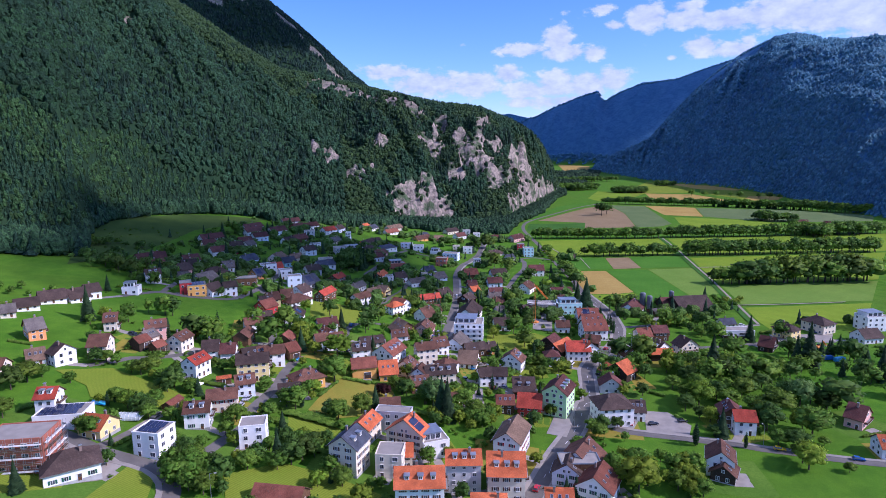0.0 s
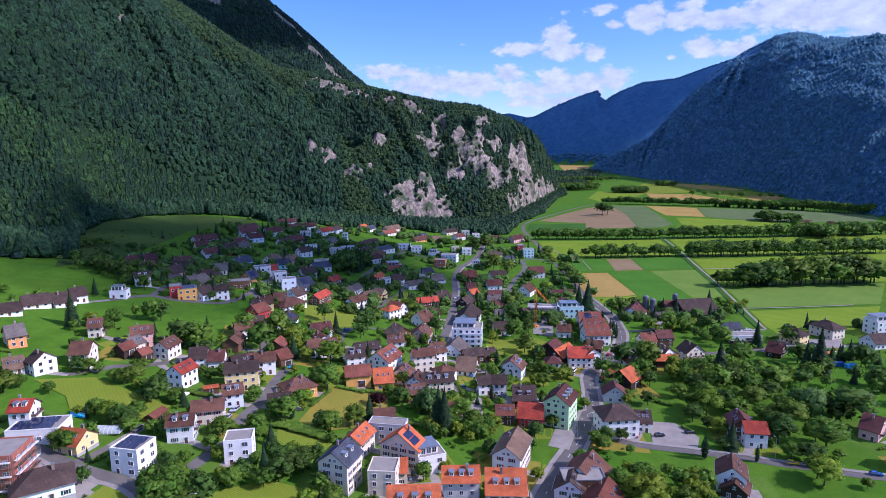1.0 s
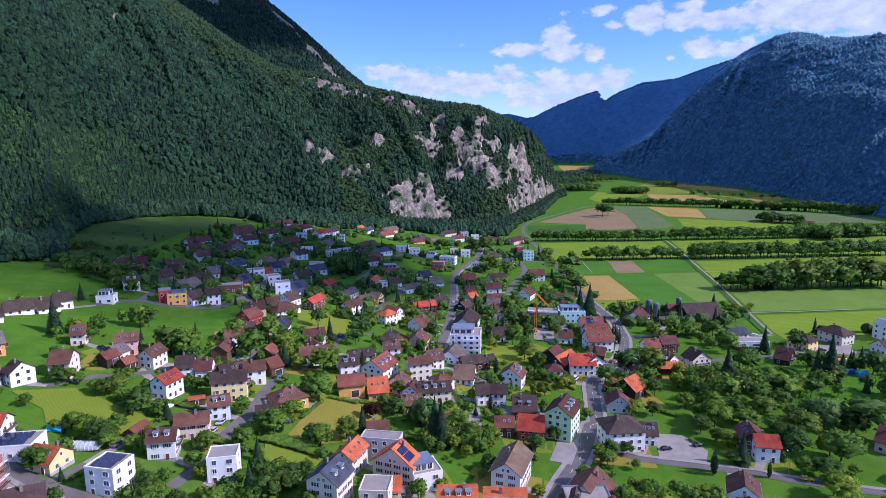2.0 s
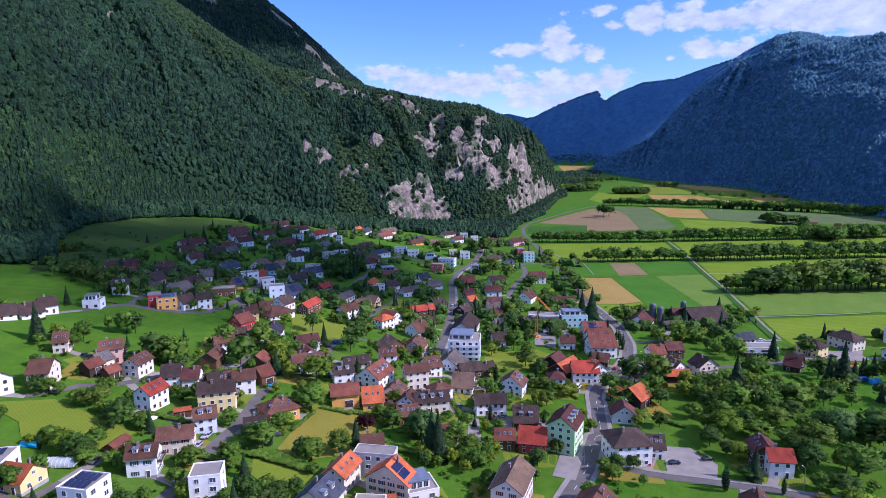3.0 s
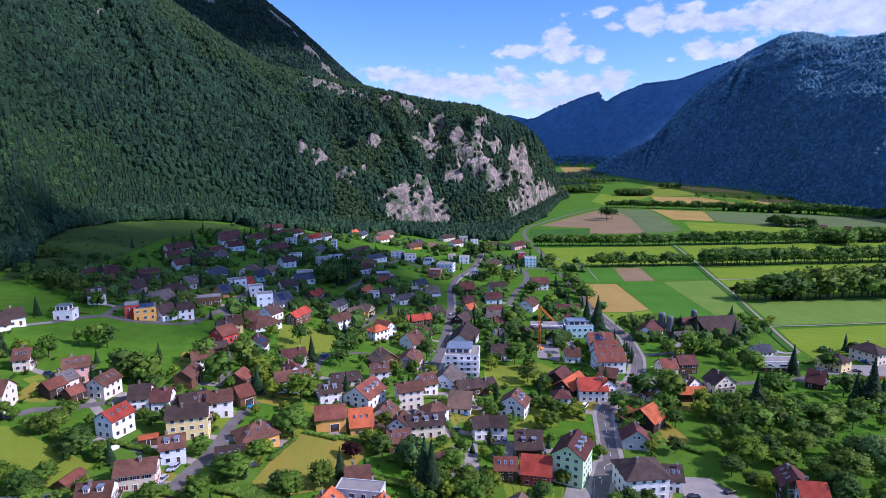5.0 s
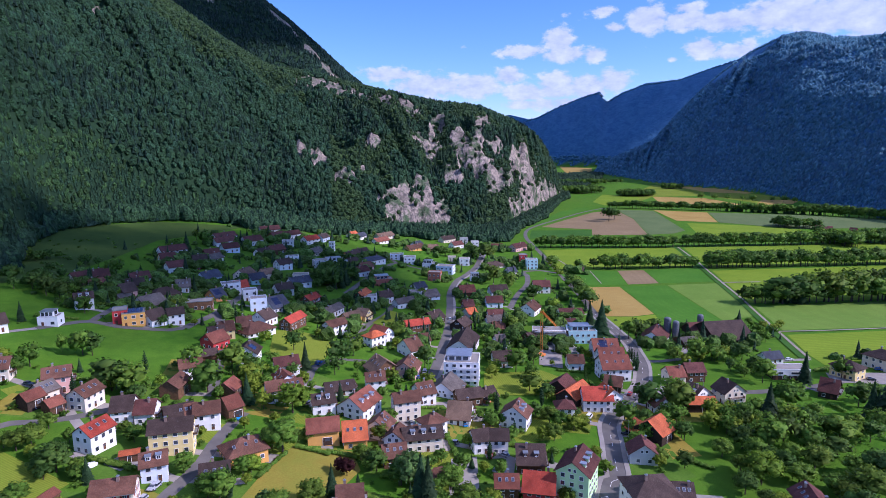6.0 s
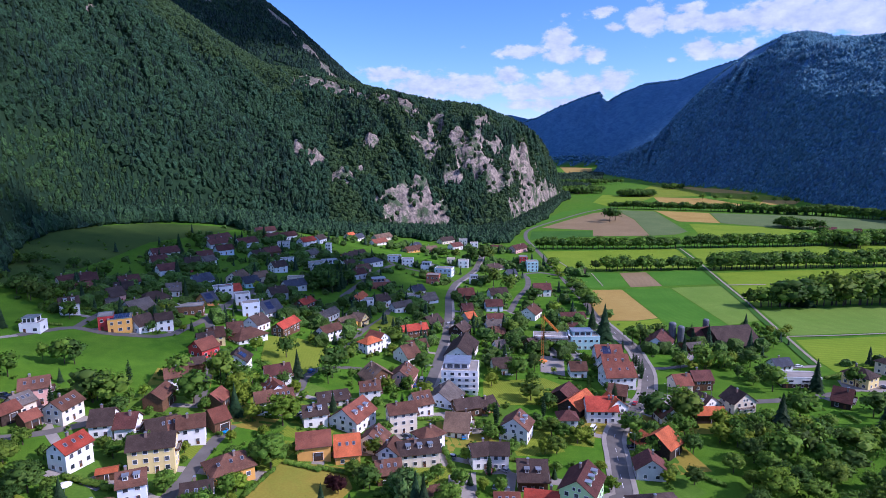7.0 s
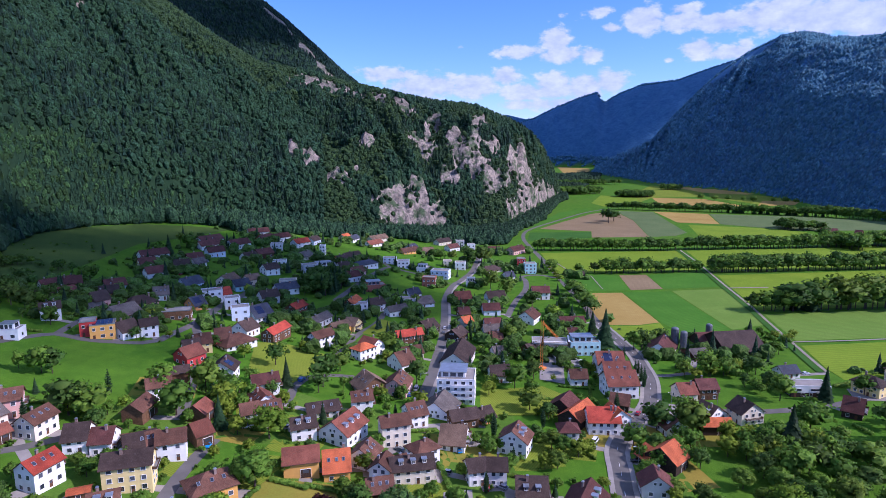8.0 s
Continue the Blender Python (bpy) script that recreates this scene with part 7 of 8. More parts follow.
# ---- trees ----
tree_row(119.1, 791.7, 278.9, 787.3, 56, 13.9, ('broad', 'dark'), 1, False)
tree_row(290.7, 791.1, 432.8, 796.4, 50, 15.2, ('broad', 'dark'), 2, False)
tree_row(432.8, 796.4, 583.7, 810.8, 50, 16.4, ('dark', 'broad'), 3, False)
tree_row(137.1, 660.6, 162.2, 659.4, 3, 13.2, ('broad', 'dark'), 4, True)
tree_row(161.0, 659.5, 250.9, 664.4, 28, 13.9, ('dark', 'broad'), 5, False)
tree_row(263.9, 660.7, 326.0, 663.9, 28, 16.4, ('broad', 'dark'), 6, False)
tree_row(326.0, 663.9, 479.9, 672.2, 47, 16.4, ('dark', 'broad'), 7, False)
tree_row(235.2, 522.6, 263.8, 521.5, 9, 16.5, ('broad', 'dark'), 8, True)
tree_row(262.1, 521.6, 278.0, 522.8, 6, 16.5, ('spruce', 'dark'), 9, True)
tree_row(278.0, 522.8, 372.5, 528.7, 26, 16.0, ('dark', 'broad', 'dark'), 10, True)
tree_row(330.0, 1260.9, 507.1, 1190.1, 56, 14.9, ('dark', 'broad'), 11, False)
tree_row(507.1, 1190.1, 653.6, 1100.2, 61, 16.5, ('dark', 'spruce', 'broad'), 12, False)
tree_row(653.6, 1100.2, 722.1, 1019.8, 36, 18.1, ('dark', 'broad'), 13, False)
tree_row(589.1, 1436.2, 737.3, 1334.6, 8, 14.9, ('broad',), 14, False)
tree_row(260.1, 1031.3, 291.1, 1076.9, 2, 17.6, ('dark',), 15, True)
tree_row(113.9, 699.7, 110.8, 627.5, 8, 7.7, ('broad', 'light'), 16, True)
tree_row(111.4, 589.7, 112.6, 517.8, 6, 8.8, ('broad', 'dark'), 17, True)
tree_row(203.7, 469.4, 214.8, 444.6, 7, 5.5, ('bush', 'broad'), 18, False)
tree_row(193.7, 448.0, 198.7, 427.7, 7, 7.7, ('broad', 'bush'), 19, False)
grove(469.8, 1549.0, 42.0, 31.2, 162, 14.5, ('dark', 'broad'), 21)
grove(643.7, 1775.6, 30.0, 12.0, 54, 14.5, ('dark', 'broad'), 22)
grove(347.4, 1658.6, 72.0, 40.8, 108, 16.9, ('dark', 'broad'), 23)
grove(434.0, 2021.4, 144.0, 24.0, 81, 15.8, ('dark', 'broad'), 24)
grove(510.0, 963.0, 16.8, 21.6, 22, 14.7, ('dark', 'broad'), 25)
grove(531.3, 948.2, 19.2, 16.8, 14, 12.6, ('dark', 'broad'), 26)
grove(491.4, 811.5, 26.4, 38.4, 36, 14.7, ('dark', 'broad'), 27)
grove(539.4, 808.7, 26.4, 24.0, 20, 14.7, ('dark', 'broad'), 28)
grove(206.0, 283.0, 14.0, 24.0, 9, 10.1, ('dark', 'spruce', 'broad'), 71)
grove(226.0, 312.0, 12.0, 14.0, 7, 10.6, ('dark', 'spruce'), 72)
# the orchard and the lawns round it
tree("broad", 157.6, 327.7, 9.4)
tree("broad", 107.0, 282.3, 7.8, 1.2)
tree("dark", 126.6, 304.3, 7.6)
tree("broad", 121.3, 306.3, 7.5)
tree("spruce", 136.7, 306.0, 11.5)
tree("broad", 135.8, 314.5, 7.1)
tree("broad", 141.8, 307.3, 9.2)
tree("broad", 144.7, 297.4, 11.8)
tree("broad", 160.9, 313.8, 8.0)
tree("dark", 158.4, 302.9, 5.8)
tree("light", 147.3, 294.5, 8.4, 1.15)
tree("broad", 167.2, 297.0, 10.0)
tree("broad", 181.9, 303.1, 7.3)
tree("spruce", 186.9, 316.1, 16.9)
tree("spruce", 190.8, 311.9, 14.0)
tree("dark", 188.6, 327.0, 9.2)
tree("broad", 157.0, 291.3, 7.9, 1.2)
tree("dark", 149.9, 281.5, 6.2, 1.2)
tree("dark", 117.7, 288.9, 10.0, 1.2)
tree("broad", 118.2, 280.5, 9.4, 1.2)
tree("broad", 126.8, 286.9, 9.6, 1.2)
tree("dark", 135.4, 291.7, 10.4, 1.2)
tree("light", 112.1, 263.5, 13.5, 1.2)
tree("dark", 103.5, 257.3, 9.0, 1.2)
tree("broad", 108.7, 271.5, 7.5, 1.2)
tree("dark", 122.9, 269.8, 9.6, 1.2)
tree("broad", 125.5, 263.9, 10.7, 1.2)
tree("broad", 135.9, 272.2, 10.4, 1.2)
tree("dark", 141.5, 276.4, 7.5, 1.2)
tree("broad", 133.8, 256.7, 10.6, 1.2)
tree("broad", 141.5, 285.5, 9.9, 1.2)
tree("light", 109.8, 246.3, 7.9, 1.2)
tree("dark", 106.9, 250.3, 6.2, 1.2)
tree("spruce", 108.6, 232.7, 13.3)
tree("dark", 106.2, 233.5, 8.8, 1.2)
tree("broad", 134.7, 252.4, 8.8, 1.2)
tree("dark", 129.4, 237.6, 13.1)
tree("broad", 142.7, 253.1, 11.6, 1.2)
tree("dark", 154.1, 265.9, 11.5, 1.2)
tree("silver", 156.8, 260.9, 15.1, 0.95)
tree("silver", 163.3, 263.8, 11.4, 0.95)
tree("broad", 147.9, 267.9, 7.9, 1.2)
tree("light", 143.1, 235.8, 10.2, 1.2)
tree("broad", 146.5, 234.3, 13.5, 1.2)
tree("dark", 133.4, 222.4, 9.8, 1.2)
tree("broad", 127.7, 225.3, 6.7, 1.2)
tree("dark", 166.6, 257.1, 10.4, 1.2)
tree("dark", 172.1, 258.9, 11.6, 1.2)
tree("column", 95.1, 225.6, 9.6)
tree("column", 95.7, 227.8, 8.4)
tree("column", 113.8, 223.4, 6.9)
tree("broad", 145.6, 225.0, 5.1, 1.2)
tree("dark", 148.4, 307.1, 7.1)
tree("broad", 132.1, 280.2, 9.1, 1.2)
tree("dark", 121.2, 275.1, 8.3, 1.2)
tree("broad", 98.8, 306.6, 7.5)
tree("dark", 99.0, 315.2, 6.8)
grove(176.0, 300.0, 16.0, 12.0, 6, 7.7, ('broad', 'silver', 'dark'), 74)
grove(-81.5, 531.1, 18.0, 18.0, 26, 13.0, ('dark', 'spruce'), 29)
grove(-81.9, 562.0, 16.0, 14.0, 18, 13.0, ('dark', 'spruce'), 30)
grove(-265.0, 520.0, 46.0, 60.0, 46, 2.2, ('bush',), 75)
grove(-250.0, 470.0, 40.0, 20.0, 16, 3.5, ('bush', 'dark'), 76)
grove(121.8, 304.8, 12.0, 9.6, 9, 9.7, ('broad', 'light', 'light', 'broad', 'dark'), 36)
grove(135.6, 303.4, 16.8, 9.6, 11, 9.7, ('broad', 'light', 'dark', 'broad'), 37)
grove(-269.3, 485.1, 36.0, 9.6, 16, 6.3, ('broad', 'dark'), 38)
grove(-226.2, 413.9, 24.0, 9.6, 10, 7.4, ('dark', 'broad'), 39)
grove(-237.5, 332.9, 16.8, 7.2, 8, 5.2, ('broad',), 40)
grove(-45.5, 257.6, 9.6, 6.0, 8, 6.3, ('broad', 'light'), 41)
grove(3.4, 241.3, 14.4, 8.4, 10, 6.3, ('broad', 'light'), 43)
grove(24.8, 308.9, 12.0, 7.2, 8, 6.3, ('broad',), 44)
grove(147.6, 395.6, 19.2, 9.6, 14, 7.4, ('broad', 'light'), 51)
grove(163.1, 372.3, 14.4, 7.2, 9, 7.4, ('broad', 'dark'), 52)
grove(207.6, 329.1, 16.8, 7.2, 10, 9.7, ('dark', 'spruce'), 53)
grove(208.9, 451.7, 24.0, 6.0, 8, 5.2, ('broad', 'light'), 54)
grove(83.9, 299.5, 9.6, 7.2, 7, 8.4, ('broad', 'dark'), 55)
grove(92.7, 296.6, 7.2, 6.0, 6, 8.4, ('broad', 'dark'), 56)
grove(-77.6, 335.2, 12.0, 8.4, 9, 8.4, ('broad', 'dark'), 57)
grove(-78.8, 315.3, 9.6, 7.2, 7, 9.5, ('broad', 'light'), 58)
grove(-11.0, 261.8, 10.8, 8.4, 8, 7.4, ('broad', 'dark'), 59)
grove(1.5, 246.4, 12.0, 6.0, 8, 6.3, ('broad', 'light'), 60)
grove(-78.4, 177.8, 12.0, 8.4, 8, 8.4, ('dark', 'broad'), 62)
grove(-53.8, 202.3, 9.6, 6.0, 6, 7.4, ('broad', 'dark'), 63)
grove(76.5, 200.4, 12.0, 7.2, 7, 8.4, ('broad', 'light'), 64)
grove(61.6, 204.1, 9.6, 7.2, 6, 8.4, ('broad',), 65)
grove(-231.4, 422.0, 31.2, 8.4, 12, 9.5, ('dark',), 66)
grove(-93.1, 621.0, 14.4, 7.2, 8, 8.4, ('dark', 'broad'), 67)
grove(-90.9, 516.6, 12.0, 7.2, 6, 8.4, ('dark',), 68)
tree("broad", -167.1, 327.5, 8.5, 0.6)
tree("broad", -158.0, 327.4, 8.0, 0.8)
tree("dark", -154.3, 328.3, 8.6, 0.9)
tree("dark", -128.9, 296.3, 11.0)
tree("broad", -122.6, 296.6, 10.0)
tree("spruce", 99.9, 432.8, 15)
tree("broad", 118.0, 435.9, 12)
tree("dark", 123.5, 437.6, 11)
tree("dark", 137.3, 446.5, 9)
tree("light", 84.5, 512.6, 15)
tree("column", 105.6, 394.2, 8)
tree("column", 104.9, 383.0, 9)
tree("column", 104.1, 375.7, 8)
tree("column", 106.2, 416.3, 9)
tree("light", 134.7, 387.9, 11)
tree("broad", 142.6, 390.5, 12)
tree("broad", 129.5, 389.4, 9)
tree("dark", 34.7, 708.2, 14)
tree("dark", 46.8, 710.2, 14)
tree("broad", 46.7, 595.4, 12)
tree("broad", 57.1, 566.5, 12)
tree("light", 27.1, 503.2, 9)
tree("dark", 73.2, 537.6, 11)
tree("broad", 45.6, 450.4, 12)
tree("dark", 75.3, 467.2, 10)
tree("spruce", 102.2, 471.1, 9)
tree("broad", 155.9, 325.4, 11)
tree("broad", 161.1, 357.2, 9)
tree("dark", 168.1, 392.7, 8)
tree("spruce", 181.7, 356.7, 10)
tree("broad", 204.4, 363.1, 10)
tree("broad", -95.5, 307.0, 9.2)
tree("broad", -92.8, 329.1, 10.2)
tree("light", -80.4, 332.6, 11.2)
tree("light", -91.7, 375.9, 11.2)
tree("dark", -75.6, 371.7, 9.2)
tree("broad", -77.4, 391.3, 6.1)
tree("dark", -49.3, 352.7, 13.3)
tree("dark", -49.9, 345.3, 8.2)
tree("broad", -45.4, 376.1, 8.2)
tree("light", -68.5, 399.6, 8.2)
tree("spruce", -64.2, 347.3, 8.2)
tree("spruce", -77.3, 301.2, 13.3)
tree("spruce", -42.4, 316.2, 9.2)
tree("column", -56.1, 306.7, 6.1)
tree("light", -58.5, 298.3, 10.2)
tree("light", -69.4, 303.3, 5.1)
tree("dark", -7.7, 370.7, 9.2)
tree("light", 29.1, 374.7, 11.2)
tree("broad", 43.4, 346.5, 8.2)
tree("broad", 39.9, 373.0, 9.2)
tree("broad", 24.5, 327.0, 6.1)
tree("broad", -25.1, 414.5, 9.2)
tree("dark", 51.3, 387.1, 9.2)
tree("light", 26.4, 427.6, 7.1)
tree("dark", 43.4, 417.3, 10.2)
tree("column", 104.6, 377.1, 11.2)
tree("column", 107.3, 394.8, 8.2)
tree("light", 152.0, 404.9, 9.2)
tree("broad", 144.1, 399.4, 8.2)
tree("broad", 150.8, 391.5, 7.1)
tree("broad", 108.1, 333.9, 9.2)
tree("dark", 93.1, 326.8, 10.2)
tree("broad", 79.3, 313.5, 7.1)
tree("broad", 50.5, 306.9, 10.2)
tree("broad", 46.5, 309.8, 8.2)
tree("broad", -54.5, 267.3, 14.3)
tree("broad", -58.7, 269.9, 10.2)
tree("broad", -47.2, 277.1, 7.1)
tree("light", -61.0, 252.4, 5.1)
tree("broad", -64.7, 234.8, 10.2)
tree("broad", -68.6, 235.6, 9.2)
tree("broad", -46.7, 230.4, 10.2)
tree("silver", -50.1, 231.2, 8.2)
tree("broad", -38.4, 237.7, 9.2)
tree("spruce", -33.4, 245.0, 11.2)
tree("copper", -30.6, 257.4, 7.1)
tree("copper", -33.1, 258.9, 6.1)
tree("dark", -23.8, 264.7, 8.2)
tree("broad", -27.5, 269.1, 6.1)
tree("silver", -9.2, 254.1, 14.3)
tree("dark", -12.3, 255.5, 11.2)
tree("spruce", -2.9, 241.5, 17.3)
tree("spruce", -5.3, 243.6, 14.3)
tree("light", 16.1, 268.1, 10.2)
tree("column", 13.5, 250.2, 9.2)
tree("broad", 4.2, 255.4, 9.2)
tree("broad", 8.7, 244.8, 9.2)
tree("broad", 6.2, 241.2, 7.1)
tree("broad", -23.1, 262.2, 8.2)
tree("broad", -21.9, 284.2, 7.1)
tree("light", 11.8, 286.4, 6.1)
tree("light", 60.0, 270.6, 7.1)
tree("dark", 68.2, 240.4, 9.2)
tree("dark", 61.9, 239.7, 7.1)
tree("broad", 45.9, 295.2, 10.2)
tree("dark", 89.8, 274.3, 8.2)
tree("broad", 82.5, 279.0, 8.2)
tree("broad", 76.6, 288.9, 8.2)
tree("broad", 83.7, 302.6, 7.1)
tree("broad", 42.3, 251.6, 6.1)
tree("dark", 33.4, 241.4, 8.2)
tree("broad", 106.6, 324.5, 9.2)
tree("spruce", -186.3, 303.4, 10.2)
tree("broad", -168.3, 308.1, 7.1)
tree("broad", -166.6, 297.1, 6.1)
tree("broad", -150.8, 254.2, 9.2)
tree("broad", -132.6, 247.0, 10.2)
tree("broad", -137.0, 247.8, 8.2)
tree("broad", -129.7, 250.0, 9.2)
tree("broad", -132.0, 262.2, 8.2)
tree("dark", -115.0, 238.7, 10.2)
tree("dark", -115.9, 234.0, 9.2)
tree("broad", -109.0, 238.9, 8.2)
tree("dark", -120.3, 237.2, 8.2)
tree("broad", -103.0, 261.3, 7.1)
tree("broad", -108.8, 266.7, 6.1)
tree("dark", -116.6, 213.4, 9.2)
tree("broad", -112.3, 210.6, 9.2)
tree("light", -122.6, 216.1, 8.2)
tree("broad", -105.5, 212.5, 7.1)
tree("broad", -82.9, 217.9, 8.2)
tree("light", -76.7, 229.8, 7.1)
tree("broad", -72.9, 230.0, 6.1)
tree("broad", -129.4, 220.4, 9.2)
tree("light", -114.1, 305.5, 6.1)
tree("broad", -107.8, 322.8, 9.2)
tree("broad", -99.1, 285.8, 7.1)
tree("broad", -123.7, 193.7, 11.2)
tree("broad", -127.3, 196.3, 9.2)
tree("broad", -106.0, 190.8, 8.2)
tree("broad", -105.3, 194.1, 6.1)
tree("light", -78.2, 200.4, 12.2)
tree("broad", -83.2, 207.0, 8.2)
tree("broad", -83.7, 176.1, 12.2)
tree("dark", -88.0, 178.9, 10.2)
tree("dark", -78.9, 184.0, 10.2)
tree("broad", -77.2, 170.1, 10.2)
tree("broad", -86.2, 186.4, 9.2)
tree("broad", -69.1, 186.4, 8.2)
tree("broad", -60.0, 188.7, 9.2)
tree("column", -67.2, 201.8, 6.1)
tree("column", -64.2, 204.7, 7.1)
tree("column", -65.0, 202.8, 6.1)
tree("spruce", -64.8, 215.0, 9.2)
tree("dark", -56.3, 192.9, 9.2)
tree("dark", -53.5, 196.7, 9.2)
tree("broad", -53.8, 207.1, 8.2)
tree("dark", -51.0, 203.2, 9.2)
tree("spruce", -125.8, 160.1, 9.2)
tree("broad", -156.2, 198.3, 10.2)
tree("broad", -166.4, 226.6, 10.2)
tree("dark", -167.5, 219.0, 10.2)
tree("broad", -164.6, 232.6, 8.2)
tree("dark", -114.0, 213.8, 8.2)
tree("broad", -114.8, 221.0, 7.1)
tree("broad", -152.6, 231.0, 7.1)
tree("broad", -37.6, 183.7, 8.2)
tree("light", -45.3, 181.9, 6.1)
tree("spruce", -41.7, 185.1, 4.1)
tree("light", 78.6, 189.7, 14.3)
tree("broad", 75.8, 193.4, 11.2)
tree("broad", 83.1, 190.0, 10.2)
tree("broad", 76.8, 213.1, 7.1)
tree("light", 73.9, 199.8, 6.1)
tree("light", 128.8, 206.9, 11.2)
tree("broad", 129.3, 211.7, 9.2)
tree("broad", 142.4, 204.8, 6.1)
tree("spruce", 216.1, 292.3, 10.2)
tree("spruce", 189.9, 312.5, 14.3)
tree("dark", 190.5, 306.5, 9.2)
tree("light", 159.4, 332.1, 9.2)
tree("dark", 65.7, 211.0, 11.2)
tree("light", 61.6, 191.3, 11.2)
tree("broad", 59.5, 200.5, 10.2)
tree("broad", 56.8, 237.7, 8.2)
tree("broad", 58.5, 232.3, 7.1)
tree("broad", 37.7, 708.1, 11.2)
tree("broad", 49.9, 716.1, 11.2)
tree("dark", 60.7, 585.6, 9.2)
tree("light", 37.7, 541.2, 7.1)
tree("dark", 51.9, 458.7, 11.2)
tree("light", 26.5, 362.9, 11.2)
tree("broad", 46.8, 364.8, 8.2)
tree("light", -65.1, 616.3, 6.1)
tree("broad", -61.0, 645.4, 7.1)
tree("column", -5.5, 606.0, 6.1)
tree("broad", -14.5, 525.5, 8.2)
tree("broad", -28.0, 511.2, 7.1)
tree("broad", 4.5, 719.0, 8.2)
tree("broad", 16.3, 717.8, 8.2)
tree("dark", -4.5, 730.7, 7.1)
tree("dark", -104.0, 613.3, 8.2)
tree("broad", -144.0, 559.9, 8.2)
tree("light", -127.9, 529.9, 9.2)
tree("light", -126.5, 495.6, 10.2)
tree("broad", -161.5, 507.8, 8.2)
tree("spruce", -210.7, 567.9, 10.2)
tree("broad", -217.1, 562.6, 9.2)
tree("broad", -225.9, 626.1, 9.2)
tree("broad", -211.4, 608.4, 8.2)
tree("spruce", -194.1, 486.4, 9.2)
tree("dark", -224.0, 406.5, 10.2)
tree("dark", -212.7, 400.6, 9.2)
tree("dark", -239.3, 424.5, 9.2)
tree("dark", -248.3, 449.7, 8.2)
tree("broad", -189.9, 384.7, 7.1)
tree("dark", -215.3, 455.9, 7.1)
tree("broad", -218.2, 470.4, 8.2)
tree("broad", -177.4, 428.2, 6.1)
tree("broad", -192.7, 419.1, 6.1)

# ---- driveways and garden planting between the houses ----
HOUSES = list(PLACED)


def driveways():
    """Short paved ways from the road to each house near it."""
    for x, y, r in HOUSES:
        best = None
        for line, w in ROADS:
            d = np.hypot(line[:, 0] - x, line[:, 1] - y)
            k = int(np.argmin(d))
            if best is None or d[k] < best[0]:
                best = (float(d[k]), line[k])
        if r + 2 < best[0] < 34 and y < 520:
            a, b = np.array([x, y]), np.array(best[1])
            u = (b - a) / np.linalg.norm(b - a)
            ribbon("driveway", [a + u * (r * 0.5), a + u * (r + 1.0), (a + u * r + b) / 2, b], -1.7, 1.7, 0.06, PAVING, "grey paved driveway leading to a house")
            line = np.array([a + u * t for t in np.linspace(r, best[0], 6)])
            ROADS.append((line, 1.6))


driveways()


def lawns():
    """Each house stands on its own plot: a lawn of its own cut, and often a paved terrace."""
    rng = random.Random(31)
    words = {"lawn": "fresh green garden lawn", "mown": "yellowish mown garden lawn", "lime": "light green garden lawn", "green": "fresh green garden lawn", "dry": "rough dry garden grass", "pale": "pale garden lawn with mowing stripes"}
    for i, (x, y, r) in enumerate(HOUSES):
        if y > 335 or x < -150:
            continue
        turn = radians(rng.uniform(-25, 25))
        ox, oy = rng.uniform(-5, 5), rng.uniform(-6, 3)
        a, b = r + rng.uniform(2.5, 6), r + rng.uniform(2.5, 7)
        crop = rng.choice(("mown", "lawn", "lawn", "lawn", "lawn", "dry"))
        corners = []
        for sx, sy in ((-1, -1), (0, -1.08), (1, -1), (1, 1), (0, 1.05), (-1, 1)):
            px, py = sx * a * rng.uniform(0.9, 1.1), sy * b * rng.uniform(0.9, 1.1)
            corners.append((x + ox + px * math.cos(turn) - py * math.sin(turn), y + oy + px * math.sin(turn) + py * math.cos(turn)))
        patch("lawn", corners, CROP[crop], words[crop], 0.02 + i * 0.0001, 3)
        if rng.random() < 0.6 and y < 480:
            w, d = rng.uniform(3, 6), rng.uniform(3, 5)
            q = rng.choice((-2.0, -1.2, -0.6, 0.2))
            cx, cy = x + math.cos(q) * (r * 0.85 + 1), y + math.sin(q) * (r * 0.85 + 1)
            patch("terrace", [(cx + (s * w * math.cos(turn) - t * d * math.sin(turn)) / 1, cy + (s * w * math.sin(turn) + t * d * math.cos(turn)) / 1) for s, t in ((-.6, -.6), (.6, -.6), (.6, .6), (-.6, .6))],
                  PAVING, "light grey paved garden terrace", 0.05 + i * 0.0001, 2)


lawns()


# the mown meadow below the upper road stays open
OPEN = ((-157.0, 345.0, 50.0, 30.0),)


def gardens(number, y0, y1, reach, seed):
    rng = random.Random(seed)
    count = 0
    while count < number:
        y = rng.uniform(y0, y1)
        x = rng.uniform(-0.50 * y, 0.20 * y) if y > 400 else rng.uniform(-0.62 * y, 0.30 * y)
        if not free(x, y, 0.6) or on_plot(x, y) or any(((x - a) / ra) ** 2 + ((y - b) / rb) ** 2 < 1 for a, b, ra, rb in OPEN):
            continue
        if not any((x - a) ** 2 + (y - b) ** 2 < (r + reach) ** 2 for a, b, r in HOUSES):
            continue
        count += 1
        k = rng.random()
        if k < (0.62 if y < 420 else 0.45):
            joined_tree("bush", x, y, rng.uniform(1.3, 3.4), rng.uniform(0.9, 1.4))
        elif k < 0.92:
            joined_tree(rng.choice(("broad", "light", "dark", "broad") if y < 420 else ("broad", "dark", "dark")), x, y, rng.uniform(4.0, 8.0), rng.uniform(0.9, 1.25))
        else:
            joined_tree(rng.choice(("spruce", "column")), x, y, rng.uniform(5.0, 11.0))


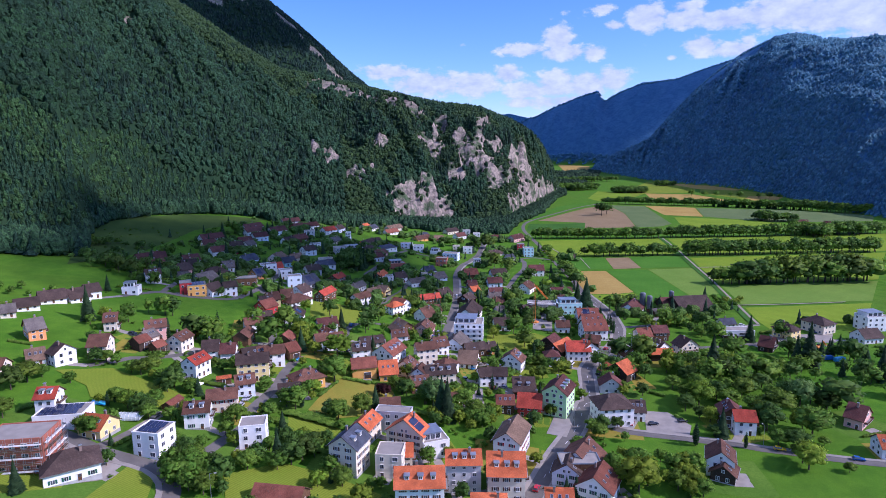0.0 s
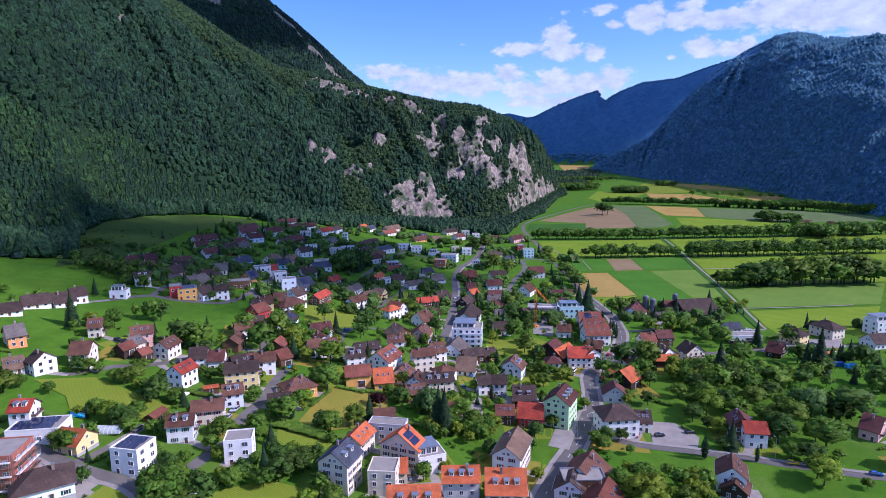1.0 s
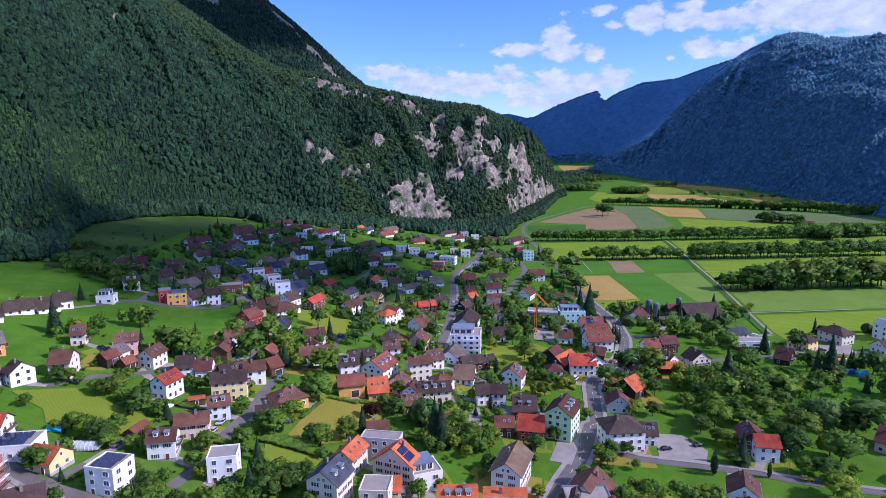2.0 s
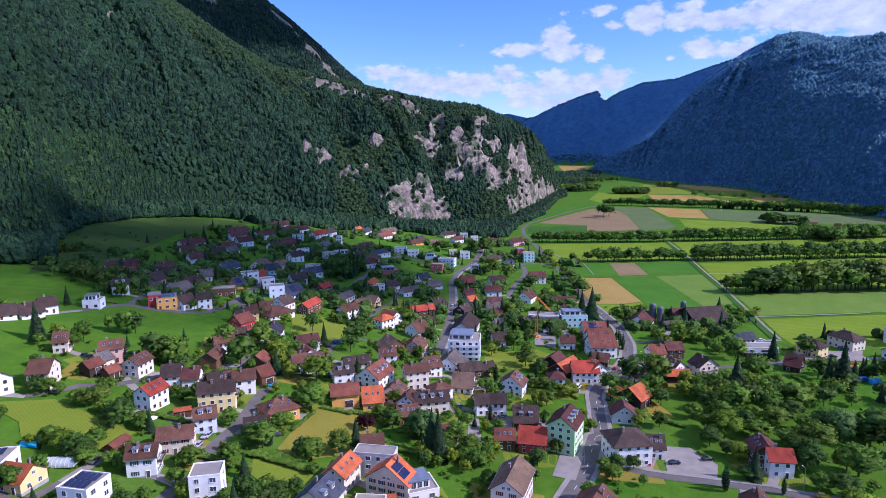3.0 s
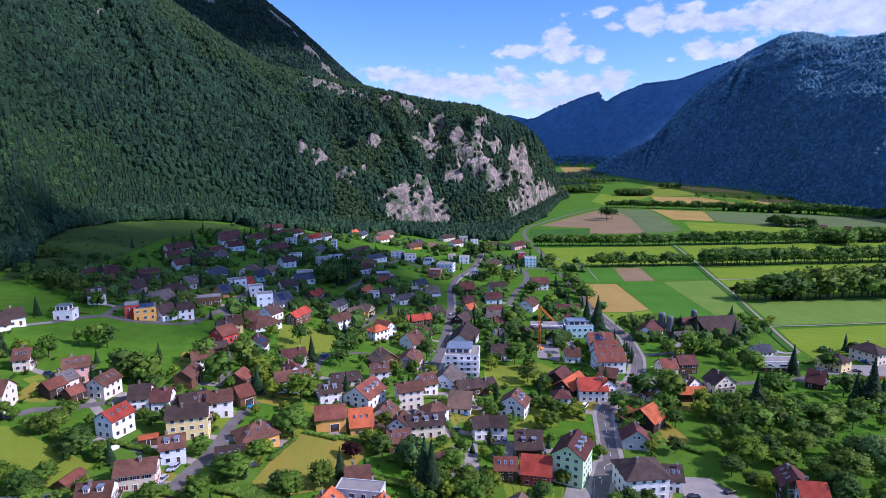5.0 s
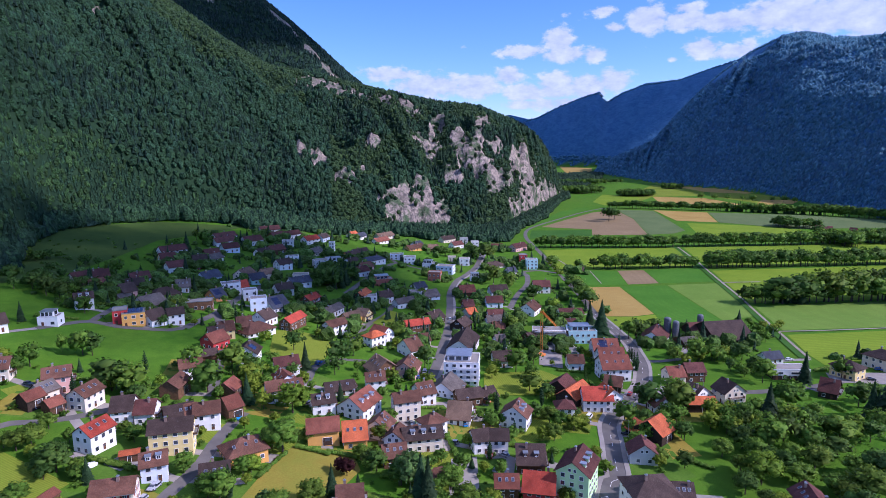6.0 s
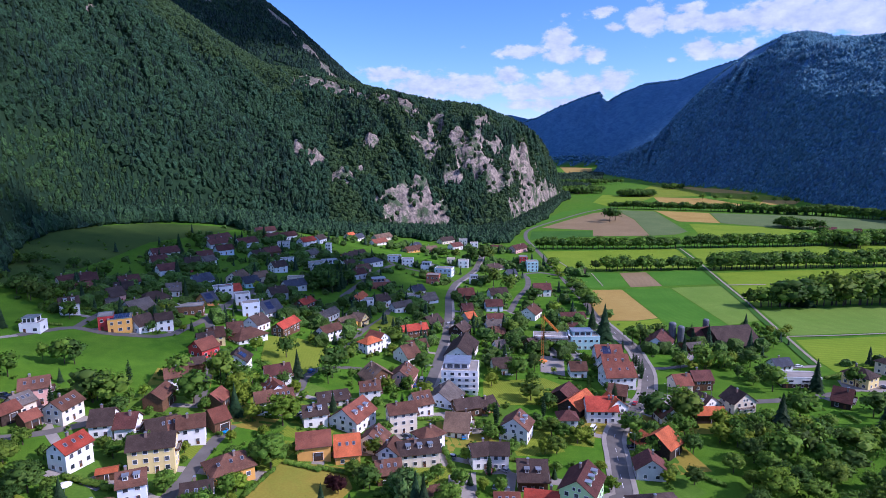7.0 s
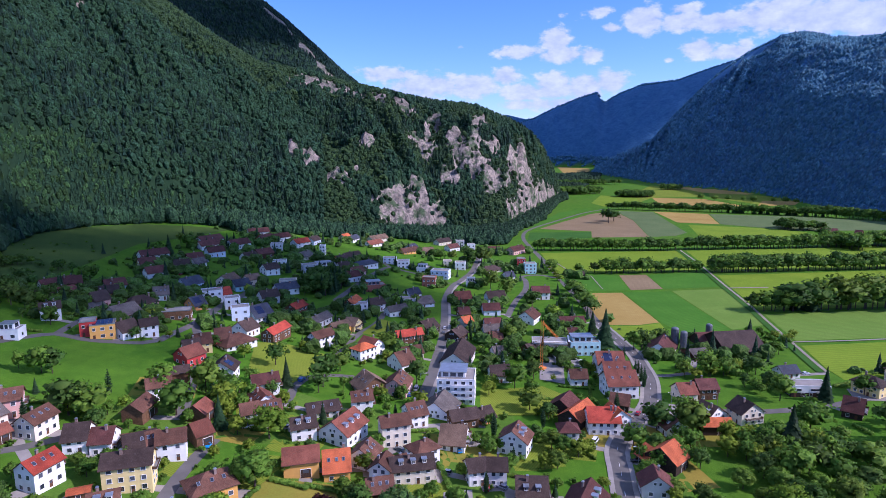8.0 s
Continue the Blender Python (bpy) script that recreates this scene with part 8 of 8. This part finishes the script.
gardens(360, 330, 480, 8, 12)
gardens(470, 150, 330, 13, 13)

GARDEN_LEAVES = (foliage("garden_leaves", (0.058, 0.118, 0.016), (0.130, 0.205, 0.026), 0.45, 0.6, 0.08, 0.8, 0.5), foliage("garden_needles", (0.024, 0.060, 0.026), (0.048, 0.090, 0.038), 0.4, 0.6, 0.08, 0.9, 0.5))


def thickets():
    """Shrubs, hedges and fruit trees that fill the plots higher up, too many to count."""
    rng = np.random.RandomState(44)
    H = np.array(HOUSES)
    n = 22000
    k = rng.randint(0, len(H), n)
    q, d = rng.uniform(0, 2 * math.pi, n), rng.uniform(0.9, 1.0, n) * H[k, 2] + rng.exponential(7.0, n)
    x, y = H[k, 0] + np.cos(q) * d, H[k, 1] + np.sin(q) * d
    keep = (y > 390) & (y < 800) & (fractal(x / 22, y / 22, 5, 3) > 0.43)
    for a, b, r in H:
        keep &= np.hypot(x - a, y - b) > r * 0.72 + 1.2
    for line, w in ROADS:
        step = np.diff(line, axis=0)
        for p, e in zip(line, step):
            u = np.clip(((x - p[0]) * e[0] + (y - p[1]) * e[1]) / max(1e-6, float(e @ e)), 0, 1)
            keep &= np.hypot(x - p[0] - u * e[0], y - p[1] - u * e[1]) > w + 1.6
    # the mown meadows below the upper road stay open
    for a, b, ra, rb in OPEN:
        keep &= ((x - a) / ra) ** 2 + ((y - b) / rb) ** 2 > 1
    x, y = x[keep][:2500], y[keep][:2500]
    tall = rng.rand(len(x)) ** 2.2
    h = 1.6 + 7.5 * tall
    w = h * rng.uniform(0.8, 1.15, len(x)) + 0.8
    pines = (rng.rand(len(x)) < 0.14)
    h = np.where(pines, h * 1.4 + 2, h)
    w = np.where(pines, w * 0.6, w)
    forest("shrubbery", x, y, ground(x, y) - 0.3, w, h, pines, 2, "mixed green shrubs, hedges and small trees filling the gardens", GARDEN_LEAVES)


thickets()


def parked():
    """A car on many of the driveways."""
    rng = random.Random(77)
    count = 0
    for x, y, r in HOUSES:
        if not (150 < y < 430) or rng.random() < 0.45 or count >= 34:
            continue
        best = min(((float(np.min(np.hypot(line[:, 0] - x, line[:, 1] - y))), k) for k, (line, w) in enumerate(ROADS) if len(line) == 6), default=(99, 0))
        if best[0] > r + 4:
            continue
        line = ROADS[best[1]][0]
        p, d = line[1] * 0.5 + line[2] * 0.5, line[-1] - line[0]
        if np.linalg.norm(d) < 8:
            continue
        car(float(p[0]), float(p[1]), math.degrees(math.atan2(d[1], d[0])), rng.choice(("white", "silver", "grey", "black", "blue", "red", "silver", "grey")))
        count += 1


parked()


def garden_hedges():
    """Clipped hedges along the edges of the plots."""
    rng = random.Random(58)
    count = 0
    while count < 60:
        x, y, r = rng.choice(HOUSES)
        if not 150 < y < 400:
            continue
        q = radians(rng.choice((0, 90, 180, 270)) + rng.uniform(-25, 25))
        d, half = r + rng.uniform(2, 5), rng.uniform(4, 9)
        cx, cy = x + math.cos(q) * d, y + math.sin(q) * d
        ends = [(cx - math.sin(q) * half * s, cy + math.cos(q) * half * s) for s in (-1, 0, 1)]
        count += 0.2
        if all(free(a, b, 1.0) for a, b in ends):
            count += 0.8
            hedge(*ends[0], *ends[2], rng.uniform(1.1, 1.9))


garden_hedges()

# ---- special buildings and small things ----
def balcony_bands(base, L, W, floors, step):
    """Balconies with solid white parapets round the front corner of a block of flats."""
    for fl in range(1, floors):
        bm = bmesh.new()
        add_box(bm, L * 0.2, -W / 2 - 0.9, fl * step, L * 0.62, 1.8, 0.2)
        add_box(bm, L * 0.2, -W / 2 - 1.75, fl * step + 0.5, L * 0.62, 0.12, 1.0)
        add_box(bm, L * 0.51 - .06, -W / 2 - 0.9, fl * step + 0.5, 0.12, 1.8, 1.0)
        part("balcony", bm, WALLS["white"], base)


def dark_base(base, L, W):
    """Dark box round the lower wall in place of a recessed storey, and a long upper window."""
    bm = bmesh.new()
    add_box(bm, 0, 0, 0.3, L + 0.10, W + 0.10, 4.2)
    part("ground_storey", bm, WALLS["darkwood"], base, "dark boarded ground storey")
    for px, w in ((-5.5, 2.2), (2.5, 5.5)):
        window(base, px, -W / 2, 3.7, 0, w, 1.1, False)
    window(base, L / 2, 0, 3.7, 90, 3.0, 1.1, False)


def silo(x, y, radius, high):
    base = tagged(new("silo"), "tall grey metal farm silo with domed cap", "silo", "farm silos")
    base.matrix_basis = pose(x, y, float(ground(x, y)))
    bm = bmesh.new()
    bmesh.ops.create_cone(bm, cap_ends=True, segments=20, radius1=radius, radius2=radius, depth=high, matrix=pose(0, 0, high / 2))
    for k in range(1, 6):
        bmesh.ops.create_cone(bm, cap_ends=True, segments=20, radius1=radius + .07, radius2=radius + .07, depth=0.2, matrix=pose(0, 0, high * k / 6))
    part("tank", bm, SILO_SHEET, base)
    bm = bmesh.new()
    bmesh.ops.create_uvsphere(bm, u_segments=20, v_segments=8, radius=radius, matrix=Matrix.Translation((0, 0, high)) @ Matrix.Diagonal((1, 1, 0.55, 1)))
    part("cap", bm, SILO_SHEET, base)
    bm = bmesh.new()
    for s in (-.25, .25):
        add_box(bm, s, -radius - .12, high / 2, .05, .05, high)
    for k in range(int(high / .5)):
        add_box(bm, 0, -radius - .12, .3 + k * .5, .5, .04, .04)
    part("ladder", bm, METAL, base)


SILO_SHEET = plain("weathered_silo_sheet", (0.16, 0.17, 0.18), 0.7, rough=0.5, metal=0.3)
CRANE_PAINT = plain("orange_crane_paint", (0.70, 0.22, 0.03), 0.85, rough=0.5)


def truss(bm, a, b, wide, step):
    """Four chords with diagonal braces between two points."""
    a, b = Vector(a), Vector(b)
    d = (b - a).normalized()
    u = d.orthogonal().normalized()
    w = d.cross(u)
    corners = [(u * s + w * t) * wide / 2 for s, t in ((-1, -1), (1, -1), (1, 1), (-1, 1))]

    def bar(p, q, r):
        m = Matrix.Translation((p + q) / 2) @ (q - p).to_track_quat("Z", "Y").to_matrix().to_4x4() @ Matrix.Diagonal((r, r, (q - p).length, 1))
        bmesh.ops.create_cube(bm, size=1.0, matrix=m)

    n = int((b - a).length / step)
    for i, c in enumerate(corners):
        bar(a + c, b + c, 0.14)
        nxt = corners[(i + 1) % 4]
        for k in range(n):
            bar(a + c + d * step * k, a + nxt + d * step * (k + 1), 0.08)


def crane(x, y, high):
    base = tagged(new("construction_crane"), "orange lattice construction crane beside the building site", "crane")
    base.matrix_basis = pose(x, y, float(ground(x, y)), 0, 0, 35)
    bm = bmesh.new()
    add_box(bm, 0, 0, 0.6, 4.0, 4.0, 1.2, bevel=0.1)
    part("ballast", bm, CRANE_PAINT, base)
    bm = bmesh.new()
    truss(bm, (0, 0, 1.0), (0, 0, high), 1.2, 1.6)
    part("mast", bm, CRANE_PAINT, base)
    bm = bmesh.new()
    truss(bm, (0, 0, high - 1), (12, 0, high - 12), 0.8, 1.4)
    part("folded_jib", bm, CRANE_PAINT, base)


def foundation(x, y, turn, long, wide):
    """A poured slab with the first low walls of a house."""
    base = tagged(new("foundation"), "poured concrete slab with low walls on a building site", "foundation")
    base.matrix_basis = pose(x, y, float(ground(x, y)), 0, 0, turn)
    bm = bmesh.new()
    add_box(bm, 0, 0, 0.1, wide, long, 0.5)
    part("slab", bm, PAVING, base)
    for px, py, sx, sy in ((-wide / 2 + .15, 0, .3, long), (wide / 2 - .15, 0, .3, long), (0, -long / 2 + .15, wide - .6, .3), (0, long / 2 - .15, wide - .6, .3), (0, -long * .12, wide - .6, .25), (-wide * .1, long * .19, .25, long * .6 - .5)):
        bm = bmesh.new()
        add_box(bm, px, py, 1.0, sx, sy, 1.4)
        part("wall", bm, CONCRETE, base)
    for i in range(3):
        bm = bmesh.new()
        for k in range(5):
            add_box(bm, wide / 2 + 2.2 + .05 * k, -long / 3 + i * 3.0, 0.16 + .17 * k, 2.2, .9, .12)
        part("plank_stack", bm, TIMBER if i % 2 else TRIM, base)


def parasol(x, y):
    base = tagged(new("parasol"), "large white garden parasol on a pole", "parasol")
    base.matrix_basis = pose(x, y, float(ground(x, y)))
    bm = bmesh.new()
    bmesh.ops.create_cone(bm, cap_ends=True, segments=8, radius1=.04, radius2=.04, depth=2.6, matrix=pose(0, 0, 1.3))
    part("pole", bm, METAL, base)
    bm = bmesh.new()
    bmesh.ops.create_cone(bm, cap_ends=False, segments=8, radius1=2.2, radius2=.05, depth=.7, matrix=pose(0, 0, 2.6))
    bmesh.ops.solidify(bm, geom=bm.faces[:], thickness=0.04)
    part("canopy", bm, TRIM, base)


def greenhouse(x, y, turn, long, wide):
    base = tagged(new("greenhouse"), "low arched greenhouse with white hoops", "greenhouse")
    base.matrix_basis = pose(x, y, float(ground(x, y)), 0, 0, turn)
    n = int(long / 1.2)
    for i in range(n + 1):
        bm = bmesh.new()
        for k in range(10):
            ring = [bm.verts.new((-long / 2 + i * long / n + dx, math.cos(q) * (wide / 2 + dr), math.sin(q) * (wide * .42 + dr))) for q in (math.pi * k / 10, math.pi * (k + 1) / 10) for dx, dr in ((-.045, -.04), (.045, -.04), (.045, .05), (-.045, .05))]
            for p in range(4):
                bm.faces.new((ring[p], ring[(p + 1) % 4], ring[4 + (p + 1) % 4], ring[4 + p]))
        part("hoop", bm, TRIM, base)
    v = [(sx * long / 2, math.cos(q) * (wide / 2 - .1), math.sin(q) * (wide * .42 - .1)) for sx in (-1, 1) for q in np.linspace(0, math.pi, 13)]
    f = [(k, k + 1, k + 14, k + 13) for k in range(12)] + [tuple(range(13)), tuple(reversed(range(13, 26)))]
    link_mesh("cover", soup("cover", v, f, [plain("clouded_film", (0.55, 0.62, 0.60), 0.8, rough=0.3)], smooth=False), base)


def container(x, y, turn, color, label):
    base = tagged(new("container"), label, "container", "yard containers")
    base.matrix_basis = pose(x, y, float(ground(x, y)) + .12, 0, 0, turn)
    paint = plain(f"{label.split()[0]}_container_paint", color, 0.8, rough=0.5)
    bm = bmesh.new()
    add_box(bm, 0, 0, 1.2, 5.8, 2.3, 2.2, bevel=0.04)
    for i in range(12):
        for s in (-1, 1):
            add_box(bm, -2.6 + i * .47, s * 1.17, 1.2, .18, .08, 2.1)
    part("shell", bm, paint, base)
    bm = bmesh.new()
    add_box(bm, 2.95, 0, 1.2, .08, 2.1, 2.0)
    part("door", bm, paint, base)


def excavator(x, y, turn):
    base = tagged(new("excavator"), "orange tracked excavator standing in a yard", "excavator", "yard machines")
    base.matrix_basis = pose(x, y, float(ground(x, y)) + .12, 0, 0, turn)
    for s in (-1, 1):
        bm = bmesh.new()
        add_box(bm, 0, s * .95, .4, 3.6, .55, .8, bevel=.2)
        part("track", bm, TYRE, base)
    bm = bmesh.new()
    add_box(bm, -.4, 0, 1.4, 2.8, 2.3, 1.0, bevel=.12)
    part("body", bm, CRANE_PAINT, base)
    bm = bmesh.new()
    add_box(bm, .6, .6, 2.2, 1.2, 1.0, 1.2, bevel=.08)
    part("cab", bm, GLASS, base)
    bm = bmesh.new()
    truss(bm, (.9, -.3, 1.6), (3.6, -.3, 4.2), .35, .5)
    truss(bm, (3.6, -.3, 4.2), (5.4, -.3, 1.4), .3, .5)
    part("arm", bm, CRANE_PAINT, base)
    bm = bmesh.new()
    add_box(bm, 5.4, -.3, .9, .8, .9, .8, bevel=.15)
    part("bucket", bm, METAL, base)


def street_lamp(x, y, turn, high=8.0):
    base = tagged(new("street_lamp"), "slim grey steel street lamp with curved arm", "street lamp", "street lamps")
    base.matrix_basis = pose(x, y, float(ground(x, y)), 0, 0, turn)
    bm = bmesh.new()
    bmesh.ops.create_cone(bm, cap_ends=True, segments=8, radius1=.10, radius2=.06, depth=high, matrix=pose(0, 0, high / 2))
    part("pole", bm, METAL, base)
    bm = bmesh.new()
    for k in range(4):
        add_box(bm, .2 + k * .38, 0, high + .05 + .06 * k, .4, .07, .07)
    part("arm", bm, METAL, base)
    bm = bmesh.new()
    add_box(bm, 1.75, 0, high + .2, .7, .28, .12, bevel=.03)
    part("lamp_head", bm, TRIM, base)


def crossing(x, y, turn, width):
    """A yellow crossing: bars along the way of the road."""
    paint = plain("yellow_road_paint", (0.75, 0.50, 0.05), 0.85, vary=0.0)
    base = tagged(new("crossing"), "yellow painted pedestrian crossing on asphalt", "crossing", kind="structure")
    base.matrix_basis = pose(x, y, float(ground(x, y)) + 0.105, 0, 0, turn)
    n = 7
    for i in range(n):
        bm = bmesh.new()
        add_box(bm, 0, (i - (n - 1) / 2) * width / n, 0, 3.0, width / n * .5, 0.015)
        part("stripe", bm, paint, base)


def pool(corners):
    m, t, b = principled("pool_water")
    b.inputs["Base Color"].default_value, b.inputs["Roughness"].default_value = (0.02, 0.42, 0.60, 1), 0.05
    patch("pool", corners, m, "turquoise garden swimming pool water", 0.25, 2)


car(27.1, 192.7, 66, "red")
car(126.2, 221.5, -17, "yellow")
car(151.4, 213.3, -14, "blue")
car(84.6, 243.9, 8, "black")
car(98.1, 246.5, 9, "black")
car(-85.5, 236.8, -99, "silver")
car(-137.9, 202.0, -18, "red")
car(65.0, 316.5, 59, "white", True)
car(63.5, 312.0, 65, "black")
car(85.6, 340.8, 52, "grey")
car(90.6, 343.1, 60, "red")
car(-7.6, 362.7, 83, "white", True)
car(-10.3, 354.5, 83, "blue")
car(10.7, 304.8, 98, "azure")
car(19.2, 279.8, 78, "red")
car(20.8, 270.2, 65, "silver")
car(-59.6, 356.4, 74, "blue")
car(-76.4, 287.5, -96, "azure")
car(-84.8, 237.4, -99, "silver")
car(-85.5, 230.1, -99, "silver")
car(-183.6, 489.4, 110, "white", True)
car(-181.2, 566.1, 72, "white", True)
car(-181.4, 518.3, 87, "red")
car(-150.0, 382.3, 18, "silver")
car(-149.3, 386.7, -12, "red")
car(-3.3, 433.1, 85, "blue")
car(5.8, 462.7, 88, "grey")
car(6.6, 473.0, 88, "white")
car(-46.1, 445.4, 74, "black")
car(-53.2, 414.8, 84, "white")
car(-60.3, 357.6, 74, "grey")
car(231.5, 374.3, -22, "blue")
car(217.0, 359.6, -12, "black")
hedge(42.3, 315.8, 56.5, 317.8, 1.8)
hedge(94.6, 277.5, 99.6, 273.3, 1.6)
hedge(-109.5, 247.5, -96.4, 244.7, 2)
hedge(176.8, 329.4, 178.5, 321.6, 1.8)
hedge(-115.2, 168.3, -112.2, 174.2, 1.4)
hedge(-109.4, 247.2, -97.7, 247.0, 1.6)
hedge(-67.6, 396.3, -59.3, 394.4, 1.6)
hedge(-23.3, 246.2, -5.6, 241.0, 3)
hedge(-58.0, 228.7, -49.0, 228.2, 3.4)
hedge(-66.2, 228.6, -46.1, 223.1, 3)
hedge(-82.4, 223.6, -65.3, 220.5, 2.5)
hedge(-53.1, 403.6, -31.1, 448.6, 1.2)
hedge(31.4, 322.9, 42.3, 315.8, 1.5)
hedge(97.0, 251.4, 98.8, 246.6, 1.5)
hedge(-113.7, 190.2, -111.4, 196.8, 1.5)
hedge(57.0, 311.4, 61.3, 302.5, 1.2)
hedge(-31.5, 315.1, -24.0, 317.5, 1.5)
hedge(167.5, 264.0, 160.1, 244.0, 2)
low_house = modern_block(178.1, 365.6, -4, 18, 9, 5.4, "white", "", 1)
dark_base(low_house, 18, 9)
flats = modern_block(11.3, 358.1, -6, 17, 15, 14.0, "white", "t", 4)
balcony_bands(flats, 17, 15, 4, 2.8)
silo(143.2, 439.0, 2.2, 12)
silo(147.4, 436.2, 2.0, 10.5)
silo(169.9, 453.4, 1.9, 10)
crane(58.0, 403.4, 27)
foundation(74.3, 414.6, 8, 17, 11)
modern_block(67.4, 433.0, -8, 20, 12, 7, "grey", "c")
parasol(-106.2, 241.2)
greenhouse(-120.8, 209.3, 3, 13, 5)
pool([(-137.6, 219.2), (-132.3, 219.9), (-131.1, 216.2), (-136.4, 216.0)])
excavator(213.9, 341.0, 20)
excavator(219.7, 338.7, 160)
container(207.1, 322.1, 5, (0.02, 0.12, 0.40), "blue corrugated storage container in a yard")
container(212.1, 319.1, 12, (0.05, 0.30, 0.60), "pale blue corrugated storage container in a yard")
container(222.9, 333.4, -20, (0.65, 0.25, 0.03), "orange corrugated storage container in a yard")
street_lamp(107.3, 348.8, 200)
street_lamp(127.1, 346.8, 180)
street_lamp(-74.4, 168.9, 0)
street_lamp(122.0, 225.8, 90)
street_lamp(50.7, 242.2, 0)
street_lamp(75.9, 296.9, 180)
street_lamp(-5.5, 363.5, 0)
crossing(61.2, 254.3, 69, 7.0)

close_woods()
plant_forests(PLACED)
